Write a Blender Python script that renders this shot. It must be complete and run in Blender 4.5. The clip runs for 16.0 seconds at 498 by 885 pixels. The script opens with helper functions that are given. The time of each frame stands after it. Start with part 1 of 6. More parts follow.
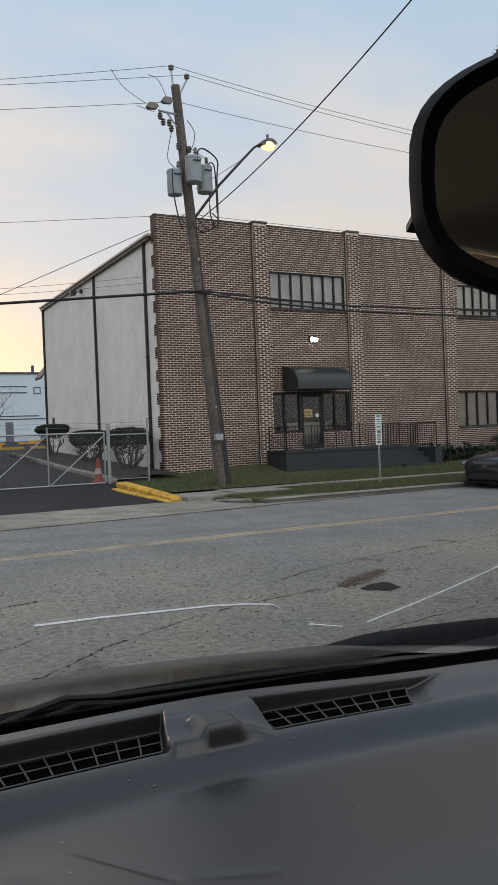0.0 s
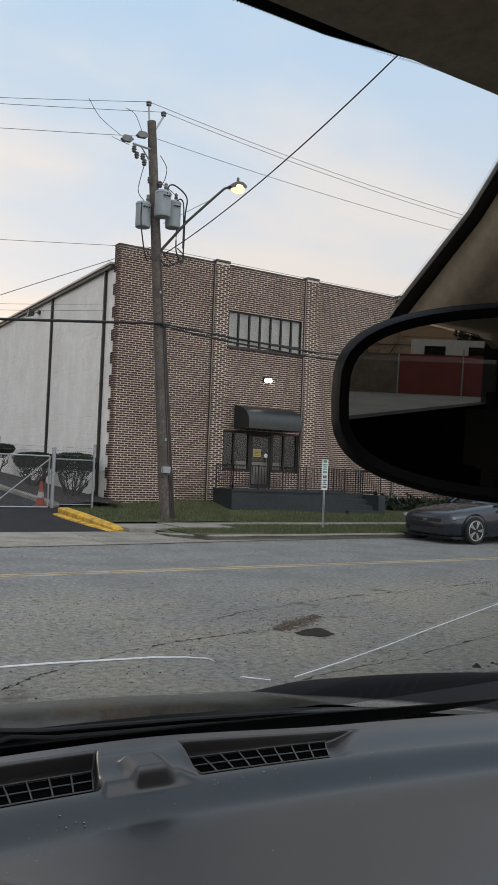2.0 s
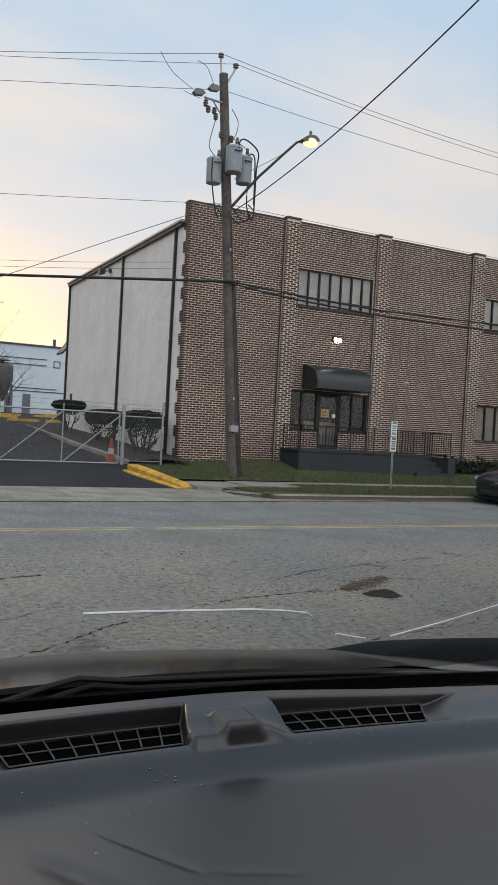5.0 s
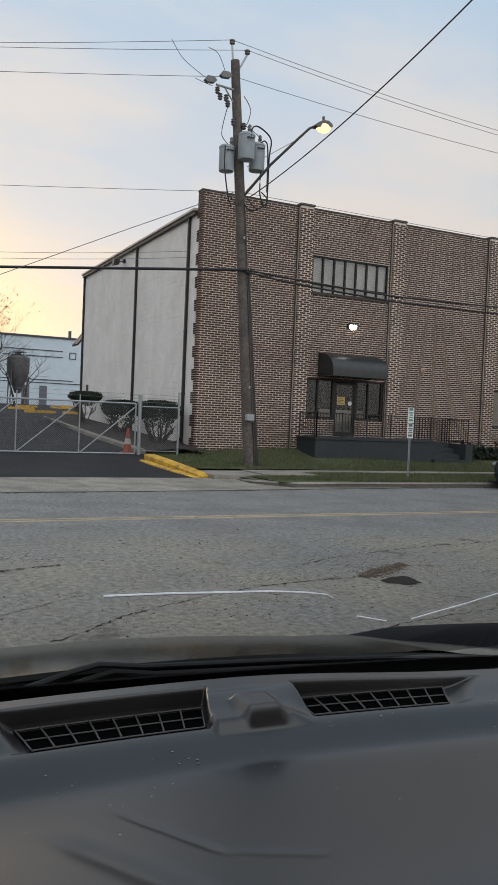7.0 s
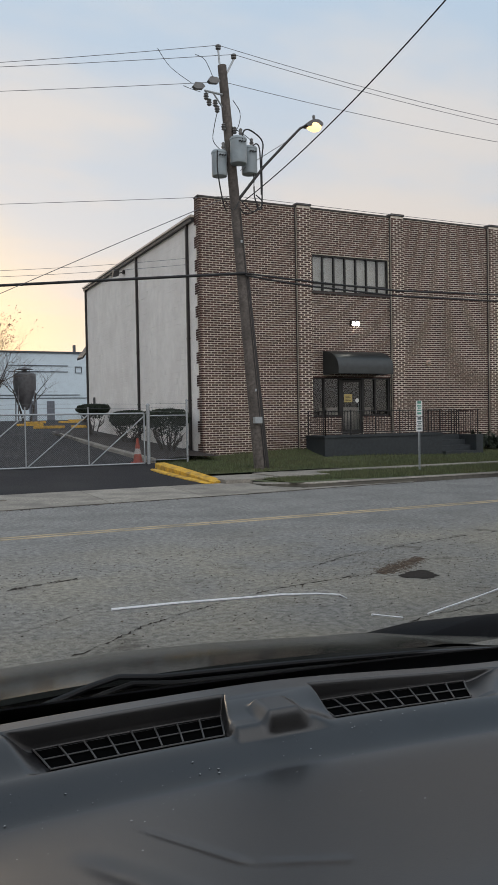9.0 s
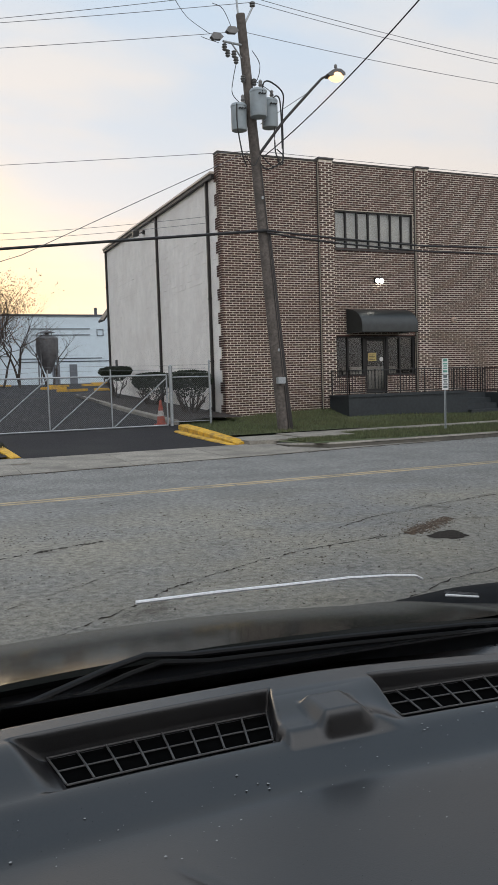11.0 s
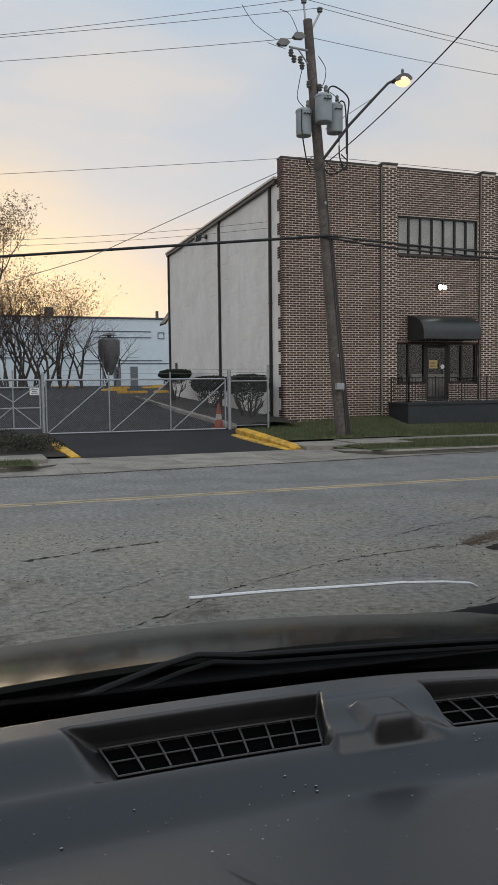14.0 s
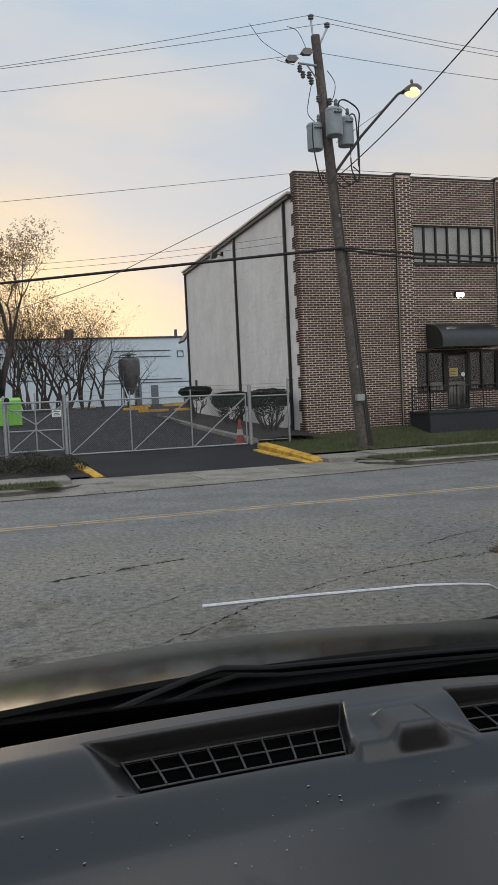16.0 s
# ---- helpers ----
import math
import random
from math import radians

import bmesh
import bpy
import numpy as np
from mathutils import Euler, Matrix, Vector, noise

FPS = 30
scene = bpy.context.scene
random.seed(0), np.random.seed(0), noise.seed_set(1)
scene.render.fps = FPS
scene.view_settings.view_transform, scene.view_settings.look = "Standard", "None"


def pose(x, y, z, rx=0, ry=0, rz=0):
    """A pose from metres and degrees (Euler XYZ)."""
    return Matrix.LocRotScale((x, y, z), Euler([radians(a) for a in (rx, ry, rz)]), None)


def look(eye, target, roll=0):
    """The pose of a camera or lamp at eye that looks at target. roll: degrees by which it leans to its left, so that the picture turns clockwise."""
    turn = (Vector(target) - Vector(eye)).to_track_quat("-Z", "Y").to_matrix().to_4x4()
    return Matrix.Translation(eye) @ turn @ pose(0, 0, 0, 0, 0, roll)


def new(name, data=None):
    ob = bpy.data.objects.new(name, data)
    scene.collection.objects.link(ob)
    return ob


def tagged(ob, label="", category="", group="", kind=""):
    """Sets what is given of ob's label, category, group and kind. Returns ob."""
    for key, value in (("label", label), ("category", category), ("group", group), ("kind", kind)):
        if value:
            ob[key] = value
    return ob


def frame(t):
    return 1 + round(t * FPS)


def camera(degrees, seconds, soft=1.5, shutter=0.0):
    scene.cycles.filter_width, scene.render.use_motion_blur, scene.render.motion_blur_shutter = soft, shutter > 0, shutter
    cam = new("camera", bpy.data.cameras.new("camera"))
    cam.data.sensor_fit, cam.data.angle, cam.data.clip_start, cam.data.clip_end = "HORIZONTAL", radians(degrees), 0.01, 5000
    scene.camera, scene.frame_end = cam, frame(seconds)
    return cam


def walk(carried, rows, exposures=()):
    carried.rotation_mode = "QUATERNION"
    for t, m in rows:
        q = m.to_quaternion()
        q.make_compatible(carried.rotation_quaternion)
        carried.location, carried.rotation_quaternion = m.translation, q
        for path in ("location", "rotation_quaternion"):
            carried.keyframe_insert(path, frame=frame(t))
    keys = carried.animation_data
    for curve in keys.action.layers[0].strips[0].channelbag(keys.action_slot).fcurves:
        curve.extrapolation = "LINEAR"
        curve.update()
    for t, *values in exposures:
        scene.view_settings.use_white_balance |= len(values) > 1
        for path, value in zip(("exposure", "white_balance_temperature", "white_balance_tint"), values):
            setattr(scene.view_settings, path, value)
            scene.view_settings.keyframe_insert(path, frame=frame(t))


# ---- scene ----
cam = camera(34.88, 16.0)
PATH = [
    (0, look((-9.287, -23.17, 1.514), (-8.349, -21.404, 1.499), -2.3)),
    (0.5, look((-9.309, -23.227, 1.537), (-8.287, -21.508, 1.566), -0.8)),
    (1, look((-9.315, -23.235, 1.542), (-8.28, -21.525, 1.601), 0.5)),
    (1.5, look((-9.317, -23.229, 1.54), (-8.268, -21.528, 1.611), 1.5)),
    (2, look((-9.322, -23.228, 1.543), (-8.271, -21.528, 1.619), 2.2)),
    (2.5, look((-9.323, -23.219, 1.542), (-8.273, -21.519, 1.617), 2.4)),
    (3, look((-9.326, -23.21, 1.538), (-8.286, -21.503, 1.608), 2.6)),
    (3.5, look((-9.324, -23.186, 1.533), (-8.341, -21.445, 1.576), 2.8)),
    (4, look((-9.324, -23.177, 1.532), (-8.383, -21.412, 1.544), 2.8)),
    (4.5, look((-9.323, -23.172, 1.529), (-8.404, -21.396, 1.516), 3.1)),
    (7, look((-9.321, -23.163, 1.52), (-8.447, -21.365, 1.458), 2.4)),
    (7.5, look((-9.321, -23.161, 1.518), (-8.452, -21.36, 1.458), 1.8)),
    (8, look((-9.322, -23.163, 1.52), (-8.462, -21.358, 1.462), 1.4)),
    (10.5, look((-9.282, -23.097, 1.514), (-8.427, -21.29, 1.463), -4.4)),
    (11, look((-9.277, -23.036, 1.507), (-8.482, -21.207, 1.356), -1.8)),
    (11.5, look((-9.279, -23.024, 1.509), (-8.495, -21.199, 1.276), 0.4)),
    (12, look((-9.279, -23.026, 1.509), (-8.504, -21.2, 1.254), 0.7)),
    (12.5, look((-9.281, -23.039, 1.509), (-8.545, -21.193, 1.282), 0.6)),
    (13, look((-9.28, -23.039, 1.508), (-8.575, -21.177, 1.32), 0.3)),
    (13.5, look((-9.279, -23.039, 1.507), (-8.597, -21.165, 1.351), -0.1)),
    (14, look((-9.278, -23.04, 1.505), (-8.616, -21.158, 1.369), -0.7)),
    (14.5, look((-9.278, -23.041, 1.505), (-8.623, -21.155, 1.376), -1.0)),
    (15, look((-9.275, -23.042, 1.503), (-8.634, -21.151, 1.386), -1.4)),
    (15.5, look((-9.274, -23.042, 1.502), (-8.646, -21.146, 1.396), -1.9)),
    (16, look((-9.271, -23.042, 1.5), (-8.66, -21.14, 1.403), -2.7)),
]
walk(cam, PATH, [(0, 0.0), (0.6, 0.02), (1.0, 0.20), (1.4, 0.18), (4.5, 0.12), (7.0, 0.02), (10.5, 0.0), (11.0, 0.20), (11.5, 0.24), (12.0, 0.32), (12.5, 0.10), (13.0, -0.04), (14.0, -0.10), (16.0, -0.08)])

# ---- world and light ----
world = bpy.data.worlds.new("world")
scene.world = world
world.use_nodes = True
wn, wl = world.node_tree.nodes, world.node_tree.links
bg = wn["Background"]
sky = wn.new("ShaderNodeTexSky")
sky.sky_type = "NISHITA"
sky.sun_disc = False
sky.sun_elevation = radians(4)
sky.sun_rotation = radians(4)
sky.air_density, sky.dust_density, sky.ozone_density = 1.0, 1.5, 1.5
coord = wn.new("ShaderNodeTexCoord")
sep = wn.new("ShaderNodeSeparateXYZ")
wl.new(coord.outputs["Generated"], sep.inputs[0])


def wmath(op, a, b=0.0, clamp=False):
    n = wn.new("ShaderNodeMath")
    n.operation, n.use_clamp = op, clamp
    for i, v in enumerate((a, b)):
        if isinstance(v, (int, float)):
            n.inputs[i].default_value = v
        else:
            wl.new(v, n.inputs[i])
    return n.outputs[0]


def wmix(fac, a, b):
    n = wn.new("ShaderNodeMix")
    n.data_type = "RGBA"
    for sock, v in ((n.inputs[0], fac), (n.inputs[6], a), (n.inputs[7], b)):
        if isinstance(v, (int, float, tuple)):
            sock.default_value = v
        else:
            wl.new(v, sock)
    return n.outputs[2]


# thin, drawn-out cloud sheets, seen in perspective on a flat layer
lift = wmath("MAXIMUM", wmath("ADD", sep.outputs[2], 0.14), 0.05)
cx = wmath("DIVIDE", sep.outputs[0], lift)
cy = wmath("DIVIDE", sep.outputs[1], lift)
flat = wn.new("ShaderNodeCombineXYZ")
wl.new(cx, flat.inputs[0]), wl.new(wmath("MULTIPLY", cy, 1.6), flat.inputs[1])
cloud = wn.new("ShaderNodeTexNoise")
cloud.inputs["Scale"].default_value, cloud.inputs["Detail"].default_value, cloud.inputs["Roughness"].default_value = 0.95, 5, 0.5
wl.new(flat.outputs[0], cloud.inputs["Vector"])
ramp = wn.new("ShaderNodeMapRange")
ramp.interpolation_type = "SMOOTHSTEP"
ramp.inputs[1].default_value, ramp.inputs[2].default_value, ramp.inputs[3].default_value, ramp.inputs[4].default_value = 0.40, 0.62, 0.05, 0.95
wl.new(cloud.outputs[0], ramp.inputs[0])
# the glow of the low sun: warm near its azimuth and the horizon
glow = wn.new("ShaderNodeVectorMath")
glow.operation = "DOT_PRODUCT"
glow.inputs[1].default_value = Vector((-0.02, 1.0, 0.03)).normalized()
wl.new(coord.outputs["Generated"], glow.inputs[0])
near_sun = wn.new("ShaderNodeMapRange")
near_sun.interpolation_type = "SMOOTHSTEP"
near_sun.inputs[1].default_value, near_sun.inputs[2].default_value = 0.955, 1.0
wl.new(glow.outputs["Value"], near_sun.inputs[0])
high = wn.new("ShaderNodeMapRange")
high.inputs[1].default_value, high.inputs[2].default_value = 0.06, 0.55
wl.new(sep.outputs[2], high.inputs[0])
over = wn.new("ShaderNodeMapRange")
over.interpolation_type = "SMOOTHSTEP"
over.inputs[1].default_value, over.inputs[2].default_value = 0.48, 1.0
away = wn.new("ShaderNodeVectorMath")
away.operation = "DOT_PRODUCT"
away.inputs[1].default_value = Vector((0.0, -0.72, 0.69)).normalized()
wl.new(coord.outputs["Generated"], away.inputs[0])
wl.new(away.outputs["Value"], over.inputs[0])
cloud_col = wmix(high.outputs[0], (0.80, 0.675, 0.585, 1), (0.69, 0.715, 0.75, 1))
clear = wmix(high.outputs[0], (0.735, 0.685, 0.67, 1), (0.42, 0.59, 0.78, 1))
# brighter sky out of view, away from the low sun, added to light the scene
cloud_col = wmix(over.outputs[0], cloud_col, (1.60, 1.61, 1.66, 1))
clear = wmix(over.outputs[0], clear, (1.45, 1.50, 1.62, 1))
layered = wmix(ramp.outputs[0], clear, cloud_col)
layered = wmix(wmath("MULTIPLY", near_sun.outputs[0], 0.75), layered, (1.05, 0.80, 0.46, 1))
scaled = wn.new("ShaderNodeVectorMath")
scaled.operation = "SCALE"
scaled.inputs[3].default_value = 0.10
wl.new(sky.outputs[0], scaled.inputs[0])
total = wmix(0.85, scaled.outputs[0], layered)
wl.new(total, bg.inputs[0])
bg.inputs[1].default_value = 1.18

sun = new("sun", bpy.data.lights.new("sun", "SUN"))
sun.data.energy, sun.data.angle, sun.data.color = 0.5, radians(15), (1.0, 0.80, 0.58)
sun.matrix_world = look((0, 0, 0), (0.05, -1.0, -0.12))


# ---- materials ----
def material(name, base, rough=0.7, metal=0.0, grain=8.0, vary=0.25, stain=0.0, stain_scale=0.6, stain_col=None, bump=0.0, bump_scale=None, per_object=0.0, per_island=0.0, spec=0.5, coat=0.0):
    """A surface with fine grain, broader stains and fine relief, in metres."""
    m = bpy.data.materials.new(name)
    m.use_nodes = True
    n, l = m.node_tree.nodes, m.node_tree.links
    b = n["Principled BSDF"]
    b.inputs["Roughness"].default_value, b.inputs["Metallic"].default_value = rough, metal
    b.inputs["Specular IOR Level"].default_value = spec
    b.inputs["Coat Weight"].default_value = coat
    tc = n.new("ShaderNodeTexCoord")
    fine = n.new("ShaderNodeTexNoise")
    fine.inputs["Scale"].default_value, fine.inputs["Detail"].default_value = grain, 5
    l.new(tc.outputs["Object"], fine.inputs["Vector"])

    def mixc(fac, a, c, kind="MIX"):
        x = n.new("ShaderNodeMix")
        x.data_type, x.blend_type = "RGBA", kind
        for sock, v in ((x.inputs[0], fac), (x.inputs[6], a), (x.inputs[7], c)):
            if isinstance(v, (int, float, tuple)):
                sock.default_value = v
            else:
                l.new(v, sock)
        return x.outputs[2]

    lo = tuple(c * (1 - vary) for c in base) + (1,)
    hi = tuple(min(1, c * (1 + vary)) for c in base) + (1,)
    rmp = n.new("ShaderNodeMapRange")
    rmp.inputs[1].default_value, rmp.inputs[2].default_value = 0.3, 0.7
    l.new(fine.outputs[0], rmp.inputs[0])
    col = mixc(rmp.outputs[0], lo, hi)
    if stain:
        broad = n.new("ShaderNodeTexNoise")
        broad.inputs["Scale"].default_value, broad.inputs["Detail"].default_value = stain_scale, 6
        l.new(tc.outputs["Object"], broad.inputs["Vector"])
        r2 = n.new("ShaderNodeMapRange")
        r2.inputs[1].default_value, r2.inputs[2].default_value, r2.inputs[4].default_value = 0.42, 0.68, stain
        l.new(broad.outputs[0], r2.inputs[0])
        sc = stain_col or tuple(c * 0.5 for c in base)
        col = mixc(r2.outputs[0], col, tuple(sc) + (1,))
    if per_object or per_island:
        if per_object:
            src = n.new("ShaderNodeObjectInfo").outputs["Random"]
        else:
            src = n.new("ShaderNodeNewGeometry").outputs["Random Per Island"]
        amt = per_object or per_island
        r3 = n.new("ShaderNodeMapRange")
        r3.inputs[3].default_value, r3.inputs[4].default_value = 1 - amt, 1 + amt
        l.new(src, r3.inputs[0])
        hs = n.new("ShaderNodeHueSaturation")
        l.new(r3.outputs[0], hs.inputs["Value"])
        l.new(col, hs.inputs["Color"])
        col = hs.outputs[0]
    l.new(col, b.inputs["Base Color"])
    rr = n.new("ShaderNodeMapRange")
    rr.inputs[3].default_value, rr.inputs[4].default_value = max(0.02, rough - 0.08), min(1, rough + 0.08)
    l.new(fine.outputs[0], rr.inputs[0])
    l.new(rr.outputs[0], b.inputs["Roughness"])
    if bump:
        bp = n.new("ShaderNodeBump")
        bp.inputs["Strength"].default_value, bp.inputs["Distance"].default_value = 0.6, bump
        src = fine
        if bump_scale:
            src = n.new("ShaderNodeTexNoise")
            src.inputs["Scale"].default_value, src.inputs["Detail"].default_value = bump_scale, 4
            l.new(tc.outputs["Object"], src.inputs["Vector"])
        l.new(src.outputs[0], bp.inputs["Height"])
        l.new(bp.outputs[0], b.inputs["Normal"])
    return m


def glowing(name, col, strength):
    m = bpy.data.materials.new(name)
    m.use_nodes = True
    b = m.node_tree.nodes["Principled BSDF"]
    b.inputs["Base Color"].default_value = (*col, 1)
    b.inputs["Emission Color"].default_value = (*col, 1)
    b.inputs["Emission Strength"].default_value = strength
    return m


def pane_material(name, tint=(1, 1, 1), gloss=1.0, rough=0.0):
    """Thin glass: clear, with a reflection that grows at grazing angles."""
    m = bpy.data.materials.new(name)
    m.use_nodes = True
    n, l = m.node_tree.nodes, m.node_tree.links
    n.remove(n["Principled BSDF"])
    tr, gl, fr, mx = n.new("ShaderNodeBsdfTransparent"), n.new("ShaderNodeBsdfGlossy"), n.new("ShaderNodeLayerWeight"), n.new("ShaderNodeMixShader")
    tr.inputs[0].default_value = (*tint, 1)
    gl.inputs["Roughness"].default_value = rough
    gl.inputs[0].default_value = (gloss, gloss, gloss, 1)
    fr.inputs[0].default_value = 0.5
    pw, ad = n.new("ShaderNodeMath"), n.new("ShaderNodeMath")
    pw.operation, pw.inputs[1].default_value = "POWER", 5.0
    ad.operation, ad.inputs[1].default_value, ad.inputs[2].default_value = "MULTIPLY_ADD", 0.96, 0.04
    l.new(fr.outputs["Facing"], pw.inputs[0]), l.new(pw.outputs[0], ad.inputs[0])
    l.new(ad.outputs[0], mx.inputs[0]), l.new(tr.outputs[0], mx.inputs[1]), l.new(gl.outputs[0], mx.inputs[2])
    l.new(mx.outputs[0], n["Material Output"].inputs[0])
    return m


def road_material():
    """Worn asphalt: stone speckle, patchy wear, and tan dust lying on the nearer lane."""
    m = bpy.data.materials.new("asphalt")
    m.use_nodes = True
    n, l = m.node_tree.nodes, m.node_tree.links
    b = n["Principled BSDF"]
    b.inputs["Specular IOR Level"].default_value = 0.25
    tc = n.new("ShaderNodeTexCoord")

    def tex(scale, detail, lo, hi, rough=0.6):
        t = n.new("ShaderNodeTexNoise")
        t.inputs["Scale"].default_value, t.inputs["Detail"].default_value, t.inputs["Roughness"].default_value = scale, detail, rough
        l.new(tc.outputs["Object"], t.inputs["Vector"])
        r = n.new("ShaderNodeMapRange")
        r.inputs[1].default_value, r.inputs[2].default_value = lo, hi
        l.new(t.outputs[0], r.inputs[0])
        return r.outputs[0]

    def mixc(fac, c0, c1, kind="MIX"):
        x = n.new("ShaderNodeMix")
        x.data_type, x.blend_type = "RGBA", kind
        for sock, v in ((x.inputs[0], fac), (x.inputs[6], c0), (x.inputs[7], c1)):
            if isinstance(v, (int, float, tuple)):
                sock.default_value = v
            else:
                l.new(v, sock)
        return x.outputs[2]

    def mul(p, q):
        x = n.new("ShaderNodeMath")
        x.operation = "MULTIPLY"
        for i, v in enumerate((p, q)):
            if isinstance(v, (int, float)):
                x.inputs[i].default_value = v
            else:
                l.new(v, x.inputs[i])
        return x.outputs[0]

    speck = tex(17, 9, 0.38, 0.62, 0.85)
    base = mixc(speck, (0.110, 0.110, 0.107, 1), (0.43, 0.42, 0.395, 1))
    patch = tex(1.1, 7, 0.42, 0.62)
    base = mixc(mul(patch, 0.35), base, (0.115, 0.113, 0.108, 1))
    sp = n.new("ShaderNodeSeparateXYZ")
    l.new(tc.outputs["Object"], sp.inputs[0])
    lane = n.new("ShaderNodeMapRange")
    lane.interpolation_type = "SMOOTHSTEP"
    lane.inputs[1].default_value, lane.inputs[2].default_value = -12.6, -15.4
    l.new(sp.outputs[1], lane.inputs[0])
    dust = mixc(speck, (0.165, 0.152, 0.124, 1), (0.55, 0.51, 0.415, 1))
    cover = tex(0.55, 7, 0.36, 0.60)
    base = mixc(mul(mul(cover, lane.outputs[0]), 0.85), base, dust)
    mud = tex(1.7, 8, 0.58, 0.68, 0.65)
    base = mixc(mul(mul(mud, lane.outputs[0]), 0.6), base, (0.075, 0.06, 0.045, 1))
    grit = tex(34, 3, 0.60, 0.66, 0.5)
    base = mixc(mul(grit, 0.6), base, (0.055, 0.05, 0.043, 1))
    chips = tex(46, 2, 0.62, 0.68, 0.4)
    base = mixc(mul(chips, 0.5), base, (0.50, 0.48, 0.43, 1))
    l.new(base, b.inputs["Base Color"])
    b.inputs["Roughness"].default_value = 0.9
    bp = n.new("ShaderNodeBump")
    bp.inputs["Strength"].default_value, bp.inputs["Distance"].default_value = 0.7, 0.012
    l.new(tex(70, 5, 0.3, 0.7), bp.inputs["Height"])
    l.new(bp.outputs[0], b.inputs["Normal"])
    return m


ASPHALT = road_material()
NEWASPHALT = material("new_asphalt", (0.036, 0.035, 0.037), 0.95, spec=0.1, grain=50, vary=0.35, stain=0.4, stain_scale=0.5, stain_col=(0.06, 0.058, 0.056), bump=0.006, bump_scale=90)
CONCRETE = material("concrete", (0.29, 0.265, 0.225), 0.9, grain=22, vary=0.3, stain=0.85, stain_scale=1.6, stain_col=(0.165, 0.15, 0.128), bump=0.004, bump_scale=60, per_object=0.08)
KERBSTONE = material("kerb_concrete", (0.11, 0.10, 0.085), 0.9, grain=10, vary=0.25, stain=0.7, stain_scale=1.4, stain_col=(0.13, 0.12, 0.09), bump=0.004, bump_scale=50)
YELLOW = material("yellow_paint", (0.70, 0.40, 0.035), 0.65, grain=12, vary=0.15, stain=0.75, stain_scale=4.5, stain_col=(0.20, 0.13, 0.05), bump=0.003, bump_scale=40)
LINEPAINT = material("worn_line_paint", (0.50, 0.39, 0.24), 0.8, grain=30, vary=0.25, stain=0.8, stain_scale=2.5, stain_col=(0.24, 0.21, 0.15))
EARTH = material("earth", (0.10, 0.085, 0.065), 0.95, grain=12, vary=0.4, stain=0.6, stain_scale=0.7, stain_col=(0.07, 0.075, 0.045), bump=0.02, bump_scale=20)
MULCH = material("mulch", (0.03, 0.022, 0.018), 0.95, grain=40, vary=0.5, bump=0.02, bump_scale=50)
TURF = material("turf", (0.075, 0.095, 0.036), 0.95, grain=9, vary=0.4, stain=0.5, stain_scale=1.5, stain_col=(0.10, 0.09, 0.045), bump=0.02, bump_scale=60)
BLADE = material("grass_blade", (0.085, 0.102, 0.042), 0.8, grain=4, vary=0.35, stain=0.5, stain_scale=0.8, stain_col=(0.12, 0.11, 0.05), per_island=0.35)
LITTER = material("road_litter", (0.07, 0.055, 0.04), 0.95, grain=20, vary=0.4, per_island=0.6)
MORTAR = material("mortar", (0.73, 0.65, 0.55), 0.95, grain=9, vary=0.25, stain=0.35, stain_scale=0.7, stain_col=(0.28, 0.24, 0.19), bump=0.003, bump_scale=80)
BRICK = material("brick", (0.074, 0.036, 0.028), 0.88, grain=25, vary=0.3, stain=0.3, stain_scale=0.5, stain_col=(0.06, 0.036, 0.028), bump=0.004, bump_scale=70, per_object=0.38)
BRICKS = material("brick_field", (0.074, 0.036, 0.028), 0.88, grain=25, vary=0.3, stain=0.3, stain_scale=0.5, stain_col=(0.06, 0.036, 0.028), bump=0.004, bump_scale=70, per_island=0.38)
COPING = material("dark_coping", (0.045, 0.038, 0.034), 0.7, grain=10, vary=0.3)
WHITEWALL = material("painted_block", (0.84, 0.80, 0.755), 0.85, grain=3, vary=0.06, stain=0.55, stain_scale=0.8, stain_col=(0.70, 0.65, 0.61), bump=0.010, bump_scale=7)
WHITETRIM = material("pale_metal_trim", (0.55, 0.47, 0.40), 0.5, grain=5, vary=0.12)
DARKPIPE = material("dark_downpipe", (0.022, 0.018, 0.017), 0.5, grain=10, vary=0.3)
ROOFING = material("roofing", (0.07, 0.07, 0.07), 0.9, grain=10, vary=0.3)
BRONZE = material("bronze_frame", (0.020, 0.018, 0.017), 0.45, grain=20, vary=0.2, metal=0.3)
BLIND = material("window_blind", (0.62, 0.55, 0.49), 0.8, grain=3, vary=0.1, per_object=0.1)
# ground-floor blind: the room's dimness is put into a darker, browner colour
DIMBLIND = material("dimmed_blind", (0.33, 0.27, 0.22), 0.8, grain=3, vary=0.15, per_object=0.12)
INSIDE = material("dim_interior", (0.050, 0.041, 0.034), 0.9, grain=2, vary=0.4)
GLASS = pane_material("window_glass", (0.88, 0.90, 0.90), gloss=0.8)
AWNING = material("awning_vinyl", (0.018, 0.022, 0.022), 0.34, grain=6, vary=0.25, bump=0.004, bump_scale=3)
PORCH = material("porch_paint", (0.025, 0.030, 0.033), 0.7, grain=10, vary=0.3, stain=0.4, stain_scale=2, stain_col=(0.04, 0.045, 0.047), bump=0.003, bump_scale=20)
IRON = material("black_iron", (0.012, 0.011, 0.011), 0.5, grain=20, vary=0.3)
POLEWOOD = material("weathered_pole", (0.115, 0.098, 0.086), 0.9, grain=14, vary=0.4, stain=0.6, stain_scale=2.0, stain_col=(0.045, 0.038, 0.034), bump=0.008, bump_scale=30)
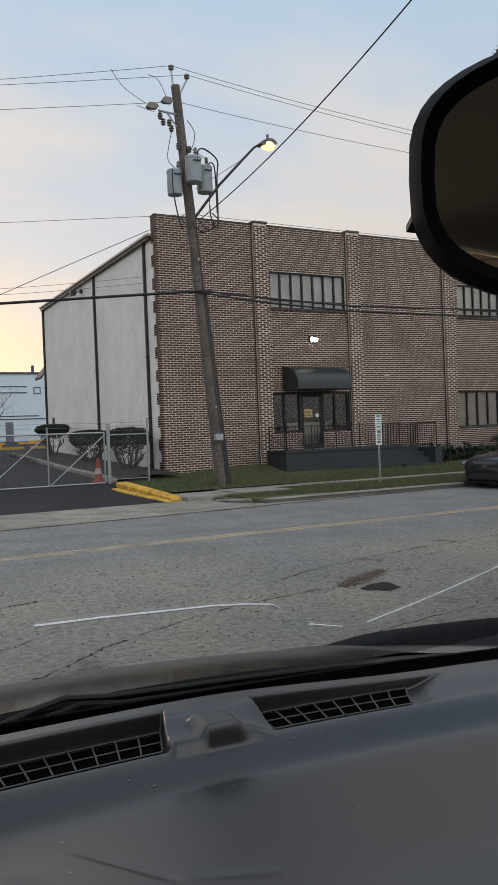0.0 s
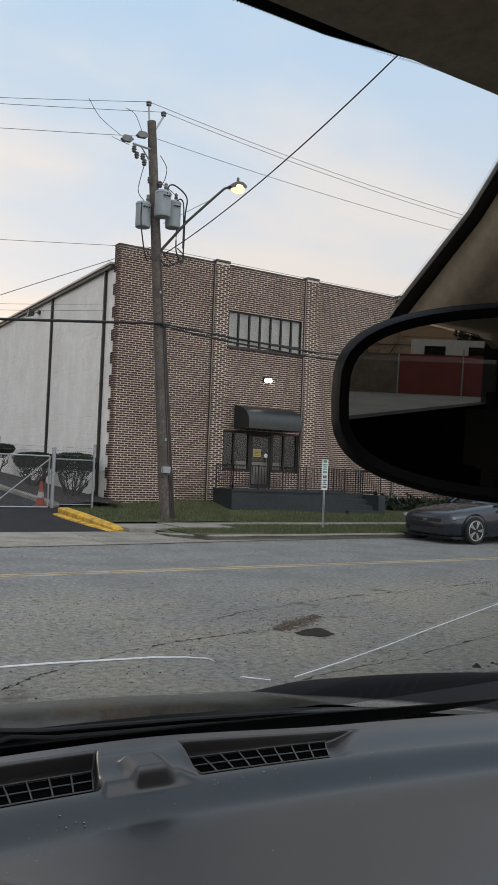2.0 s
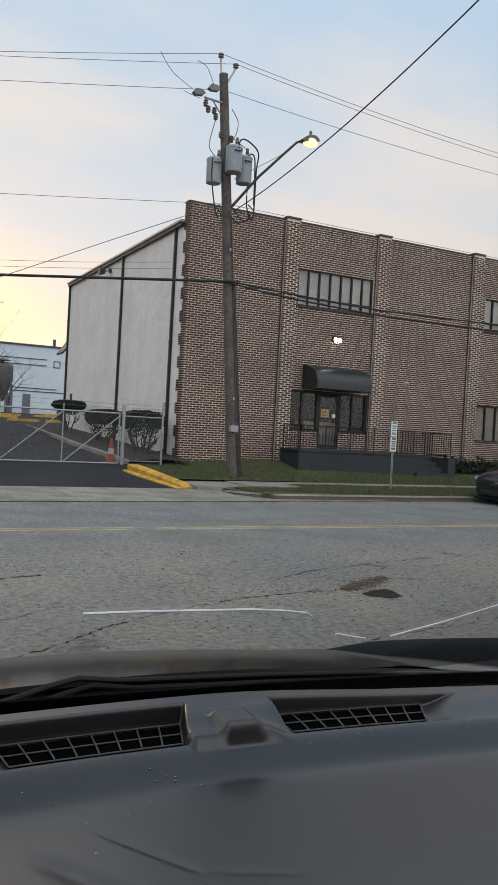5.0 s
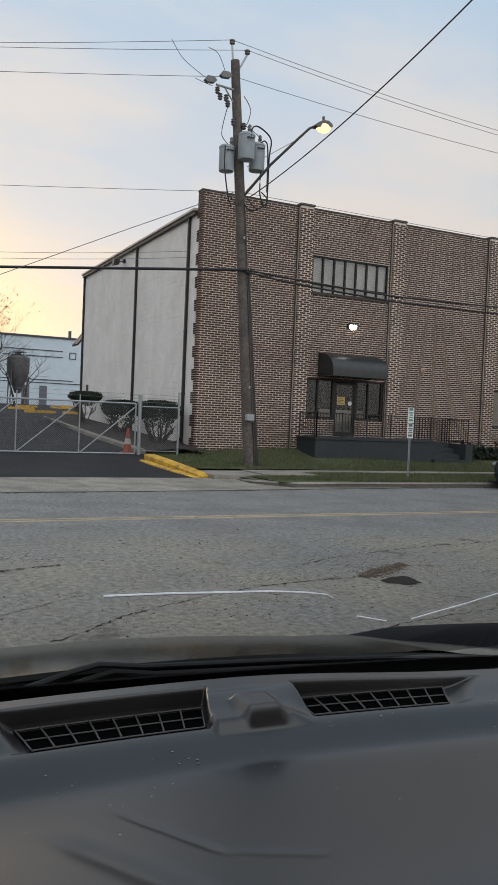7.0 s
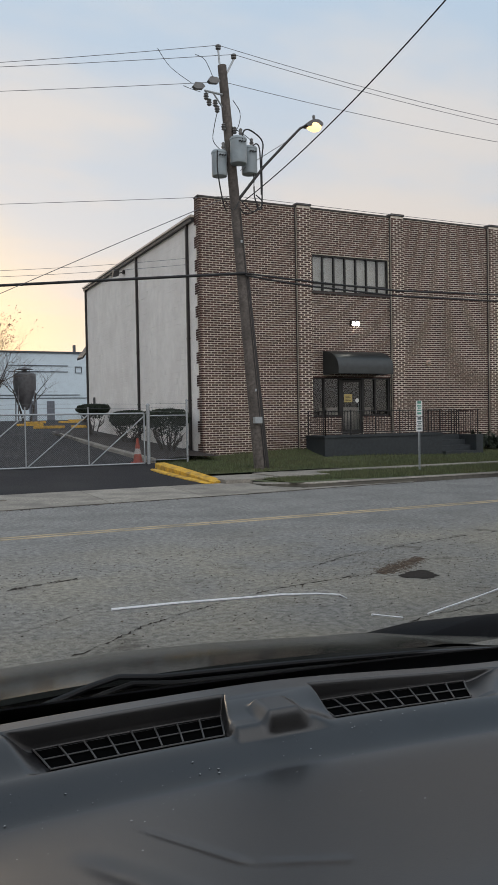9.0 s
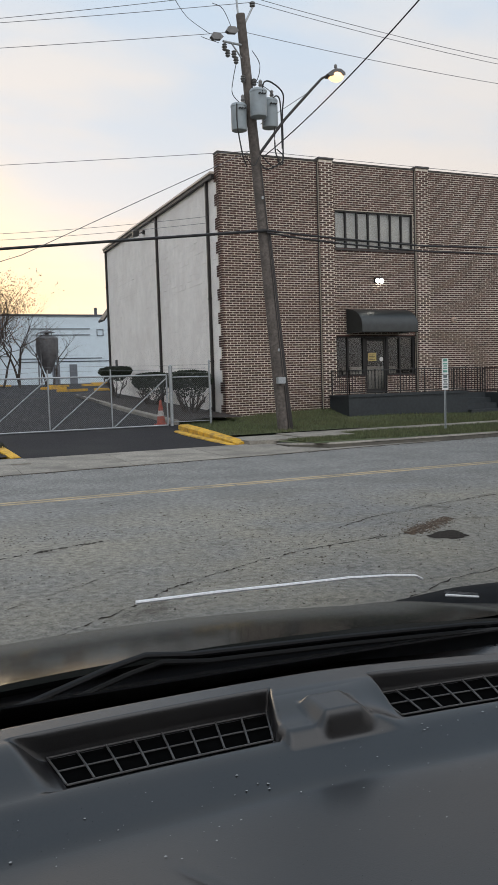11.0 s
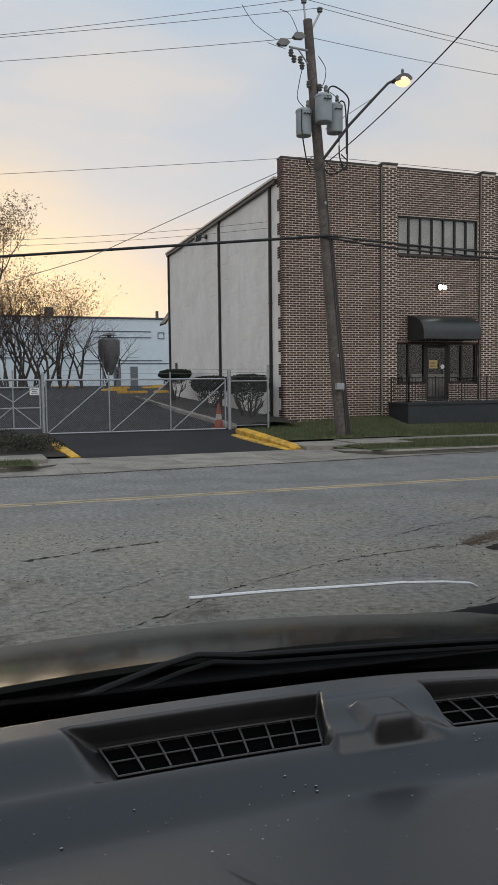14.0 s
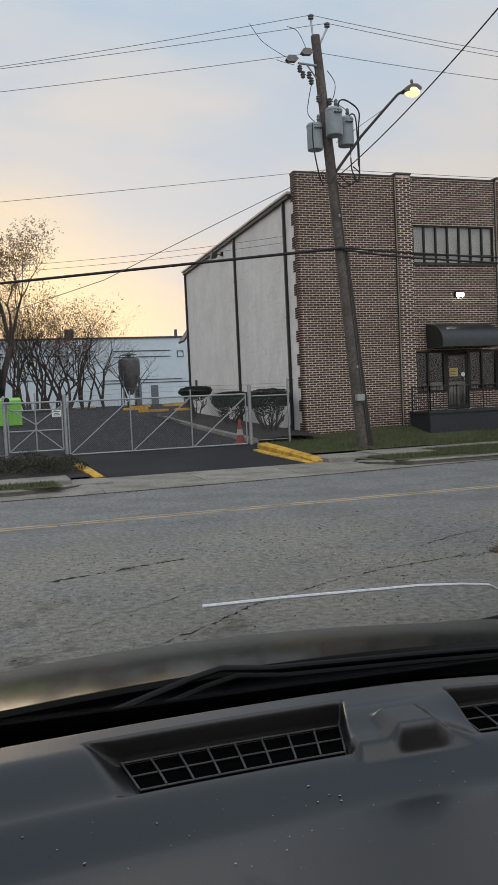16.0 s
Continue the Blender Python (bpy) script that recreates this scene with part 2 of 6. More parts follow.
GALV = material("galvanised_steel", (0.34, 0.36, 0.37), 0.45, metal=0.6, grain=20, vary=0.15)
CHAIN = material("chain_link_wire", (0.17, 0.175, 0.18), 0.6, metal=0.2, grain=20, vary=0.2)
TRAFO = material("transformer_paint", (0.27, 0.31, 0.33), 0.5, grain=6, vary=0.1, stain=0.3, stain_scale=4, stain_col=(0.30, 0.31, 0.30))
PORCELAIN = material("grey_porcelain", (0.13, 0.125, 0.12), 0.3, grain=8, vary=0.2)
CABLE = material("black_cable", (0.012, 0.012, 0.013), 0.6, grain=30, vary=0.2)
WIRE = material("weathered_wire", (0.16, 0.16, 0.17), 0.55, metal=0.4, grain=30, vary=0.2)
LAMPGLOW = glowing("sodium_glow", (1.0, 0.60, 0.25), 2.2)
CLAYPINK = material("faded_pink_paint", (0.42, 0.30, 0.23), 0.6, grain=20, vary=0.2)
WALLGLOW = glowing("cool_white_glow", (1.0, 0.97, 0.88), 14.0)
BARK = material("bark", (0.060, 0.047, 0.038), 0.95, grain=10, vary=0.4, bump=0.01, bump_scale=20)
TWIGLEAF = material("dry_leaf", (0.16, 0.085, 0.040), 0.8, grain=6, vary=0.3, per_island=0.4)
EVERGREEN = material("evergreen_leaf", (0.018, 0.026, 0.013), 0.75, grain=6, vary=0.4, per_island=0.4)
JUNIPER = material("juniper_needles", (0.035, 0.040, 0.022), 0.8, grain=3, vary=0.4, stain=0.5, stain_scale=1.5, stain_col=(0.06, 0.045, 0.025), per_island=0.5)
CONEORANGE = material("cone_orange", (0.36, 0.065, 0.035), 0.55, grain=10, vary=0.2)
CONEWHITE = material("cone_white", (0.5, 0.46, 0.43), 0.5, grain=10, vary=0.1)
FARWALL = material("far_wall_paint", (0.60, 0.69, 0.74), 0.8, grain=1.5, vary=0.05, stain=0.25, stain_scale=0.12, stain_col=(0.52, 0.61, 0.67))
FARDOOR = material("grey_door", (0.13, 0.14, 0.16), 0.6, grain=4, vary=0.15)
FARDARK = material("dark_band", (0.06, 0.07, 0.085), 0.7, grain=4, vary=0.2)
RUST = material("dull_silo_steel", (0.13, 0.128, 0.132), 0.6, metal=0.3, grain=3, vary=0.3, stain=0.5, stain_scale=0.8, stain_col=(0.085, 0.075, 0.072))
LIME = material("lime_green_paint", (0.20, 0.55, 0.06), 0.5, grain=4, vary=0.1)
SIGNWHITE = material("sign_white", (0.74, 0.74, 0.72), 0.45, grain=6, vary=0.06)
SIGNINK = material("sign_ink", (0.10, 0.13, 0.13), 0.6, grain=8, vary=0.2)
SIGNGREEN = material("sign_green_ink", (0.10, 0.28, 0.22), 0.6, grain=8, vary=0.2)
NOTICE = material("yellow_notice", (0.55, 0.42, 0.16), 0.7, grain=10, vary=0.1)
CARPAINT = material("dark_grey_car_paint", (0.012, 0.017, 0.025), 0.18, metal=0.2, grain=200, vary=0.15, coat=0.6)
CARBLACK = material("black_car_trim", (0.010, 0.010, 0.011), 0.5, grain=30, vary=0.2)
CARGLASS = material("tinted_car_glass", (0.010, 0.012, 0.014), 0.05, grain=3, vary=0.1)
TYRE = material("tyre_rubber", (0.014, 0.014, 0.014), 0.85, grain=40, vary=0.25)
ALLOY = material("alloy_rim", (0.50, 0.50, 0.52), 0.3, metal=0.9, grain=20, vary=0.1)
HEADLIGHT = material("headlight_lens", (0.34, 0.36, 0.39), 0.1, metal=0.5, grain=20, vary=0.2)
# the warm stain paints a lit sheen into the plastic's colour
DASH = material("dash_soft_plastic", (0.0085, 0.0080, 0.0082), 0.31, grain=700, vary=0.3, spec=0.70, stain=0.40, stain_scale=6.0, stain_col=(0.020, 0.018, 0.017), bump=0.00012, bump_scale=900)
DASHDARK = material("dash_dark_plastic", (0.006, 0.006, 0.007), 0.75, spec=0.2, grain=300, vary=0.3)
VENTSHADE = material("vent_shadow_black", (0.003, 0.003, 0.003), 1.0, grain=100, vary=0.2, spec=0.0)
GRILLE = material("vent_grille_plastic", (0.065, 0.060, 0.057), 0.45, grain=300, vary=0.2)
DUST = material("pale_dust_speck", (0.34, 0.34, 0.34), 0.9, grain=300, vary=0.2)
HOODPAINT = material("own_hood_paint", (0.022, 0.025, 0.023), 0.15, grain=200, vary=0.15, spec=0.5, stain=0.2, stain_scale=14, stain_col=(0.040, 0.040, 0.036))
HEADLINER = material("beige_headliner", (0.66, 0.54, 0.40), 0.95, grain=300, vary=0.12, bump=0.0005, bump_scale=700)
FRIT = material("black_frit", (0.006, 0.006, 0.007), 0.5, grain=100, vary=0.2)
WINDSHIELD = pane_material("windshield_glass", (0.985, 0.99, 0.985), gloss=0.12)
# tint added to cut the light that enters the cabin from behind
LIGHTCUT = pane_material("light_cut_glass", (0.30, 0.31, 0.31), gloss=0.4)
CRACK = material("glass_crack_white", (0.85, 0.86, 0.88), 0.5, grain=400, vary=0.15)
REDFENCE = material("red_fence_screen", (0.17, 0.026, 0.020), 0.8, grain=2, vary=0.2)
TANWALL = material("tan_metal_siding", (0.50, 0.36, 0.24), 0.7, grain=2, vary=0.1)
MIRROR = bpy.data.materials.new("mirror_silver")
MIRROR.use_nodes = True
mb = MIRROR.node_tree.nodes["Principled BSDF"]
mb.inputs["Base Color"].default_value, mb.inputs["Metallic"].default_value, mb.inputs["Roughness"].default_value = (0.62, 0.60, 0.57, 1), 1.0, 0.0


# ---- mesh helpers ----
def bbox(bm, a, b, bevel=0.0):
    """An axis-aligned block between two corners."""
    r = bmesh.ops.create_cube(bm, size=1)
    c = [(p + q) / 2 for p, q in zip(a, b)]
    d = [max(1e-4, abs(q - p)) for p, q in zip(a, b)]
    bmesh.ops.transform(bm, matrix=Matrix.LocRotScale(c, None, d), verts=r["verts"])
    if bevel:
        bmesh.ops.bevel(bm, geom=list({e for v in r["verts"] for e in v.link_edges}), offset=bevel, segments=2, affect="EDGES")
    return r["verts"]


def tube(bm, pts, r0, r1=None, n=8, caps=True):
    """A round bar through the points, its radius running from r0 to r1."""
    r1 = r0 if r1 is None else r1
    pts = [Vector(p) for p in pts]
    rings = []
    for i, p in enumerate(pts):
        d = (pts[min(i + 1, len(pts) - 1)] - pts[max(i - 1, 0)]).normalized()
        side = d.cross(Vector((0, 0, 1)))
        if side.length < 1e-3:
            side = Vector((1, 0, 0))
        side.normalize()
        up = side.cross(d)
        r = r0 + (r1 - r0) * i / max(1, len(pts) - 1)
        rings.append([bm.verts.new(p + r * (math.cos(2 * math.pi * k / n) * side + math.sin(2 * math.pi * k / n) * up)) for k in range(n)])
    for a, b in zip(rings, rings[1:]):
        for k in range(n):
            bm.faces.new((a[k], a[(k + 1) % n], b[(k + 1) % n], b[k]))
    if caps:
        bm.faces.new(rings[0][::-1]), bm.faces.new(rings[-1])
    return rings


def loft(bm, sections, closed=False, caps=False):
    rows = [[bm.verts.new(p) for p in s] for s in sections]
    n = len(rows[0])
    for a, b in zip(rows, rows[1:]):
        for k in range(n if closed else n - 1):
            bm.faces.new((a[k], a[(k + 1) % n], b[(k + 1) % n], b[k]))
    if caps:
        bm.faces.new(rows[0][::-1]), bm.faces.new(rows[-1])
    return rows


def turned(bm, profile, centre=(0, 0, 0), n=24):
    """A body turned about the vertical through centre: profile rows of (radius, z)."""
    c = Vector(centre)
    loft(bm, [[c + Vector((r * math.cos(2 * math.pi * k / n), r * math.sin(2 * math.pi * k / n), z)) for k in range(n)] for r, z in profile], closed=True, caps=True)


def prism(bm, outline, a, b, axis=0):
    """An outline in the two other axes, drawn out along the axis from a to b."""
    def at(p, v):
        q = list(p)
        q.insert(axis, v)
        return q
    loft(bm, [[at(p, a) for p in outline], [at(p, b) for p in outline]], closed=True, caps=True)


def finish(name, bm, mat, smooth=False):
    bmesh.ops.recalc_face_normals(bm, faces=bm.faces)
    me = bpy.data.meshes.new(name)
    bm.to_mesh(me)
    bm.free()
    me.materials.append(mat)
    if smooth:
        me.polygons.foreach_set("use_smooth", [True] * len(me.polygons))
        me.set_sharp_from_angle(angle=radians(40))
    return me


def thing(name, label, category, group="", kind=""):
    return tagged(new(name), label, category, group, kind)


def part(name, bm, mat, parent=None, label="", smooth=False):
    ob = new(name, finish(name, bm, mat, smooth))
    if parent is not None:
        ob.parent = parent
    return tagged(ob, label)


def shared(name, me, parent, m):
    """One more piece on a mesh that alike pieces share."""
    ob = new(name, me)
    ob.parent = parent
    ob.matrix_basis = m
    return ob


def solo(name, bm, mat, label, category, group="", kind="", smooth=False):
    return tagged(part(name, bm, mat, None, "", smooth), label, category, group, kind)


def quads(name, verts, faces, mat, smooth=False):
    me = bpy.data.meshes.new(name)
    me.from_pydata(verts, [], faces)
    me.materials.append(mat)
    me.update()
    if smooth:
        me.polygons.foreach_set("use_smooth", [True] * len(me.polygons))
    return me


BM = bmesh.new


# ---- ground ----
def yard_z(y):
    """The height of the yard and drive, which climb away from the street."""
    pts = [(-400, 0), (-8.5, 0.0), (-5.85, 0.05), (-1.5, 0.34), (14.5, 1.08), (70, 2.0), (400, 2.2), (3000, 2.5)]
    for (a, za), (b, zb) in zip(pts, pts[1:]):
        if y <= b:
            return za + (zb - za) * (y - a) / (b - a)
    return 2.5


def lawn_z(x, y):
    t = min(1, max(0, (y + 5.0) / 5.0))
    near = min(1, max(0, (x - 2.2) / 1.4))
    far = min(1, max(0, (x - 5) / 3))
    return 0.15 + (0.25 + 0.05 * min(6, max(0, x))) * (1 - 0.55 * far) * t ** (0.8 + 2.7 * near)


def sheet(name, xs, ys, z, mat):
    verts = [(x, y, z(x, y)) for y in ys for x in xs]
    n = len(xs)
    faces = [(j * n + i, j * n + i + 1, (j + 1) * n + i + 1, (j + 1) * n + i) for j in range(len(ys) - 1) for i in range(n - 1)]
    return new(name, quads(name, verts, faces, mat, True))


def steps(a, b, n):
    return [a + (b - a) * i / n for i in range(n + 1)]


far = [-3000, -800, -300, -120]
ground = sheet("ground", far + steps(-80, 80, 40) + [120, 300, 800, 3000], far + steps(-60, -9, 12) + [-8.5, -5.85, -1.5, 14.5, 30, 50, 70, 120, 300, 3000], lambda x, y: yard_z(y) - 0.12, EARTH)
tagged(ground, "bare brown earth running off to the horizon", "ground", kind="structure")

road = new("road")
tagged(road, "worn grey asphalt street with dusty patches", "road", kind="structure")
rx = steps(-150, 150, 60)
bm = BM()
loft(bm, [[(x, y, z) for x in rx] for y, z in ((-60, 0), (-24, 0), (-20, 0), (-16, 0.004), (-12.2, 0.0), (-8.62, 0.0), (-7.72, 0.0))])
part("carriageway", bm, ASPHALT, road, smooth=True)
for y in (-12.29, -12.11):
    bm = BM()
    rnd = random.Random(int(y * 100))
    x = -60.0
    while x < 60:
        w = rnd.uniform(1.5, 6)
        bbox(bm, (x, y - 0.04, -0.005), (x + w, y + 0.04, 0.005))
        x += w + rnd.uniform(0.0, 0.06)
    part("centre_line", bm, LINEPAINT, road, "faded double yellow centre line")
rnd = random.Random(3)


def ragged(cx, cy, rx_, ry_, seed, n=26):
    r = random.Random(seed)
    ph = [r.uniform(0, 6.28) for _ in range(4)]
    out = []
    for k in range(n):
        a = 2 * math.pi * k / n
        f = 1 + 0.16 * math.sin(2 * a + ph[0]) + 0.12 * math.sin(3 * a + ph[1]) + 0.10 * math.sin(5 * a + ph[2]) + 0.08 * math.sin(9 * a + ph[3])
        out.append((cx + rx_ * f * math.cos(a), cy + ry_ * f * math.sin(a)))
    return out


OIL = material("oil_soaked_asphalt", (0.034, 0.028, 0.023), 0.92, spec=0.2, grain=30, vary=0.3)
MUDBITS = material("mud_bits", (0.085, 0.058, 0.038), 0.95, grain=20, vary=0.3, per_island=0.5)
MUD = material("dry_mud", (0.125, 0.095, 0.068), 0.95, grain=20, vary=0.35, stain=0.6, stain_scale=2.0, stain_col=(0.20, 0.18, 0.15))
for outline, mat_, lab in ((ragged(-4.60, -16.96, 0.17, 0.20, 1), OIL, "dark oil stain"),):
    bm = BM()
    bm.faces.new([bm.verts.new((x, y, 0.008)) for x, y in outline])
    part("stain", bm, mat_, road, lab)
def seam_y(x):
    """Where the asphalt ends against the concrete: it runs slightly askew."""
    pts = [(-200, -8.62), (-7.5, -8.60), (-2.1, -8.25), (0.0, -8.0), (2.4, -7.83), (200, -7.83)]
    for (a, p), (b, q) in zip(pts, pts[1:]):
        if x <= b:
            return p + (q - p) * (x - a) / (b - a)


# cracks and seams in the asphalt: points and usual half width
CRACKS = (
    (((-8.6, -18.3), (-7.97, -17.86), (-7.53, -17.49), (-7.1, -17.25), (-6.47, -16.95), (-5.85, -16.78), (-5.26, -16.7), (-4.87, -16.68), (-4.62, -16.72)), 0.011),
    (((-5.33, -16.1), (-4.64, -15.7), (-4.11, -15.56), (-3.51, -15.38), (-2.71, -15.21), (-1.76, -15.08), (1.5, -14.6), (6.0, -14.1)), 0.009),
    (((-8.9, -15.85), (-8.19, -15.63), (-7.81, -15.5), (-7.49, -15.43)), 0.022),
    (((-9.4, -17.95), (-8.44, -17.29), (-8.08, -17.04), (-7.7, -16.75)), 0.004),
    (((-6.8, -18.9), (-5.6, -18.3), (-4.4, -18.1), (-2.5, -17.6)), 0.006),
)
for pts, wide in CRACKS:
    bm = BM()
    row = []
    for (x0, y0), (x1, y1) in zip(pts, pts[1:]):
        for i in range(16):
            f = i / 16
            row.append((x0 + (x1 - x0) * f + rnd.uniform(-0.02, 0.02), y0 + (y1 - y0) * f + rnd.uniform(-0.02, 0.02), max(0.0008, rnd.gauss(wide * 0.45, wide * 0.8))))
    loft(bm, [[(x, y - w, 0.006) for x, y, w in row], [(x, y + w, 0.006) for x, y, w in row]])
    part("road_crack", bm, OIL, road, "dark ragged crack")


def scatter(name, label, n, area, size, mat, seed, z=0.0, flat=0.5, bias=None):
    r = random.Random(seed)
    verts, faces = [], []
    for _ in range(n):
        x, y = r.uniform(area[0], area[1]), r.uniform(area[2], area[3])
        if bias:
            y = bias(r, x, y)
        s = r.uniform(size[0], size[1])
        a = r.uniform(0, 6.28)
        zz = z(x, y) if callable(z) else z
        k = len(verts)
        for i in range(4):
            b = a + i * 1.57 + r.uniform(-0.4, 0.4)
            verts.append((x + s * math.cos(b), y + s * 0.8 * math.sin(b), zz))
        verts.append((x, y, zz + s * flat * 1.4))
        faces += [(k + i, k + (i + 1) % 4, k + 4) for i in range(4)]
    return tagged(new(name, quads(name, verts, faces, mat)), label, name.replace("_", " "), kind="stuff")


rc = random.Random(41)
clumped = [(rc.uniform(-13, 2), rc.uniform(-20.5, -14.2), rc.uniform(0.15, 0.9)) for _ in range(70)]


def clump(r, x, y):
    return min(clumped, key=lambda c: abs(c[0] - x) + r.random() * 6)[1] + r.gauss(0, 0.35)


scatter("road_litter", "scattered dark grit and leaf scraps on the street", 5500, (-14, 3, -21, -13.6), (0.003, 0.013), LITTER, 11, 0.003, bias=clump)
scatter("leaf_scraps", "few larger dark leaf scraps on the street", 90, (-13, 3, -20.5, -12.6), (0.010, 0.028), LITTER, 15, 0.003, flat=0.2)
scatter("road_pebbles", "pale loose gravel scattered on the street", 2500, (-13, 2, -21, -15.5), (0.003, 0.009), CONCRETE, 12, 0.003)
scatter("mud_crumbs", "crumbled brown mud and leaf bits by the oil stain", 2600, (-4.88, -4.0, -16.9, -16.0), (0.005, 0.014), MUDBITS, 16, 0.003, flat=0.25, bias=lambda r, x, y: -16.46 + 0.55 * (x + 4.45) + r.gauss(0, 0.09) * (1.2 - 1.5 * abs(x + 4.45)))
scatter("gutter_leaves", "dry brown leaves lying along the gutter", 420, (-14, 12, -8.9, -8.5), (0.008, 0.026), LITTER, 13, 0.004, flat=0.25, bias=lambda r, x, y: seam_y(x) - 0.05 - abs(r.gauss(0, 0.09)))
# a muddy bank with leaves at the near edge of the street
bm = BM()
rows = []
for i in range(13):
    x = -4.6 + i * 0.5
    rows.append([(x, -18.70 - 0.02 * i, -0.02), (x, -18.95, 0.05 + 0.02 * math.sin(i * 2.1)), (x, -19.6, 0.10 + 0.03 * math.sin(i * 1.3)), (x, -21.0, 0.08), (x, -23.5, -0.02)])
loft(bm, rows)
solo("muddy_bank", bm, MUD, "low bank of dry mud beside the street", "bank", kind="structure", smooth=True)
scatter("bank_leaves", "dry brown leaves lying on the mud bank", 900, (-4.5, 1.4, -21, -18.75), (0.015, 0.05), LITTER, 14, 0.08)

# apron of the drive: concrete bays with recessed joints
apron = tagged(new("pavement_apron"), "stained pale concrete apron across the drive", "pavement", kind="structure")
joints = [-60, -40, -24, -18, -15.0, -12.0, -9.6, -7.4, -5.3, -3.3, -1.35]
for a, b in zip(joints, joints[1:]):
    bm = BM()
    yb = -5.87 if a >= -7.5 else -7.05
    v = bbox(bm, (a + 0.008, -8.6, -0.1), (b - 0.008, yb, 0.0))
    for q in v:
        if q.co.z > -0.05:
            q.co.z = 0.012 if q.co.y < -8 else 0.055
        if q.co.y < -8:
            q.co.y = seam_y(q.co.x)
    part("slab", bm, CONCRETE, apron)
bm = BM()
wx_ = steps(-1.342, 2.2, 12)
loft(bm, [[(x, seam_y(x) + 0.004, -0.05) for x in wx_], [(x, seam_y(x) + 0.004, 0.012) for x in wx_], [(x, max(-7.79, seam_y(x) + 0.005), 0.016) if x > -0.9 else (x, -7.0, 0.03) for x in wx_]])
part("slab", bm, CONCRETE, apron)
bm = BM()
loft(bm, [[(x, seam_y(x) - 0.055 - 0.02 * math.sin(x * 5.3), 0.004) for x in steps(-60, 3, 400)], [(x, seam_y(x) + 0.002, 0.006) for x in steps(-60, 3, 400)]])
bm2 = BM()
bbox(bm2, (-7.85, -7.04, -0.1), (-7.02, -5.70, 0.058))
part("slab", bm2, CONCRETE, apron)
part("road_seam", bm, OIL, apron, "dark open seam against the asphalt")

# drive of new asphalt up to the yard
drive = tagged(new("driveway"), "fresh black asphalt drive rising to the yard", "driveway", kind="structure")
bm = BM()
ys = [-5.86, -4.5, -3, -1.5, 2, 6, 10, 14.5, 25, 40, 55, 69]
loft(bm, [[(x, y, yard_z(y) + 0.006) for x in ((-7.25, -5, -3.5, -2.15) if y < -2.4 else (-40, -20, -8, -1.9 if y < 14.5 else 40))] for y in ys if y < -2.4])
part("ramp", bm, NEWASPHALT, drive, smooth=True)
bm = BM()
loft(bm, [[(x, y, yard_z(y) + 0.006 + 0.02 * math.sin(x * 0.9 + y) * (y > 5)) for x in ((-7.34, -7.32, -7.3, -6, -4, -2.15) if y < -1.5 else (-40, -20, -7.3, -6, -4, -1.9))] for y in (-3.0, -1.6, -1.4, 2, 6, 10, 14.5)])
part("yard", bm, NEWASPHALT, drive, smooth=True)
bm = BM()
loft(bm, [[(x, y, yard_z(y) + 0.006) for x in (-40, -20, -8, -1.9, 20, 40)] for y in (14.5, 25, 40, 55, 70)])
part("far_yard", bm, NEWASPHALT, drive, smooth=True)
for i, (x, y) in enumerate(((-1.0, 60), (2.4, 47.5), (5.4, 47.5), (9.0, 60), (12.5, 61), (-0.6, 26), (1.7, 26), (0.0, 36), (8.2, 47.5))):
    bm = BM()
    bbox(bm, (x, y, yard_z(y) + 0.0), (x + 1.9, y + 0.25, yard_z(y) + 0.18), 0.03)
    solo("wheel_stop", bm, YELLOW, "yellow painted concrete wheel stop in the yard", "wheel stop", "yard wheel stops")


# kerbs
def kerb_run(name, label, pts, mat, width=0.16, base=-0.1, edge=None):
    """A kerb through (x, y, top) points, cut in lengths, with a rounded top edge."""
    k = tagged(new(name), label, "kerb", kind="structure")
    P = [Vector(p) for p in pts]
    rows = []
    for i, p in enumerate(P):
        d = (P[min(i + 1, len(P) - 1)] - P[max(0, i - 1)])
        d.z = 0
        d.normalize()
        s = Vector((-d.y, d.x, 0)) * width
        rows.append([Vector((p.x, p.y, base)), Vector((p.x, p.y, p.z - 0.03)), p + s * 0.18, p + s * 0.82, Vector(((p + s).x, (p + s).y, p.z - 0.02)), Vector(((p + s).x, (p + s).y, base))])
    i = 0
    while i < len(rows) - 1:
        bm = BM()
        loft(bm, rows[i:i + 2], closed=True, caps=True)
        part("kerbstone", bm, mat, k)
        # top edge in paler concrete than the kerb face
        if edge:
            bm = BM()
            loft(bm, [[r[1] + Vector((0, 0, -0.012)), r[1] + Vector((0, 0, 0.004)), r[2] + Vector((0, 0, 0.004)), r[3] + Vector((0, 0, 0.004))] for r in rows[i:i + 2]])
            part("worn_edge", bm, edge, k, "pale top edge above the darker kerb face")
        i += 1
    return k


arc = [(-1.35, -6.4, 0.08), (-1.28, -7.0, 0.10), (-1.02, -7.45, 0.115), (-0.6, -7.72, 0.12), (0.0, -7.8, 0.12)]
kerb_run("kerb_right", "weathered grey concrete kerb beside the grass strip", arc + [(x, -7.8, 0.12) for x in (2.2, 4.4, 6.6, 8.8, 11, 14, 18, 24, 40)], KERBSTONE, edge=CONCRETE)
kerb_run("kerb_left", "weathered grey concrete kerb beside the grass strip", [(-40, -8.1, 0.13), (-20, -8.1, 0.13), (-12, -8.1, 0.13), (-10, -8.1, 0.13), (-8.9, -8.05, 0.13), (-8.2, -7.8, 0.12), (-7.75, -7.3, 0.10), (-7.6, -6.8, 0.07)], KERBSTONE, edge=CONCRETE)
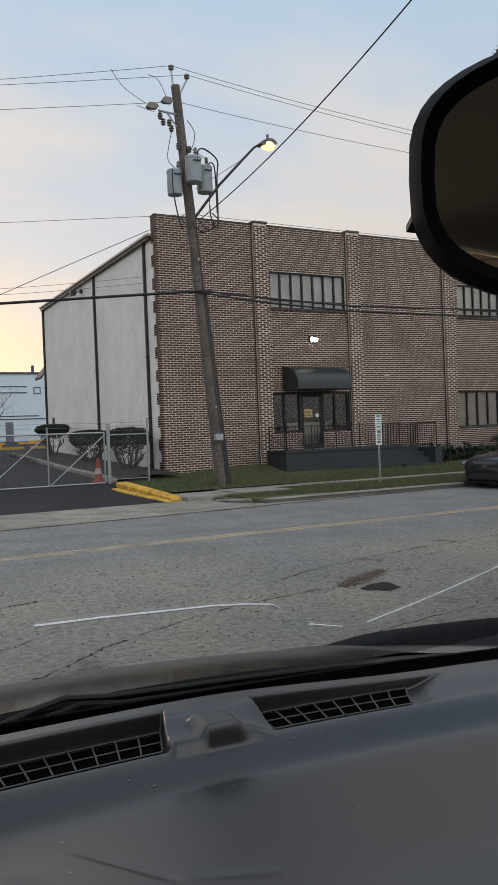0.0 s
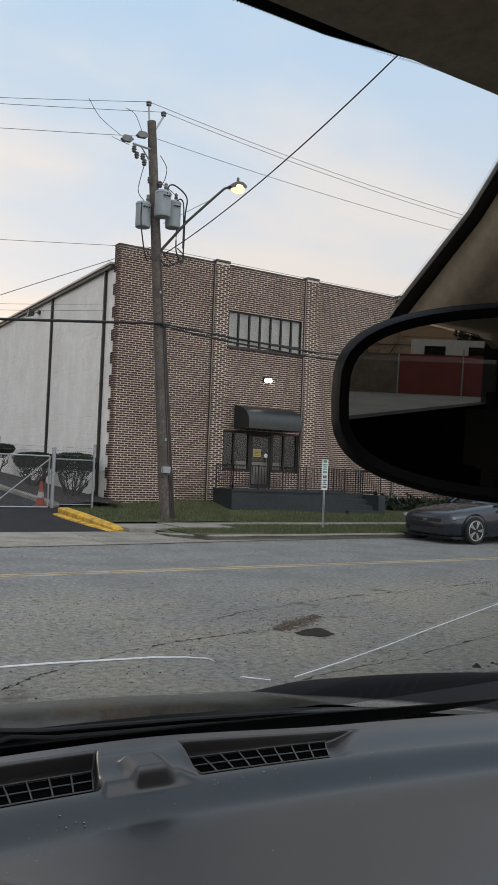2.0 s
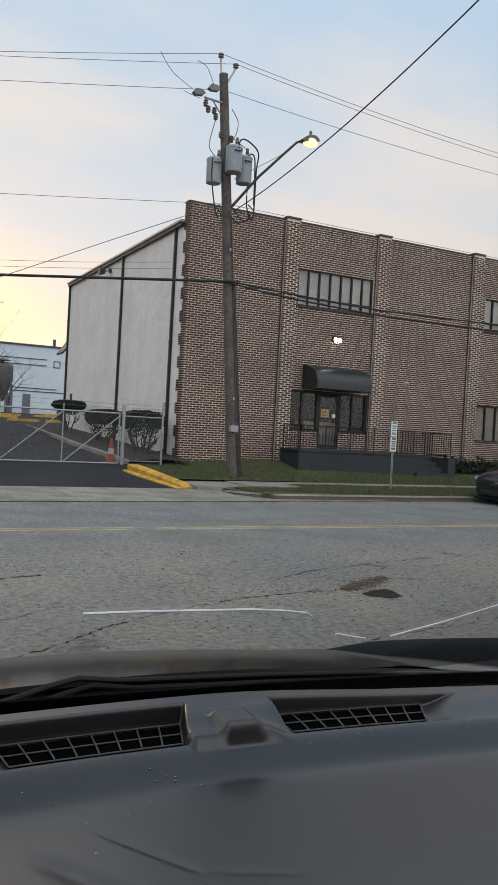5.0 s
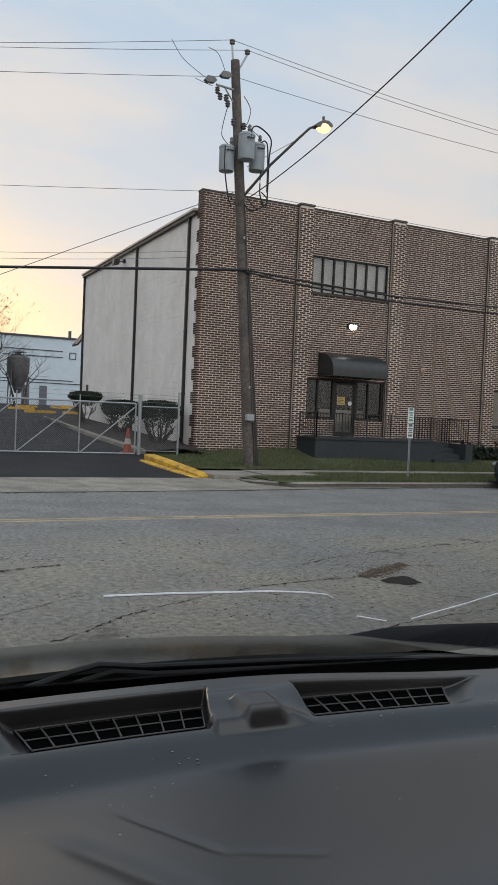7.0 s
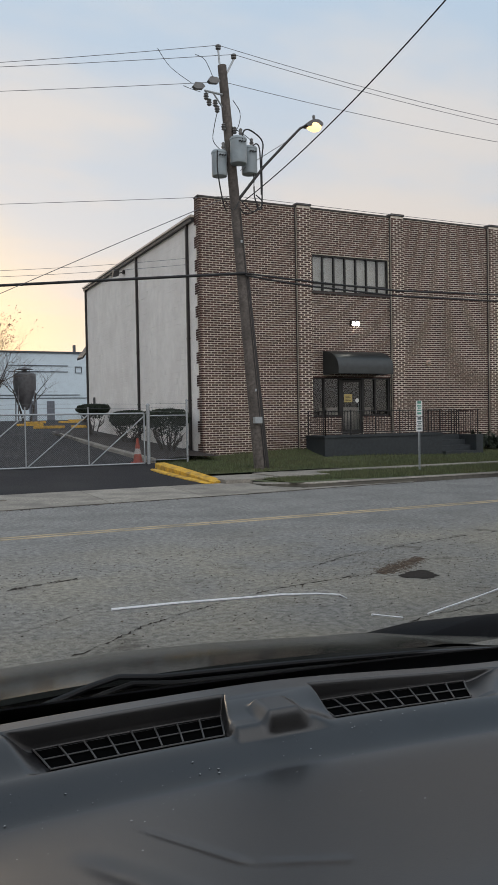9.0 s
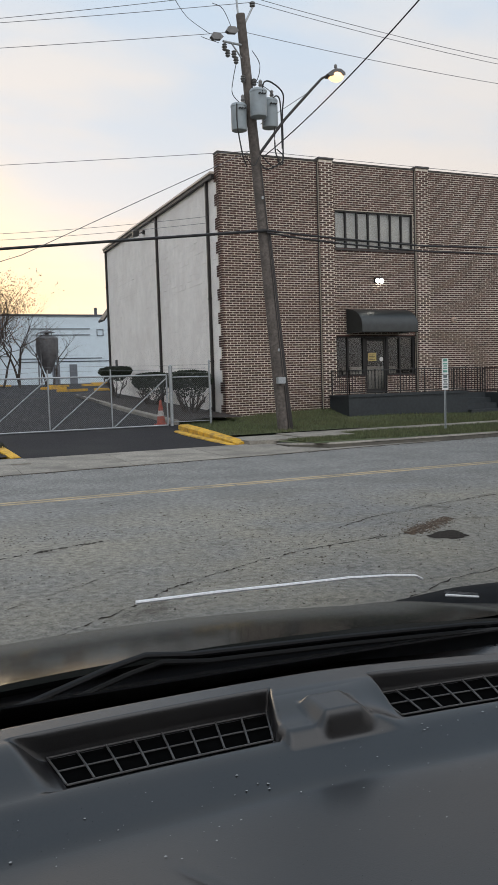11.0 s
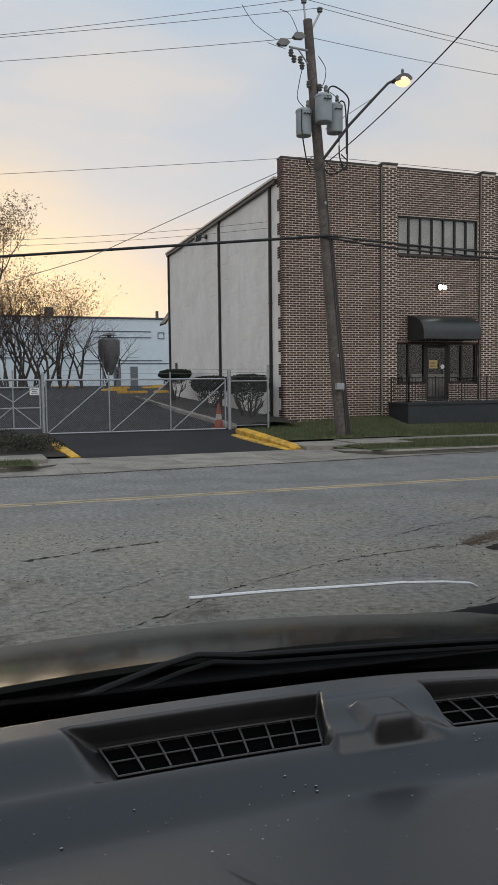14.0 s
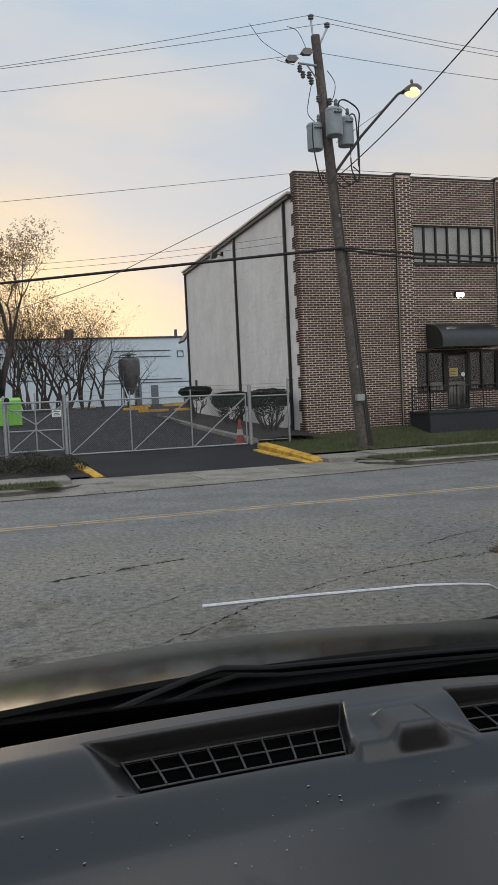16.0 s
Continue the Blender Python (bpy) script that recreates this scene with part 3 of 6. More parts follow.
kerb_run("yellow_kerb_right", "bright yellow painted kerb flaring beside the drive", [(-2.06, -5.80, 0.10), (-2.18, -5.2, 0.19), (-2.30, -4.4, 0.28), (-2.40, -3.6, 0.36), (-2.42, -2.9, 0.40), (-2.40, -2.4, 0.42)], YELLOW, width=-0.34, base=-0.02)
kerb_run("yellow_gutter", "low yellow painted concrete lip along the drive", [(-2.10, -5.82, 0.065), (-2.24, -5.2, 0.135), (-2.37, -4.4, 0.195), (-2.47, -3.6, 0.25), (-2.48, -2.9, 0.29)], YELLOW, width=0.22, base=-0.02)
kerb_run("yellow_kerb_left", "yellow painted kerb end flaring beside the drive", [(-7.02, -5.72, 0.09), (-7.16, -5.2, 0.20), (-7.26, -4.6, 0.27), (-7.3, -4.1, 0.30)], YELLOW, width=0.24, base=-0.02)
kerb_run("bed_kerb", "pale concrete kerb round the planting bed", [(-2.2, -1.3, 0.50), (-2.15, 1.0, 0.60), (-2.1, 4.0, 0.72), (-2.0, 7.5, 0.88), (-1.9, 11.0, 1.05), (-1.85, 14.3, 1.20)], CONCRETE, width=-0.2, base=0.1)

# pavement slabs beyond the kerb
walkway = tagged(new("pavement_walk"), "pale concrete pavement of square bays", "pavement", kind="structure")
x = -1.9
i = 0
while x < 40:
    bm = BM()
    bbox(bm, (x + 0.008, -6.1 if x < 0.2 else -5.22, 0.02), (x + 1.42, -4.52, 0.165 if x > -1 else 0.14), 0.008)
    part("slab", bm, CONCRETE, walkway)
    x += 1.43
for k in range(14):
    bm = BM()
    bbox(bm, (-7.85 - 1.43 * k - 1.42, -7.0, 0.02), (-7.85 - 1.43 * k, -5.75, 0.165), 0.008)
    part("slab", bm, CONCRETE, walkway)

# lawns: turf under, blades over
def strip(name, x0, x1, y0, y1, z, label):
    lawn = sheet(name, steps(x0, x1, 24), steps(y0, y1, 10), z, TURF)
    return tagged(lawn, label, "lawn", kind="structure")


flatgrass = lambda x, y: 0.12 + 0.03 * math.sin(x * 0.8) ** 2 * 0.5
bm = BM()
bm.faces.new([bm.verts.new((x, y, 0.105)) for x, y in ((-1.22, -6.1), (-1.22, -6.5), (-1.14, -7.0), (-0.92, -7.36), (-0.55, -7.58), (0.0, -7.66), (0.0, -6.1))])
solo("verge_corner", bm, TURF, "worn earth and grass in the rounded kerb corner", "verge", kind="structure")
strip("lawn_strip", -0.95, 40, -7.66, -5.2, flatgrass, "thin short grass between kerb and pavement")
strip("lawn_front", -2.0, 40, -4.54, 0.05, lawn_z, "short green lawn sloping up to the brick wall")
strip("lawn_left", -40, -8.1, -8.0, -7.0, lambda x, y: 0.135, "thin patchy grass between kerb and pavement")


def grass(name, label, n, area, z, seed, h=(0.04, 0.09)):
    r = random.Random(seed)
    verts, faces = [], []
    for _ in range(n):
        x, y = r.uniform(area[0], area[1]), r.uniform(area[2], area[3])
        a, hh, w = r.uniform(0, 6.28), r.uniform(*h), r.uniform(0.006, 0.013)
        lx, ly = r.uniform(-0.03, 0.03), r.uniform(-0.03, 0.03)
        k = len(verts)
        zz = z(x, y)
        verts += [(x - w * math.cos(a), y - w * math.sin(a), zz - 0.01), (x + w * math.cos(a), y + w * math.sin(a), zz - 0.01), (x + lx, y + ly, zz + hh)]
        faces.append((k, k + 1, k + 2))
    return tagged(new(name, quads(name, verts, faces, BLADE)), label, "grass", kind="stuff")


grass("lawn_grass", "short green lawn blades in front of the brick wall", 40000, (-1.9, 11, -4.52, 0.0), lawn_z, 21)
grass("strip_grass", "thin short grass blades beside the kerb", 24000, (0.95, 12, -7.62, -5.24), flatgrass, 22)
grass("corner_grass", "thin short grass blades in the kerb corner", 3500, (-0.95, 0.95, -7.35, -6.12), lambda x, y: 0.105, 24)
grass("left_grass", "thin patchy grass blades beside the kerb", 5000, (-14, -8.2, -7.95, -7.05), lambda x, y: 0.135, 23)

# ---- brick building ----
FX0, FX1, TOP, BASE = 0.0, 26.0, 8.58, 0.1
COURSE, LONG, JOINT = 0.0727, 0.228, 0.0162
OPEN = [(4.05, 7.13, 5.81, 7.06), (12.37, 15.45, 5.81, 7.06), (3.98, 7.17, 1.60, 2.97), (5.13, 6.0, 1.0, 2.97), (12.2, 15.45, 1.56, 2.94), (20.7, 23.8, 5.81, 7.06), (20.7, 23.8, 1.56, 2.94)]
PIL = [(3.44, 3.96), (7.20, 7.72), (11.61, 12.13), (16.1, 16.62), (20.05, 20.57), (24.2, 24.72)]

building = tagged(new("brick_building"), "two-storey dark brown brick building with pale mortar and pilasters", "building", kind="structure")


def wall_block(bm, x0, x1, y0, y1, z0, z1, holes):
    """A wall along x with openings right through it."""
    xs = sorted({x0, x1, *[v for h in holes for v in h[:2] if x0 < v < x1]})
    zs = sorted({z0, z1, *[v for h in holes for v in h[2:] if z0 < v < z1]})
    for a, b in zip(xs, xs[1:]):
        run = None
        for c, d in zip(zs, zs[1:]):
            mx, mz = (a + b) / 2, (c + d) / 2
            solid = not any(h[0] < mx < h[1] and h[2] < mz < h[3] for h in holes)
            if solid:
                run = (run[0], d) if run else (c, d)
            if run and (not solid or d == zs[-1]):
                bbox(bm, (a, y0, run[0]), (b, y1, run[1]))
                run = None


bm = BM()
wall_block(bm, FX0 + 0.012, FX1, 0.012, 0.30, BASE, TOP - 0.03, OPEN)
for a, b in PIL:
    bbox(bm, (a + 0.012, -0.088, BASE), (b - 0.012, 0.0115, TOP + 0.05))
part("wall", bm, MORTAR, building, "pale mortar bed of the brick front")

# bricks: half bond, cut at openings, pilasters in stacked half bricks
bricks = []


def brick_row(x0, x1, z, y, offset, long_, gap=JOINT):
    x = x0 - offset
    while x < x1 - 0.02:
        a, b = max(x, x0), min(x + long_ - gap, x1)
        x += long_
        if b - a < 0.04:
            continue
        cuts = [(a, b)]
        for h in OPEN:
            if h[2] < z + COURSE * 0.5 < h[3]:
                nxt = []
                for p, q in cuts:
                    if q <= h[0] or p >= h[1]:
                        nxt.append((p, q))
                    else:
                        if h[0] - p > 0.03:
                            nxt.append((p, h[0]))
                        if q - h[1] > 0.03:
                            nxt.append((h[1], q))
                cuts = nxt
        for p, q in cuts:
            bricks.append((p, q, y, z))


rows_n = int((TOP - BASE) / COURSE)
edges = [FX0] + [v for p in PIL for v in p] + [FX1]
for r in range(rows_n):
    z = BASE + r * COURSE
    for i in range(0, len(edges), 2):
        brick_row(edges[i], edges[i + 1], z, 0.0, (LONG / 2 if r % 2 else 0), LONG)
    for a, b in PIL:
        if b - a > 0.4:
            brick_row(a, b, z, -0.10, (0.0 if r % 2 else 0.13), 0.26, 0.048)
bricks.sort(key=lambda b: (b[0] + 0.5 * b[3]) if b[3] > 0.38 else 99)
piece = bricks[:290]
rest = bricks[290:]


def brick_geo(verts, faces, p, q, y, z, depth=0.03, r=random):
    k = len(verts)
    j = r.uniform(-0.004, 0.004)
    h = COURSE - JOINT
    e = 0.004
    verts += [(p, y + depth, z), (q, y + depth, z), (q, y + depth, z + h), (p, y + depth, z + h), (p + e, y + j, z + e), (q - e, y + j, z + e), (q - e, y + j, z + h - e), (p + e, y + j, z + h - e)]
    faces += [(k + 4, k + 5, k + 6, k + 7), (k, k + 1, k + 5, k + 4), (k + 1, k + 2, k + 6, k + 5), (k + 2, k + 3, k + 7, k + 6), (k + 3, k, k + 4, k + 7)]


rb = random.Random(5)
verts, faces = [], []
for p, q, y, z in rest:
    brick_geo(verts, faces, p, q, y, z, r=rb)
field = new("brick_field", quads("brick_field", verts, faces, BRICKS))
field.parent = building
tagged(field, "dark brown bricks", kind="stuff")

# brick return on the side wall: toothed into the painted blocks
bm = BM()
bbox(bm, (-0.004, 0.018, 7.9), (0.008, 0.36, TOP - 0.03))
bbox(bm, (-0.004, 0.012, BASE), (0.011, 0.20, 7.9))
part("return_wall", bm, MORTAR, building)
verts, faces = [], []
k = 0
for r in range(rows_n):
    z = BASE + r * COURSE
    if z < 0.42:
        continue
    reach = 0.40 if (r // 5) % 2 else 0.20
    if z > 7.95:
        reach = 0.36
    cut = [0.0, 0.11, reach] if r % 2 else [0.0, reach]
    if reach > 0.3 and r % 2 == 0:
        cut = [0.0, 0.24, reach]
    for a, b in zip(cut, cut[1:]):
        k0 = len(verts)
        h = COURSE - JOINT
        b -= JOINT * (b != reach)
        verts += [(0.05, a, z), (0.05, b, z), (0.05, b, z + h), (0.05, a, z + h), (-0.012, a, z), (-0.012, b, z), (-0.012, b, z + h), (-0.012, a, z + h)]
        faces += [(k0 + 4, k0 + 5, k0 + 6, k0 + 7), (k0, k0 + 1, k0 + 5, k0 + 4), (k0 + 1, k0 + 2, k0 + 6, k0 + 5), (k0 + 2, k0 + 3, k0 + 7, k0 + 6), (k0 + 3, k0, k0 + 4, k0 + 7)]
quoin = new("quoin_bricks", quads("quoin_bricks", verts, faces, BRICKS))
quoin.parent = building
tagged(quoin, "toothed dark brown corner bricks", kind="stuff")
bm = BM()
bbox(bm, (-0.04, -0.02, TOP - 0.04), (FX1, 0.34, TOP + 0.02), 0.008)
part("coping", bm, COPING, building, "dark coping along the parapet")
for a, b in PIL:
    bm = BM()
    bbox(bm, (a - 0.02, -0.13, TOP + 0.02), (b + 0.02, 0.33, TOP + 0.09), 0.008)
    part("pilaster_cap", bm, COPING, building)
# dark drain slots beside the pilasters
for a, b in PIL[:4]:
    bm = BM()
    bbox(bm, (a - 0.050, -0.03, 0.5), (a - 0.015, 0.002, TOP - 0.05), 0.008)
    part("downpipe", bm, COPING, building, "dark brown downpipe beside the pilaster")

# painted block side wall, with joints
side = tagged(new("wall_side"), "white painted block side wall with dark downpipes", "wall", kind="structure")
bm = BM()
bbox(bm, (0.0, 0.30, 0.2), (0.30, 14.6, 8.0))
part("wall", bm, WHITEWALL, side)
bm = BM()
bbox(bm, (-0.05, 0.02, 0.0), (0.0, 0.55, 0.44), 0.01)
part("footing", bm, WHITEWALL, side)
bx = []
verts, faces = [], []
rbl = random.Random(8)
for r in range(39):
    z = 0.2 + r * 0.2
    y = 0.42 + (0.2 if r % 2 else 0.0)
    while y < 14.55:
        b = min(y + 0.39, 14.58)
        k0 = len(verts)
        d = -0.004 - (rbl.uniform(0.003, 0.007) if rbl.random() < 0.22 and z < 6.6 else rbl.uniform(-0.002, 0.002))
        verts += [(0.0, y, z), (0.0, b, z), (0.0, b, z + 0.19), (0.0, y, z + 0.19), (d, y + 0.006, z + 0.006), (d, b - 0.006, z + 0.006), (d, b - 0.006, z + 0.184), (d, y + 0.006, z + 0.184)]
        faces += [(k0 + 4, k0 + 5, k0 + 6, k0 + 7), (k0, k0 + 1, k0 + 5, k0 + 4), (k0 + 1, k0 + 2, k0 + 6, k0 + 5), (k0 + 2, k0 + 3, k0 + 7, k0 + 6), (k0 + 3, k0, k0 + 4, k0 + 7)]
        y += 0.4
blocks = new("painted_blocks", quads("painted_blocks", verts, faces, WHITEWALL))
blocks.parent = side
tagged(blocks, "white painted blocks", kind="stuff")
bm = BM()
bbox(bm, (-0.16, 0.34, 7.98), (0.32, 14.75, 8.06), 0.01)
part("roof_edge", bm, WHITETRIM, side, "pale metal roof edge")
# gutter-shaped dark strip that draws the shadow line under the roof edge
bm = BM()
bbox(bm, (-0.12, 0.36, 7.86), (-0.004, 14.7, 7.98), 0.01)
part("gutter", bm, DARKPIPE, side, "dark gutter strip drawn for the shadow under the roof edge")
for y in (0.95, 6.42, 14.52):
    bm = BM()
    bbox(bm, (-0.10, y - 0.05, yard_z(y) + 0.15), (-0.010, y + 0.05, 7.9), 0.012)
    for z in (2.2, 4.2, 6.2):
        bbox(bm, (-0.11, y - 0.065, z), (-0.008, y + 0.065, z + 0.04))
    if y < 7:
        tube(bm, [(-0.055, y, yard_z(y) + 0.30), (-0.25, y, yard_z(y) + 0.17), (-0.9, y - 0.2, yard_z(y) + 0.14)], 0.05)
    part("downpipe", bm, DARKPIPE, side, "dark square downpipe")
bm = BM()
bbox(bm, (0.3, 0.30, 7.75), (FX1, 14.6, 7.95))
part("roof", bm, ROOFING, side)
bm = BM()
bbox(bm, (0.3, 14.3, 0.2), (FX1, 14.6, 7.75)), bbox(bm, (FX1 - 0.3, 0.3, 0.1), (FX1, 14.3, 7.75))
part("back_wall", bm, WHITEWALL, side)
bm = BM()
bbox(bm, (-0.03, 13.3, 2.1), (0.005, 13.65, 2.75), 0.01)
part("vent_hatch", bm, DARKPIPE, side, "small dark hatch")
# lean-to behind with a pitched verge
bm = BM()
prism(bm, [(-0.20, 4.75), (0.35, 5.5), (0.35, 5.38), (-0.18, 4.66)], 14.8, 16.0, axis=1)
bbox(bm, (2.4, 14.62, 0.9), (6, 22, 5.3))
part("rear_wing", bm, DARKPIPE, side, "lower rear wing with a dark verge")

# floodlight on the side wall
fl = thing("floodlight", "small grey floodlight fixed under the roof edge", "floodlight")
bm = BM()
bbox(bm, (-0.10, 8.05, 7.55), (-0.006, 8.2, 7.70), 0.01)
tube(bm, [(-0.08, 8.12, 7.62), (-0.30, 8.12, 7.56)], 0.02)
part("bracket", bm, DARKPIPE, fl)
bm = BM()
prism(bm, [(-0.52, 7.40), (-0.28, 7.46), (-0.26, 7.66), (-0.48, 7.70)], 8.0, 8.25, axis=1)
part("head", bm, DARKPIPE, fl)


# ---- windows and door ----
def ribbon_window(name, x0, x1, z0, z1, bars, low, label, y=0.09):
    w = tagged(new(name), label, "window", kind="structure")
    f = 0.05
    for a, b, c, d in ((x0, x1, z0, z0 + f), (x0, x1, z1 - f, z1), (x0, x0 + f, z0 + f, z1 - f), (x1 - f, x1, z0 + f, z1 - f)):
        bm = BM()
        bbox(bm, (a, y - 0.03, c), (b, y + 0.05, d), 0.004)
        part("window_frame", bm, BRONZE, w)
    for x in bars:
        bm = BM()
        bbox(bm, (x - 0.03, y - 0.028, z0 + f), (x + 0.03, y + 0.04, z1 - f), 0.004)
        part("mullion", bm, BRONZE, w)
    cols = [x0 + f] + list(bars) + [x1 - f]
    for a, b in zip(cols, cols[1:]):
        rails = [z0 + f] + ([low] if low else []) + [z1 - f]
        if low:
            bm = BM()
            bbox(bm, (a + 0.031, y - 0.02, low - 0.02), (b - 0.031, y + 0.03, low + 0.02))
            part("rail", bm, BRONZE, w)
        for c, d in zip(rails, rails[1:]):
            bm = BM()
            bbox(bm, (a + 0.02, y + 0.008, c), (b - 0.02, y + 0.014, d))
            p = part("pane", bm, GLASS, w)
        bm = BM()
        n = 16
        for i in range(n):
            zz = z0 + f + (z1 - z0 - 2 * f) * i / n
            prism(bm, [(y + 0.07, zz), (y + 0.085, zz + (z1 - z0) / n * 0.95), (y + 0.088, zz + (z1 - z0) / n * 0.95), (y + 0.073, zz)], a + 0.01, b - 0.01, axis=0)
        # windows without a low rail get the blind with dimness in its colour
        part("blind", bm, BLIND if low else DIMBLIND, w, "dull beige blind" if low else "blind coloured darker and browner for the dim ground floor")
    bm = BM()
    bbox(bm, (x0 - 0.04, -0.03, z0 - 0.06), (x1 + 0.04, y + 0.05, z0 - 0.002), 0.006)
    part("window_sill", bm, COPING, w)
    return w


def bars_of(x0, x1, n):
    return [x0 + (x1 - x0) * i / n for i in range(1, n)]


ribbon_window("window_1", 4.05, 7.13, 5.81, 7.06, bars_of(4.05, 7.13, 7), 6.10, "dark-framed ribbon window of seven panes with closed blinds")
ribbon_window("window_2", 12.37, 15.45, 5.81, 7.06, bars_of(12.37, 15.45, 7), 6.10, "dark-framed ribbon window of seven panes with closed blinds")
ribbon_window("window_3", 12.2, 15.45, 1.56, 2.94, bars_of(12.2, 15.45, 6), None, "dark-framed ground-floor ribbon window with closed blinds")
ribbon_window("window_4", 20.7, 23.8, 5.81, 7.06, bars_of(20.7, 23.8, 7), 6.10, "dark-framed ribbon window of seven panes with closed blinds")
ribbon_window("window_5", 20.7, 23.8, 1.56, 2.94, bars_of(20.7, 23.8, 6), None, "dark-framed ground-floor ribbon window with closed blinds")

front = tagged(new("window_shopfront"), "dark-framed glazed shopfront round the entrance door", "window", kind="structure")
sy = 0.10
for a, b, c, d in ((3.98, 7.17, 2.89, 2.97), (3.98, 4.05, 1.6, 2.89), (7.06, 7.17, 1.6, 2.89), (3.98, 5.13, 1.6, 1.67), (6.0, 7.17, 1.6, 1.67), (4.44, 4.51, 1.67, 2.89), (5.05, 5.16, 1.0, 2.89), (5.97, 6.08, 1.0, 2.89), (6.50, 6.57, 1.67, 2.89)):
    bm = BM()
    bbox(bm, (a, sy - 0.05, c), (b, sy + 0.06, d), 0.004)
    part("window_frame", bm, BRONZE, front)
for a, b in ((4.05, 4.44), (4.51, 5.05), (6.08, 6.50), (6.57, 7.06)):
    bm = BM()
    bbox(bm, (a, sy, 1.67), (b, sy + 0.006, 2.89))
    part("pane", bm, GLASS, front)
door = tagged(new("door_1"), "closed dark-framed glass entrance door with a yellow notice", "door", kind="structure")
for a, b, c, d in ((5.165, 5.23, 1.02, 2.86), (5.90, 5.965, 1.02, 2.86), (5.23, 5.90, 2.78, 2.86), (5.23, 5.90, 1.02, 1.16)):
    bm = BM()
    bbox(bm, (a, sy - 0.03, c), (b, sy + 0.02, d), 0.004)
    part("door_frame", bm, BRONZE, door)
bm = BM()
bbox(bm, (5.23, sy - 0.006, 1.16), (5.90, sy, 2.78))
part("pane", bm, GLASS, door)
bm = BM()
bbox(bm, (5.28, sy - 0.014, 2.10), (5.60, sy - 0.009, 2.38))
part("notice", bm, NOTICE, door, "yellow paper notice behind the glass")
bm = BM()
for i in range(4):
    bbox(bm, (5.32, sy - 0.018, 2.15 + i * 0.05), (5.54 - 0.04 * (i % 2), sy - 0.0145, 2.165 + i * 0.05))
part("notice_text", bm, COPING, door)
bm = BM()
tube(bm, [(5.82, sy - 0.035, 1.75), (5.82, sy - 0.07, 1.78), (5.82, sy - 0.07, 2.02), (5.82, sy - 0.035, 2.05)], 0.014)
part("door_handle", bm, GALV, door)
bm = BM()
turned(bm, [(0.001, 0), (0.075, 0.0), (0.075, 0.006), (0.001, 0.006)], n=20)
d_ = part("door_sticker", bm, SIGNWHITE, door, "round white sticker")
d_.matrix_basis = pose(5.80, sy - 0.012, 2.16, 90, 0, 0)
# the hall behind, so that the glass has depth; its dimness is in the colour
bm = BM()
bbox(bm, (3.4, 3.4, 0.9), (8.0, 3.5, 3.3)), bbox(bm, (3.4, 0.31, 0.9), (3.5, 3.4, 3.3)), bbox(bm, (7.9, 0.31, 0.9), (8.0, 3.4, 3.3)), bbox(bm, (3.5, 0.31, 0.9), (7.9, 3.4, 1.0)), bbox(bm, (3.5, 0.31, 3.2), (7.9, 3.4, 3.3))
solo("wall_hall", bm, INSIDE, "hall walls coloured dark for dimness behind the shopfront glass", "wall", kind="structure")
bm = BM()
bbox(bm, (5.5, 1.6, 1.0), (7.4, 2.2, 1.95), 0.02)
solo("reception_desk", bm, BLIND, "dull beige reception desk in the dim hall", "desk")

# awning: barrel vinyl over a frame, with a straight valance
awn = thing("awning", "glossy black barrel awning over the entrance", "awning")
bm = BM()
prof = [(-1.0, 3.02), (-1.0, 3.22)] + [(-1.0 + 1.0 * (1 - math.cos(a)), 3.22 + 0.60 * math.sin(a)) for a in steps(0, math.pi / 2, 10)][1:]
prof_in = [(y + 0.02 * (y < -0.01), z - 0.02) for y, z in prof][::-1]
prism(bm, prof + prof_in, 4.40, 6.56)
part("canopy", bm, AWNING, awn, smooth=True)
for x in (4.40, 6.54):
    bm = BM()
    prism(bm, [(-0.985, 3.03)] + [(y, z - 0.012) for y, z in prof[1:]] + [(0.0, 3.03)], x + 0.004, x + 0.016)
    part("end_panel", bm, AWNING, awn)
bm = BM()
for a, b in (((4.43, -0.97, 3.03), (6.53, -0.97, 3.03)), ((4.43, -0.97, 3.03), (4.43, -0.02, 3.03)), ((6.53, -0.97, 3.03), (6.53, -0.02, 3.03))):
    tube(bm, [a, b], 0.014)
part("frame", bm, GALV, awn)

# wall light above the awning
wlamp = thing("wall_light", "lit white flood lamp on the brick wall", "wall light")
bm = BM()
bbox(bm, (5.50, -0.10, 4.72), (5.80, 0.0, 4.90), 0.012)
part("housing", bm, BRONZE, wlamp)
for x in (5.515, 5.665):
    bm = BM()
    bbox(bm, (x, -0.135, 4.70), (x + 0.14, -0.10, 4.85), 0.03)
    part("lens", bm, WALLGLOW, wlamp, "glowing white lens")
bell = thing("alarm_bell", "small round faded pink alarm bell on the wall", "alarm bell")
bm = BM()
turned(bm, [(0.001, 0), (0.11, 0.0), (0.11, 0.03), (0.07, 0.06), (0.001, 0.07)], n=20)
part("rim", bm, CLAYPINK, bell).matrix_basis = pose(8.79, -0.002, 3.49, 90, 0, 0)
bm = BM()
turned(bm, [(0.001, 0), (0.05, 0.0), (0.04, 0.02), (0.001, 0.025)], n=16)
part("dome", bm, CONCRETE, bell).matrix_basis = pose(8.79, -0.075, 3.49, 90, 0, 0)

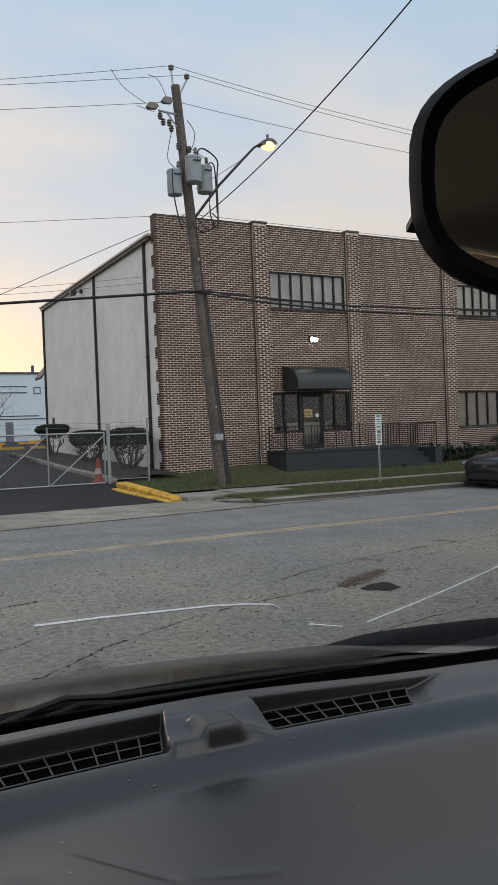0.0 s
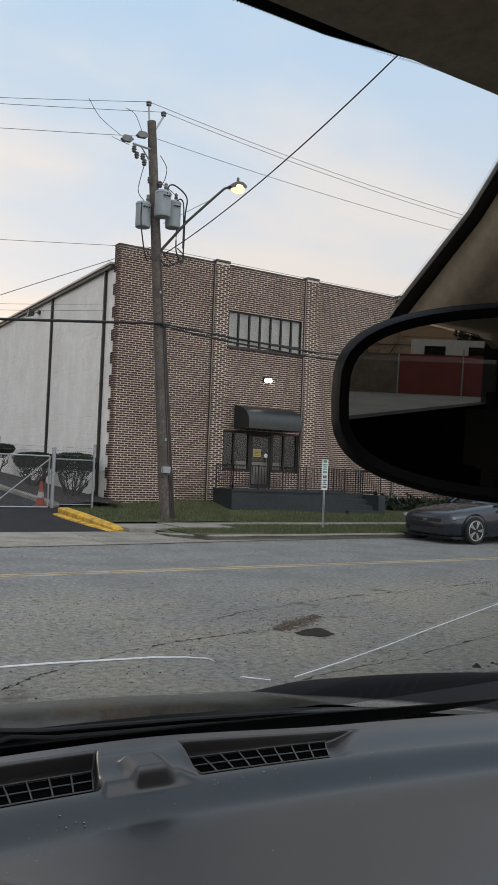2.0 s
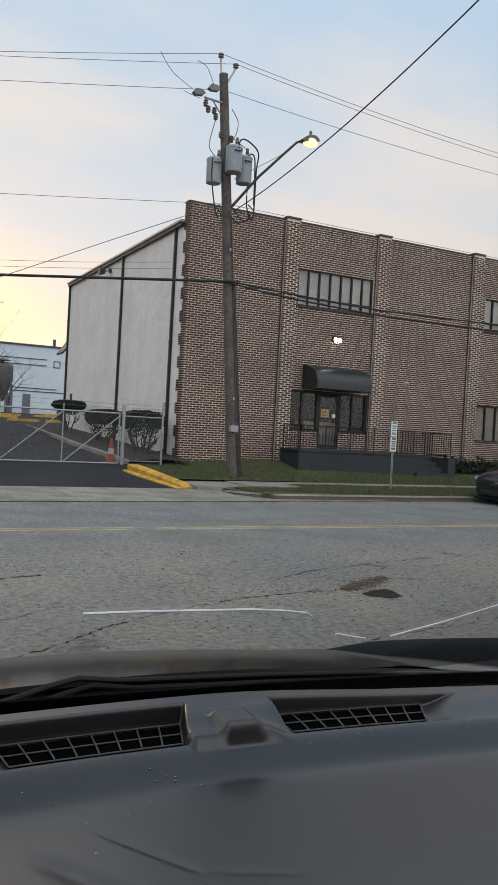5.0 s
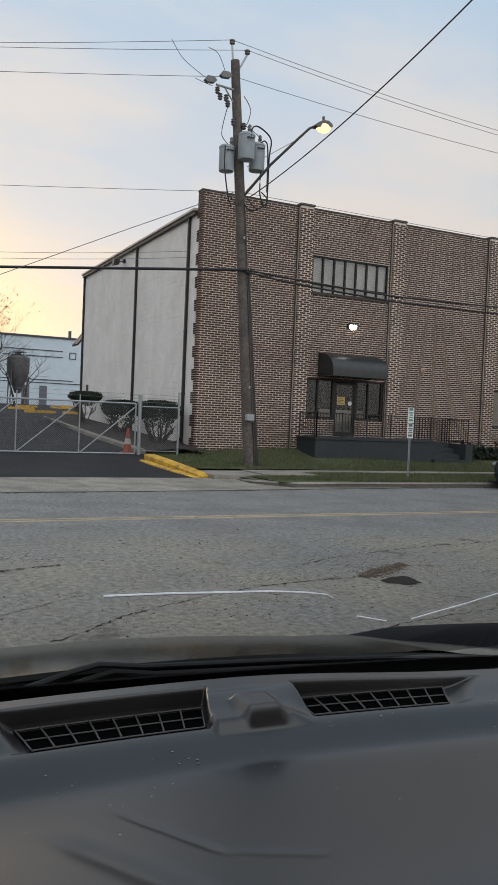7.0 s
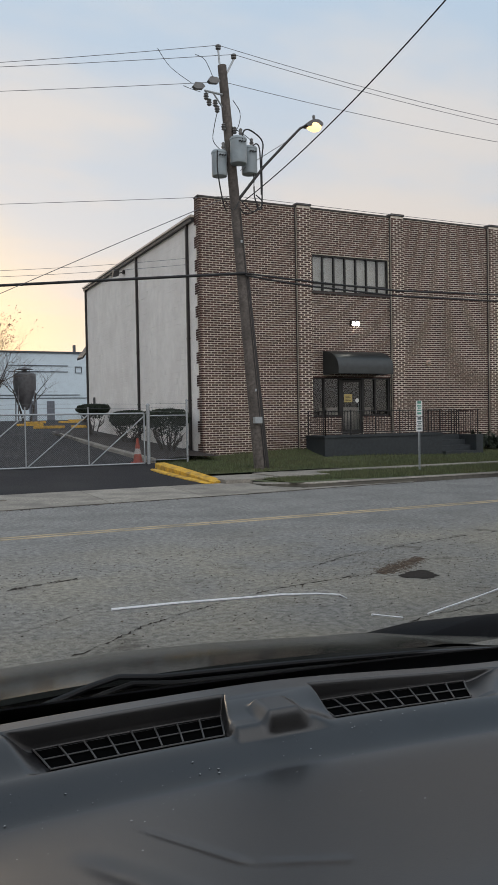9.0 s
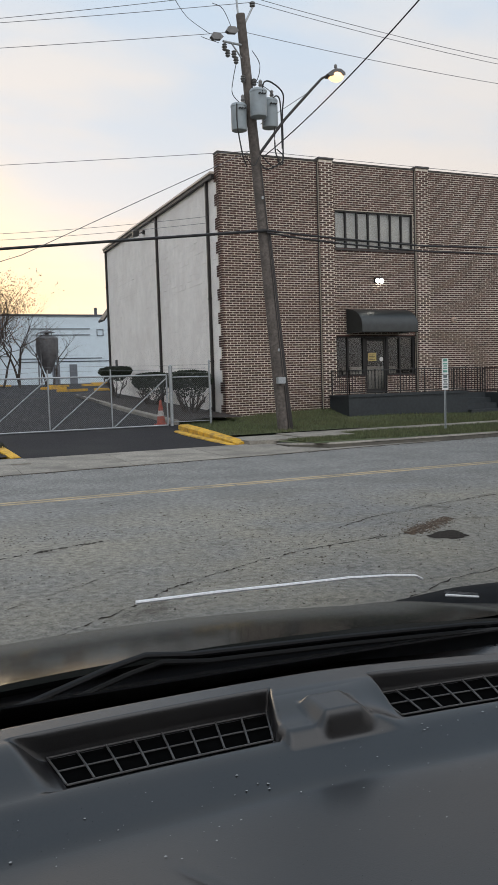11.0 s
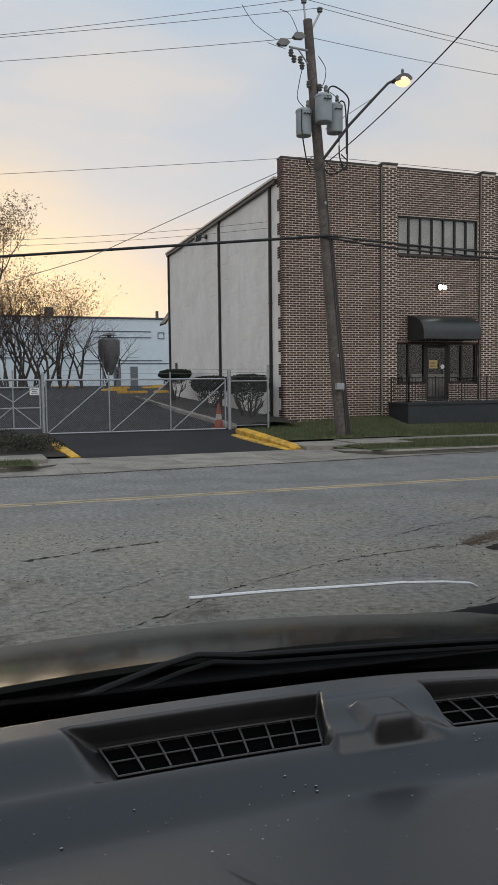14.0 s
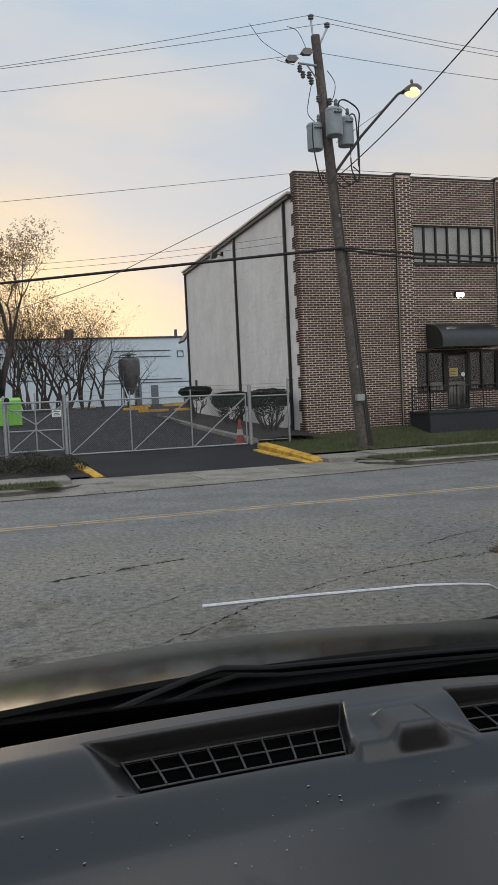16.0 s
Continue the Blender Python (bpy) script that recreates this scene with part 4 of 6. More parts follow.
# porch with steps and railing
porch = tagged(new("porch"), "dark painted raised masonry porch with steps", "porch", kind="structure")
bm = BM()
bbox(bm, (3.66, -1.30, 0.1), (8.35, -0.001, 0.92), 0.01)
part("base", bm, PORCH, porch)
bm = BM()
bbox(bm, (3.62, -1.34, 0.922), (8.35, -0.102, 1.0), 0.012)
part("platform", bm, PORCH, porch)
for i in range(4):
    bm = BM()
    bbox(bm, (8.36, -0.25 - 0.30 * (i + 1), 0.1), (9.72, -0.25 - 0.30 * i - 0.002, 0.92 - 0.19 * i), 0.008)
    part("step", bm, PORCH, porch)
bm = BM()
bbox(bm, (9.73, -1.42, 0.1), (10.05, -0.102, 0.90), 0.012)
part("cheek_wall", bm, PORCH, porch)


def railing(name, label, pts, h=0.78, gap=0.12):
    g = thing(name, label, "railing")
    for a, b in zip(pts, pts[1:]):
        a, b = Vector(a), Vector(b)
        for z in (0.08, h):
            bm = BM()
            tube(bm, [a + Vector((0, 0, z)), b + Vector((0, 0, z))], 0.016, n=6)
            part("rail", bm, IRON, g)
        n = max(2, int((b - a).length / gap))
        for i in range(n + 1):
            p = a.lerp(b, i / n)
            bm = BM()
            thick = 0.016 if i in (0, n) or i % 8 == 0 else 0.0065
            bbox(bm, (p.x - thick, p.y - thick, p.z + (0 if thick > 0.01 else 0.08)), (p.x + thick, p.y + thick, p.z + h + (0.04 if thick > 0.01 else 0)))
            part("post" if thick > 0.01 else "baluster", bm, IRON, g)
    return g


railing("porch_railing", "black iron railing along the porch edge", [(3.72, -0.15, 1.0), (3.72, -1.24, 1.0), (8.30, -1.24, 1.0)])
railing("step_railing", "black iron railing on the step wall", [(9.89, -1.32, 0.90), (9.89, -0.20, 0.90)], h=0.86)
railing("step_railing", "black iron railing beside the steps", [(8.62, -0.18, 0.92), (9.80, -0.18, 0.92)], h=0.86)


# ---- utility pole ----
PB, PT = Vector((0.05, -4.0, 0.1)), Vector((-0.87, -4.0, 10.79))


def on_pole(z):
    return PB.lerp(PT, (z - PB.z) / (PT.z - PB.z))


pole = thing("utility_pole", "leaning weathered wooden utility pole standing in the grass", "utility pole")
bm = BM()
tube(bm, [on_pole(z) for z in steps(0.0, 10.79, 16)], 0.175, 0.115, n=16)
part("shaft", bm, POLEWOOD, pole, smooth=True)
for x0, z0, x1, z1 in ((-0.90, 10.4, -0.97, 11.18), (-0.80, 10.5, -0.53, 11.02)):
    bm = BM()
    tube(bm, [(x0, -4.0, z0), (x1, -4.0, z1)], 0.026)
    part("insulator_pin", bm, GALV, pole)
    bm = BM()
    turned(bm, [(0.03, 0), (0.07, 0.02), (0.07, 0.05), (0.045, 0.06), (0.075, 0.08), (0.075, 0.11), (0.03, 0.14)], (x1, -4.0, z1), n=12)
    part("insulator", bm, PORCELAIN, pole, "grey pin insulator", True)
bm = BM()
tube(bm, [(-0.88, -4.05, 10.02), (-1.45, -4.2, 9.98)], 0.03), tube(bm, [(-0.9, -4.05, 9.7), (-1.2, -4.15, 9.98)], 0.02)
part("switch_arm", bm, GALV, pole)
for x, z, y in ((-1.62, 10.05, -4.2), (-1.18, 10.28, -4.15)):
    bm = BM()
    prism(bm, [(x - 0.17, z - 0.02), (x - 0.10, z + 0.09), (x + 0.08, z + 0.10), (x + 0.17, z + 0.02), (x + 0.10, z - 0.05), (x - 0.1, z - 0.07)], y - 0.06, y + 0.06, axis=1)
    part("arrester_hood", bm, PORCELAIN, pole, "grey hood")
for x, z in ((-1.40, 9.86), (-1.32, 9.72), (-1.15, 9.72), (-1.10, 9.58), (-0.92, 9.15), (-0.62, 9.1)):
    bm = BM()
    turned(bm, [(0.03, -0.09), (0.065, -0.06), (0.04, -0.03), (0.075, 0.0), (0.04, 0.03), (0.065, 0.06), (0.03, 0.09)], (x, -4.16, z), n=10)
    part("cutout", bm, PORCELAIN, pole, "dark ribbed cutout insulator", True)
bm = BM()
bbox(bm, (-0.24, -4.30, 1.45), (-0.02, -4.16, 1.62), 0.01)
part("junction_box", bm, GALV, pole, "small grey junction box")
bm = BM()
tube(bm, [on_pole(z) + Vector((0.06, -0.17, 0)) for z in (0.2, 1.4)], 0.02), tube(bm, [on_pole(z) + Vector((0.05, -0.16, 0)) for z in (1.6, 4, 7)], 0.012)
part("conduit", bm, DARKPIPE, pole)
bm = BM()
loft(bm, [[on_pole(z) + Vector((0.155 - 0.006 * z + w * math.cos(a), -0.075 + w * math.sin(a), 0)) for a in steps(-2.9, 1.2, 7)] for z, w in ((0.08, 0.075), (1.2, 0.065), (3.0, 0.055), (5.35, 0.045))], closed=True, caps=True)
part("riser_guard", bm, DARKPIPE, pole, "dark moulded cable guard", True)
for z in (2.3, 6.2):
    p = on_pole(z)
    bm = BM()
    bbox(bm, (p.x - 0.02, p.y - 0.18, z), (p.x + 0.02, p.y - 0.14, z + 0.07))
    part("pole_tag", bm, GALV, pole, "small metal tag")

for x, y, z, r, h in ((-1.02, -4.05, 8.20, 0.20, 0.64), (-0.60, -4.34, 8.50, 0.215, 0.66), (-0.13, -4.0, 8.40, 0.21, 0.70)):
    tr = thing("transformer", "pale grey cylindrical pole transformer with bushings", "transformer", "transformers on the pole")
    bm = BM()
    turned(bm, [(r * 0.55, -h / 2), (r * 0.95, -h / 2 + 0.015), (r, -h / 2 + 0.05), (r, h / 2 - 0.05), (r * 1.05, h / 2 - 0.045), (r * 1.05, h / 2 - 0.01), (r * 0.9, h / 2 + 0.03), (r * 0.3, h / 2 + 0.06)], (x, y, z), n=24)
    part("tank", bm, TRAFO, tr, smooth=True)
    bm = BM()
    turned(bm, [(0.045, 0), (0.06, 0.04), (0.04, 0.07), (0.06, 0.11), (0.04, 0.15), (0.05, 0.2), (0.02, 0.24)], (x + 0.05 if x > -0.9 else x + 0.1, y - 0.05, z + h / 2 + 0.02), n=10)
    part("bushing", bm, PORCELAIN, tr, "grey ribbed bushing", True)
    bm = BM()
    for i in (-1, 0, 1):
        tube(bm, [(x + 0.07 * i, y - r * 0.98, z + h * 0.3), (x + 0.07 * i, y - r - 0.07, z + h * 0.28)], 0.02)
    part("terminal", bm, IRON, tr)
    bm = BM()
    q = on_pole(z)
    bbox(bm, (min(x, q.x), min(y, q.y) + 0.05, z - 0.06), (max(x, q.x) + 0.02, max(y, q.y) + 0.02, z + 0.06))
    part("hanger", bm, GALV, tr)

street = thing("street_lamp", "lit sodium street lamp on a long slanting arm", "street lamp")
bm = BM()
tube(bm, [(-0.5, -4.1, 7.35), (0.2, -4.2, 8.25), (0.93, -4.3, 9.03), (1.25, -4.33, 9.36), (1.42, -4.35, 9.45)], 0.038, 0.03)
part("arm", bm, DARKPIPE, street)
bm = BM()
tube(bm, [(-0.45, -4.1, 8.1), (0.9, -4.3, 9.0)], 0.008)
part("stay", bm, WIRE, street)
bm = BM()
prism(bm, [(1.36, 9.44), (1.44, 9.52), (1.58, 9.61), (1.76, 9.62), (1.88, 9.55), (1.89, 9.49), (1.42, 9.40)], -4.47, -4.23, axis=1)
part("head", bm, RUST, street, smooth=True)
bm = BM()
bmesh.ops.create_uvsphere(bm, u_segments=16, v_segments=8, radius=1)
bmesh.ops.transform(bm, matrix=Matrix.LocRotScale((1.66, -4.35, 9.45), None, (0.22, 0.15, 0.14)), verts=bm.verts)
part("lens", bm, LAMPGLOW, street, "glowing orange lens", True)
bm = BM()
turned(bm, [(0.03, 0), (0.04, 0.01), (0.04, 0.07), (0.02, 0.09)], (1.66, -4.35, 9.67), n=10)
part("photocell", bm, PORCELAIN, street)

# ---- wires ----
def sag(a, b, drop, n=18):
    a, b = Vector(a), Vector(b)
    return [a.lerp(b, i / n) - Vector((0, 0, drop * 4 * (i / n) * (1 - i / n))) for i in range(n + 1)]


def wire(label, pts, r, mat, n=5):
    bm = BM()
    tube(bm, pts, r, n=n)
    return solo("cable", bm, mat, label, "cable", "overhead cables")


def onward(a, p, k):
    """The point k times as far from a as p is, level with p."""
    a, p = Vector(a), Vector(p)
    return a + (p - a) * k


A1, A2, A3 = Vector((-0.97, -4.0, 11.30)), Vector((-0.53, -4.0, 11.14)), Vector((-0.86, -4.0, 10.38))
for a, l, r_ in ((A1, (-8.51, -0.07, 11.0), (7.87, -4.28, 10.6)), (A2, (-8.51, -0.17, 10.9), (7.95, -4.20, 10.5)), (A3, (-8.56, -0.38, 10.2), (7.66, -4.56, 9.8))):
    for p, k in ((Vector(l), 3.6), (Vector(r_), 3.4)):
        e = onward(a, p, k)
        e.z = a.z + 0.2
        f = 1 / k
        d = (a.z + 0.2 * f - p.z) / (4 * f * (1 - f))
        wire("thin grey bare power line strung from the pole", sag(a, e, d, 24), 0.0075, WIRE)
# heavy telephone cables
C = on_pole(5.40) + Vector((0, -0.2, 0))
for l, k, dr, r_ in (((-8.85, 0.37, 5.20), 3.5, 0.0, 0.038),):
    wire("thick black cable strung from the pole", sag(C, onward(C, l, k), dr), r_, CABLE, 8)
for z, zz in ((0.0, 5.22), (-0.05, 5.02)):
    a = C + Vector((0, 0, z))
    wire("thick black cable strung from the pole", [a, (0.6, -4.25, 5.33 + z * 2), (1.64, -4.3, 5.27 + z * 2.5), (4.3, -4.4, 5.16 + z * 3), (8.2, -4.5, zz + 0.0), (13, -4.6, zz + 0.05), (30, -4.9, zz + 0.8)], 0.026, CABLE, 8)
S0 = Vector((-0.45, -4.25, 7.25))
S1 = Vector((-1.18, -13.52, 8.0))
wire("twisted black service cable crossing the street overhead", [S0.lerp(S1, f) - Vector((0, 0, 0.75 * f * (1 - f))) for f in steps(0, 1.9, 36)], 0.013, CABLE, 6)
T0 = on_pole(7.45)
wire("thin grey wire strung from the pole", sag(T0, onward(T0, (-8.73, -0.76, 7.3), 3.2), 0.15), 0.007, WIRE)
wire("thin grey wire strung from the pole", sag(T0, onward(T0, (6.78, -5.68, 7.0), 3.0), 0.1), 0.007, WIRE)
wire("thin grey wire dropping away behind the side wall", [T0 + Vector((0, 0, 0.05)), (-3.2, -2.8, 6.35), (-6.17, -1.17, 5.05), (-14, 3.0, 2.9)], 0.010, WIRE)
for z in (6.55, 6.35):
    wire("thin grey wire strung across the yard", sag((-0.05, 0.9, z + 0.25), (-16, 10, z + 0.6), 0.35), 0.007, WIRE)
# jumpers and loops on the pole
for pts, r_ in (([(-2.4, -3.35, 11.24), (-2.15, -3.6, 10.7), (-1.75, -4.1, 10.15)], 0.008), ([(-1.5, -3.7, 11.1), (-1.3, -3.9, 10.9), (-1.15, -4.1, 10.35)], 0.008), ([(-1.8, -3.6, 10.28), (-1.7, -3.9, 10.1), (-1.55, -4.15, 9.95)], 0.008), ([(-1.08, -4.15, 9.55), (-1.18, -4.15, 9.15), (-1.22, -4.15, 8.75), (-0.95, -4.15, 8.5)], 0.010), ([(-0.62, -4.1, 9.9), (-0.42, -4.1, 9.6), (-0.5, -4.1, 9.2), (-0.75, -4.1, 9.0)], 0.010), ([(-0.6, -4.15, 9.15), (-0.25, -4.2, 8.95), (-0.1, -4.15, 8.85)], 0.009),
                 ([(-0.58, -4.55, 8.75), (-0.50, -4.5, 9.0), (-0.25, -4.4, 9.06), (0.12, -4.3, 8.86), (0.14, -4.2, 8.4), (0.13, -4.2, 7.4), (0.08, -4.2, 7.1), (-0.04, -4.2, 7.2)], 0.020), ([(-0.12, -4.2, 8.75), (0.0, -4.2, 8.82), (0.09, -4.2, 8.6), (0.11, -4.2, 7.5)], 0.018), ([(-1.2, -4.35, 8.45), (-1.22, -4.4, 7.9), (-1.1, -4.4, 7.2), (-0.95, -4.3, 6.95)], 0.018), ([(-0.15, -4.3, 8.0), (-0.14, -4.3, 7.4), (-0.05, -4.3, 7.1), (-0.35, -4.2, 6.95), (-0.5, -4.15, 7.1)], 0.018), ([(-0.5, -4.2, 7.3), (-0.2, -4.3, 7.0), (0.1, -4.3, 7.25), (-0.1, -4.3, 7.45)], 0.016), ([(-0.95, -4.15, 7.3), (-0.75, -4.25, 7.0), (-0.55, -4.2, 7.25)], 0.012)):
    P = [Vector(p) for p in pts]
    smooth_ = []
    for i in range(len(P) - 1):
        p0, p1, p2, p3 = P[max(0, i - 1)], P[i], P[i + 1], P[min(len(P) - 1, i + 2)]
        for k in range(5):
            t = k / 5
            smooth_.append(0.5 * ((2 * p1) + (p2 - p0) * t + (2 * p0 - 5 * p1 + 4 * p2 - p3) * t * t + (3 * p1 - p0 - 3 * p2 + p3) * t ** 3))
    bm = BM()
    tube(bm, smooth_ + [P[-1]], r_, n=6)
    part("jumper_cable", bm, CABLE, pole, "dark looping jumper cable", True)

# ---- gate and fence ----
GY = -1.5


def link_mesh(bm, x0, x1, z0, z1, y, pitch=0.058, r=0.0021):
    """Woven diamond wire between two uprights."""
    h = z1 - z0
    for sgn in (1, -1):
        k = x0 - h
        while k < x1 + h:
            a = (k, z0) if sgn > 0 else (k + h, z0)
            ax, az, bx, bz = (k, z0, k + h, z1) if sgn > 0 else (k, z1, k + h, z0)
            # clip to the frame
            t0, t1 = max(0, (x0 - ax) / h), min(1, (x1 - ax) / h)
            if t1 > t0:
                p, q = Vector((ax + h * t0, y + 0.002 * sgn, az + (bz - az) * t0)), Vector((ax + h * t1, y + 0.002 * sgn, az + (bz - az) * t1))
                n = (q - p).normalized().cross(Vector((0, 1, 0))) * r
                o = Vector((0, r, 0))
                loft(bm, [[p + n, p + o, p - n, p - o], [q + n, q + o, q - n, q - o]], closed=True)
            k += pitch
    return bm


def bar(parent, name, a, b, r, label="", mat=None):
    bm = BM()
    tube(bm, [a, b], r, n=10)
    return part(name, bm, mat or GALV, parent, label, True)


def post(label, x, y, z0, z1, r, barb=True):
    g = thing("fence_post", label, "fence post", "chain-link fence posts")
    bar(g, "tube", (x, y, z0), (x, y, z1), r)
    bm = BM()
    turned(bm, [(r * 1.15, 0), (r * 1.15, 0.03), (r * 0.6, 0.06), (0.004, 0.07)], (x, y, z1 - 0.02), n=12)
    part("cap", bm, GALV, g, smooth=True)
    for z in (z0 + 0.25, (z0 + z1) / 2, z1 - 0.25):
        bm = BM()
        turned(bm, [(r * 1.2, 0), (r * 1.2, 0.035)], (x, y, z), n=12)
        part("band", bm, GALV, g)
    return g


post("thick galvanised steel gate post with a domed cap", -2.28, GY, 0.2, 2.02, 0.055)
post("thick galvanised steel gate post with a domed cap", -7.44, GY, 0.2, 1.95, 0.045)
post("thin galvanised steel fence post beside the wall", -1.10, GY, 0.3, 2.15, 0.032)
post("thick galvanised steel gate post with a domed cap", -8.98, GY, 0.2, 1.95, 0.045)
post("thin galvanised steel fence post", -11.6, GY, 0.2, 2.05, 0.032)
post("thin galvanised steel fence post", -14.4, GY, 0.2, 2.05, 0.032)


def gate_leaf(label, x0, x1, z0, z1, ups, braces, mid=None):
    g = thing("gate", label, "gate")
    y = GY
    for a, b in (((x0, y, z0), (x1, y, z0)), ((x0, y, z1), (x1, y, z1)), ((x0, y, z0), (x0, y, z1)), ((x1, y, z0), (x1, y, z1))):
        bar(g, "frame_tube", a, b, 0.024)
    for x, zt in ups:
        bar(g, "upright", (x, y, z0), (x, y, zt), 0.020)
    for (xa, za), (xb, zb) in braces:
        bar(g, "brace", (xa, y - 0.025, za), (xb, y - 0.025, zb), 0.017)
    if mid:
        for z in mid:
            bar(g, "rail", (x0, y, z), (x1, y, z), 0.019)
    bm = BM()
    link_mesh(bm, x0, x1, z0, z1, y + 0.03)
    part("mesh", bm, CHAIN, g, "woven chain-link mesh")
    return g


gate_leaf("wide galvanised chain-link sliding gate, closed across the drive", -7.36, -2.40, 0.37, 1.79, [(-5.70, 2.0), (-4.0, 1.98)], [((-7.36, 0.37), (-5.72, 1.76)), ((-5.68, 0.37), (-4.02, 1.76)), ((-3.98, 0.37), (-2.42, 1.70))])
gate_leaf("galvanised chain-link gate tail with crossed braces", -8.90, -7.52, 0.52, 1.80, [(-8.2, 2.05)], [((-8.88, 0.54), (-8.2, 1.10)), ((-8.2, 1.10), (-7.54, 0.54)), ((-8.2, 1.22), (-7.54, 1.68)), ((-8.88, 1.68), (-8.2, 1.22))], (1.06, 1.60))
for x0, x1, zt in ((-2.22, -1.12, 1.72), (-14.4, -9.05, 1.80)):
    g = thing("chain_link_fence", "galvanised chain-link fence with a top rail", "fence")
    bar(g, "top_rail", (x0, GY, zt), (x1, GY, zt), 0.02)
    bar(g, "bottom_rail", (x0, GY, 0.45), (x1, GY, 0.45), 0.012)
    bm = BM()
    link_mesh(bm, x0, x1, 0.45, zt, GY + 0.02)
    part("mesh", bm, CHAIN, g, "woven chain-link mesh")
    for z in (zt + 0.12, zt + 0.24, zt + 0.34):
        bm = BM()
        tube(bm, [(x0, GY, z), (x1, GY, z)], 0.0035, n=4)
        for i in range(int((x1 - x0) / 0.13)):
            p = x0 + 0.13 * i + 0.06
            tube(bm, [(p - 0.015, GY - 0.01, z - 0.015), (p + 0.015, GY + 0.01, z + 0.015)], 0.003, n=3)
        part("barbed_wire", bm, CHAIN, g)
for z in (1.95, 2.07):
    bm = BM()
    tube(bm, [(-7.4, GY, z - 0.05), (-5.7, GY, z), (-4.0, GY, z), (-2.3, GY, z - 0.02)], 0.0035, n=4)
    solo("barbed_wire", bm, CHAIN, "thin barbed wire strung over the gate", "barbed wire")
rollers = thing("gate_roller", "dark rubber gate roller bolted to the post top", "gate roller")
bm = BM()
turned(bm, [(0.03, -0.04), (0.07, -0.035), (0.07, 0.035), (0.03, 0.04)], n=14)
part("wheel", bm, TYRE, rollers).matrix_basis = pose(-8.90, GY - 0.08, 1.88, 90, 0, 0)
bm = BM()
bbox(bm, (-9.02, GY - 0.12, 1.80), (-8.78, GY - 0.02, 1.84))
part("bracket", bm, GALV, rollers)
plate = thing("gate_sign", "small white sign fixed to the gate", "sign")
bm = BM()
bbox(bm, (-7.78, GY - 0.035, 1.40), (-7.54, GY - 0.028, 1.58), 0.002)
part("plate", bm, SIGNWHITE, plate)
bm = BM()
for z, w in ((1.53, 0.18), (1.48, 0.12), (1.44, 0.16)):
    bbox(bm, (-7.66 - w / 2, GY - 0.039, z), (-7.66 + w / 2, GY - 0.0355, z + 0.022))
part("text_bars", bm, SIGNINK, plate)

# ---- traffic cone ----
cone = thing("traffic_cone", "orange traffic cone with a white collar behind the gate", "traffic cone")
cz = yard_z(-1.2) + 0.01
bm = BM()
bbox(bm, (-2.68, -1.36, cz), (-2.34, -1.02, cz + 0.04), 0.01)
part("base", bm, CONEORANGE, cone)
for r0, z0, r1, z1, m_, nm in ((0.13, 0.04, 0.10, 0.26, CONEORANGE, "lower_cone"), (0.10, 0.26, 0.072, 0.42, CONEWHITE, "collar"), (0.072, 0.42, 0.03, 0.72, CONEORANGE, "upper_cone")):
    bm = BM()
    turned(bm, [(r0, z0), (r1, z1)], (-2.51, -1.19, cz), n=20)
    part(nm, bm, m_, cone, smooth=True)

# ---- planting bed, clipped bushes, juniper ----
bm = BM()
loft(bm, [[(-2.0, y, yard_z(y) + 0.10), (-1.2, y, yard_z(y) + 0.20 + 0.04 * math.sin(y * 2)), (-0.02, y, yard_z(y) + 0.15)] for y in steps(-1.45, 14.3, 20)])
solo("planting_bed", bm, MULCH, "dark mulch bed along the side wall", "bed", kind="structure", smooth=True)


def leaves(name, n, inside, mat, parent, seed, size=(0.02, 0.045), label=""):
    r = random.Random(seed)
    verts, faces = [], []
    for _ in range(n):
        x, y, z = inside(r)
        k = len(verts)
        s = r.uniform(*size)
        u = Vector((r.gauss(0, 1), r.gauss(0, 1), r.gauss(0, 1))).normalized()
        w = u.cross(Vector((r.gauss(0, 1), r.gauss(0, 1), r.gauss(0, 1)))).normalized()
        c = Vector((x, y, z))
        verts += [c - u * s, c + w * s * 0.5, c + u * s, c - w * s * 0.5]
        faces.append((k, k + 1, k + 2, k + 3))
    ob = new(name, quads(name, verts, faces, mat))
    ob.parent = parent
    return tagged(ob, label)


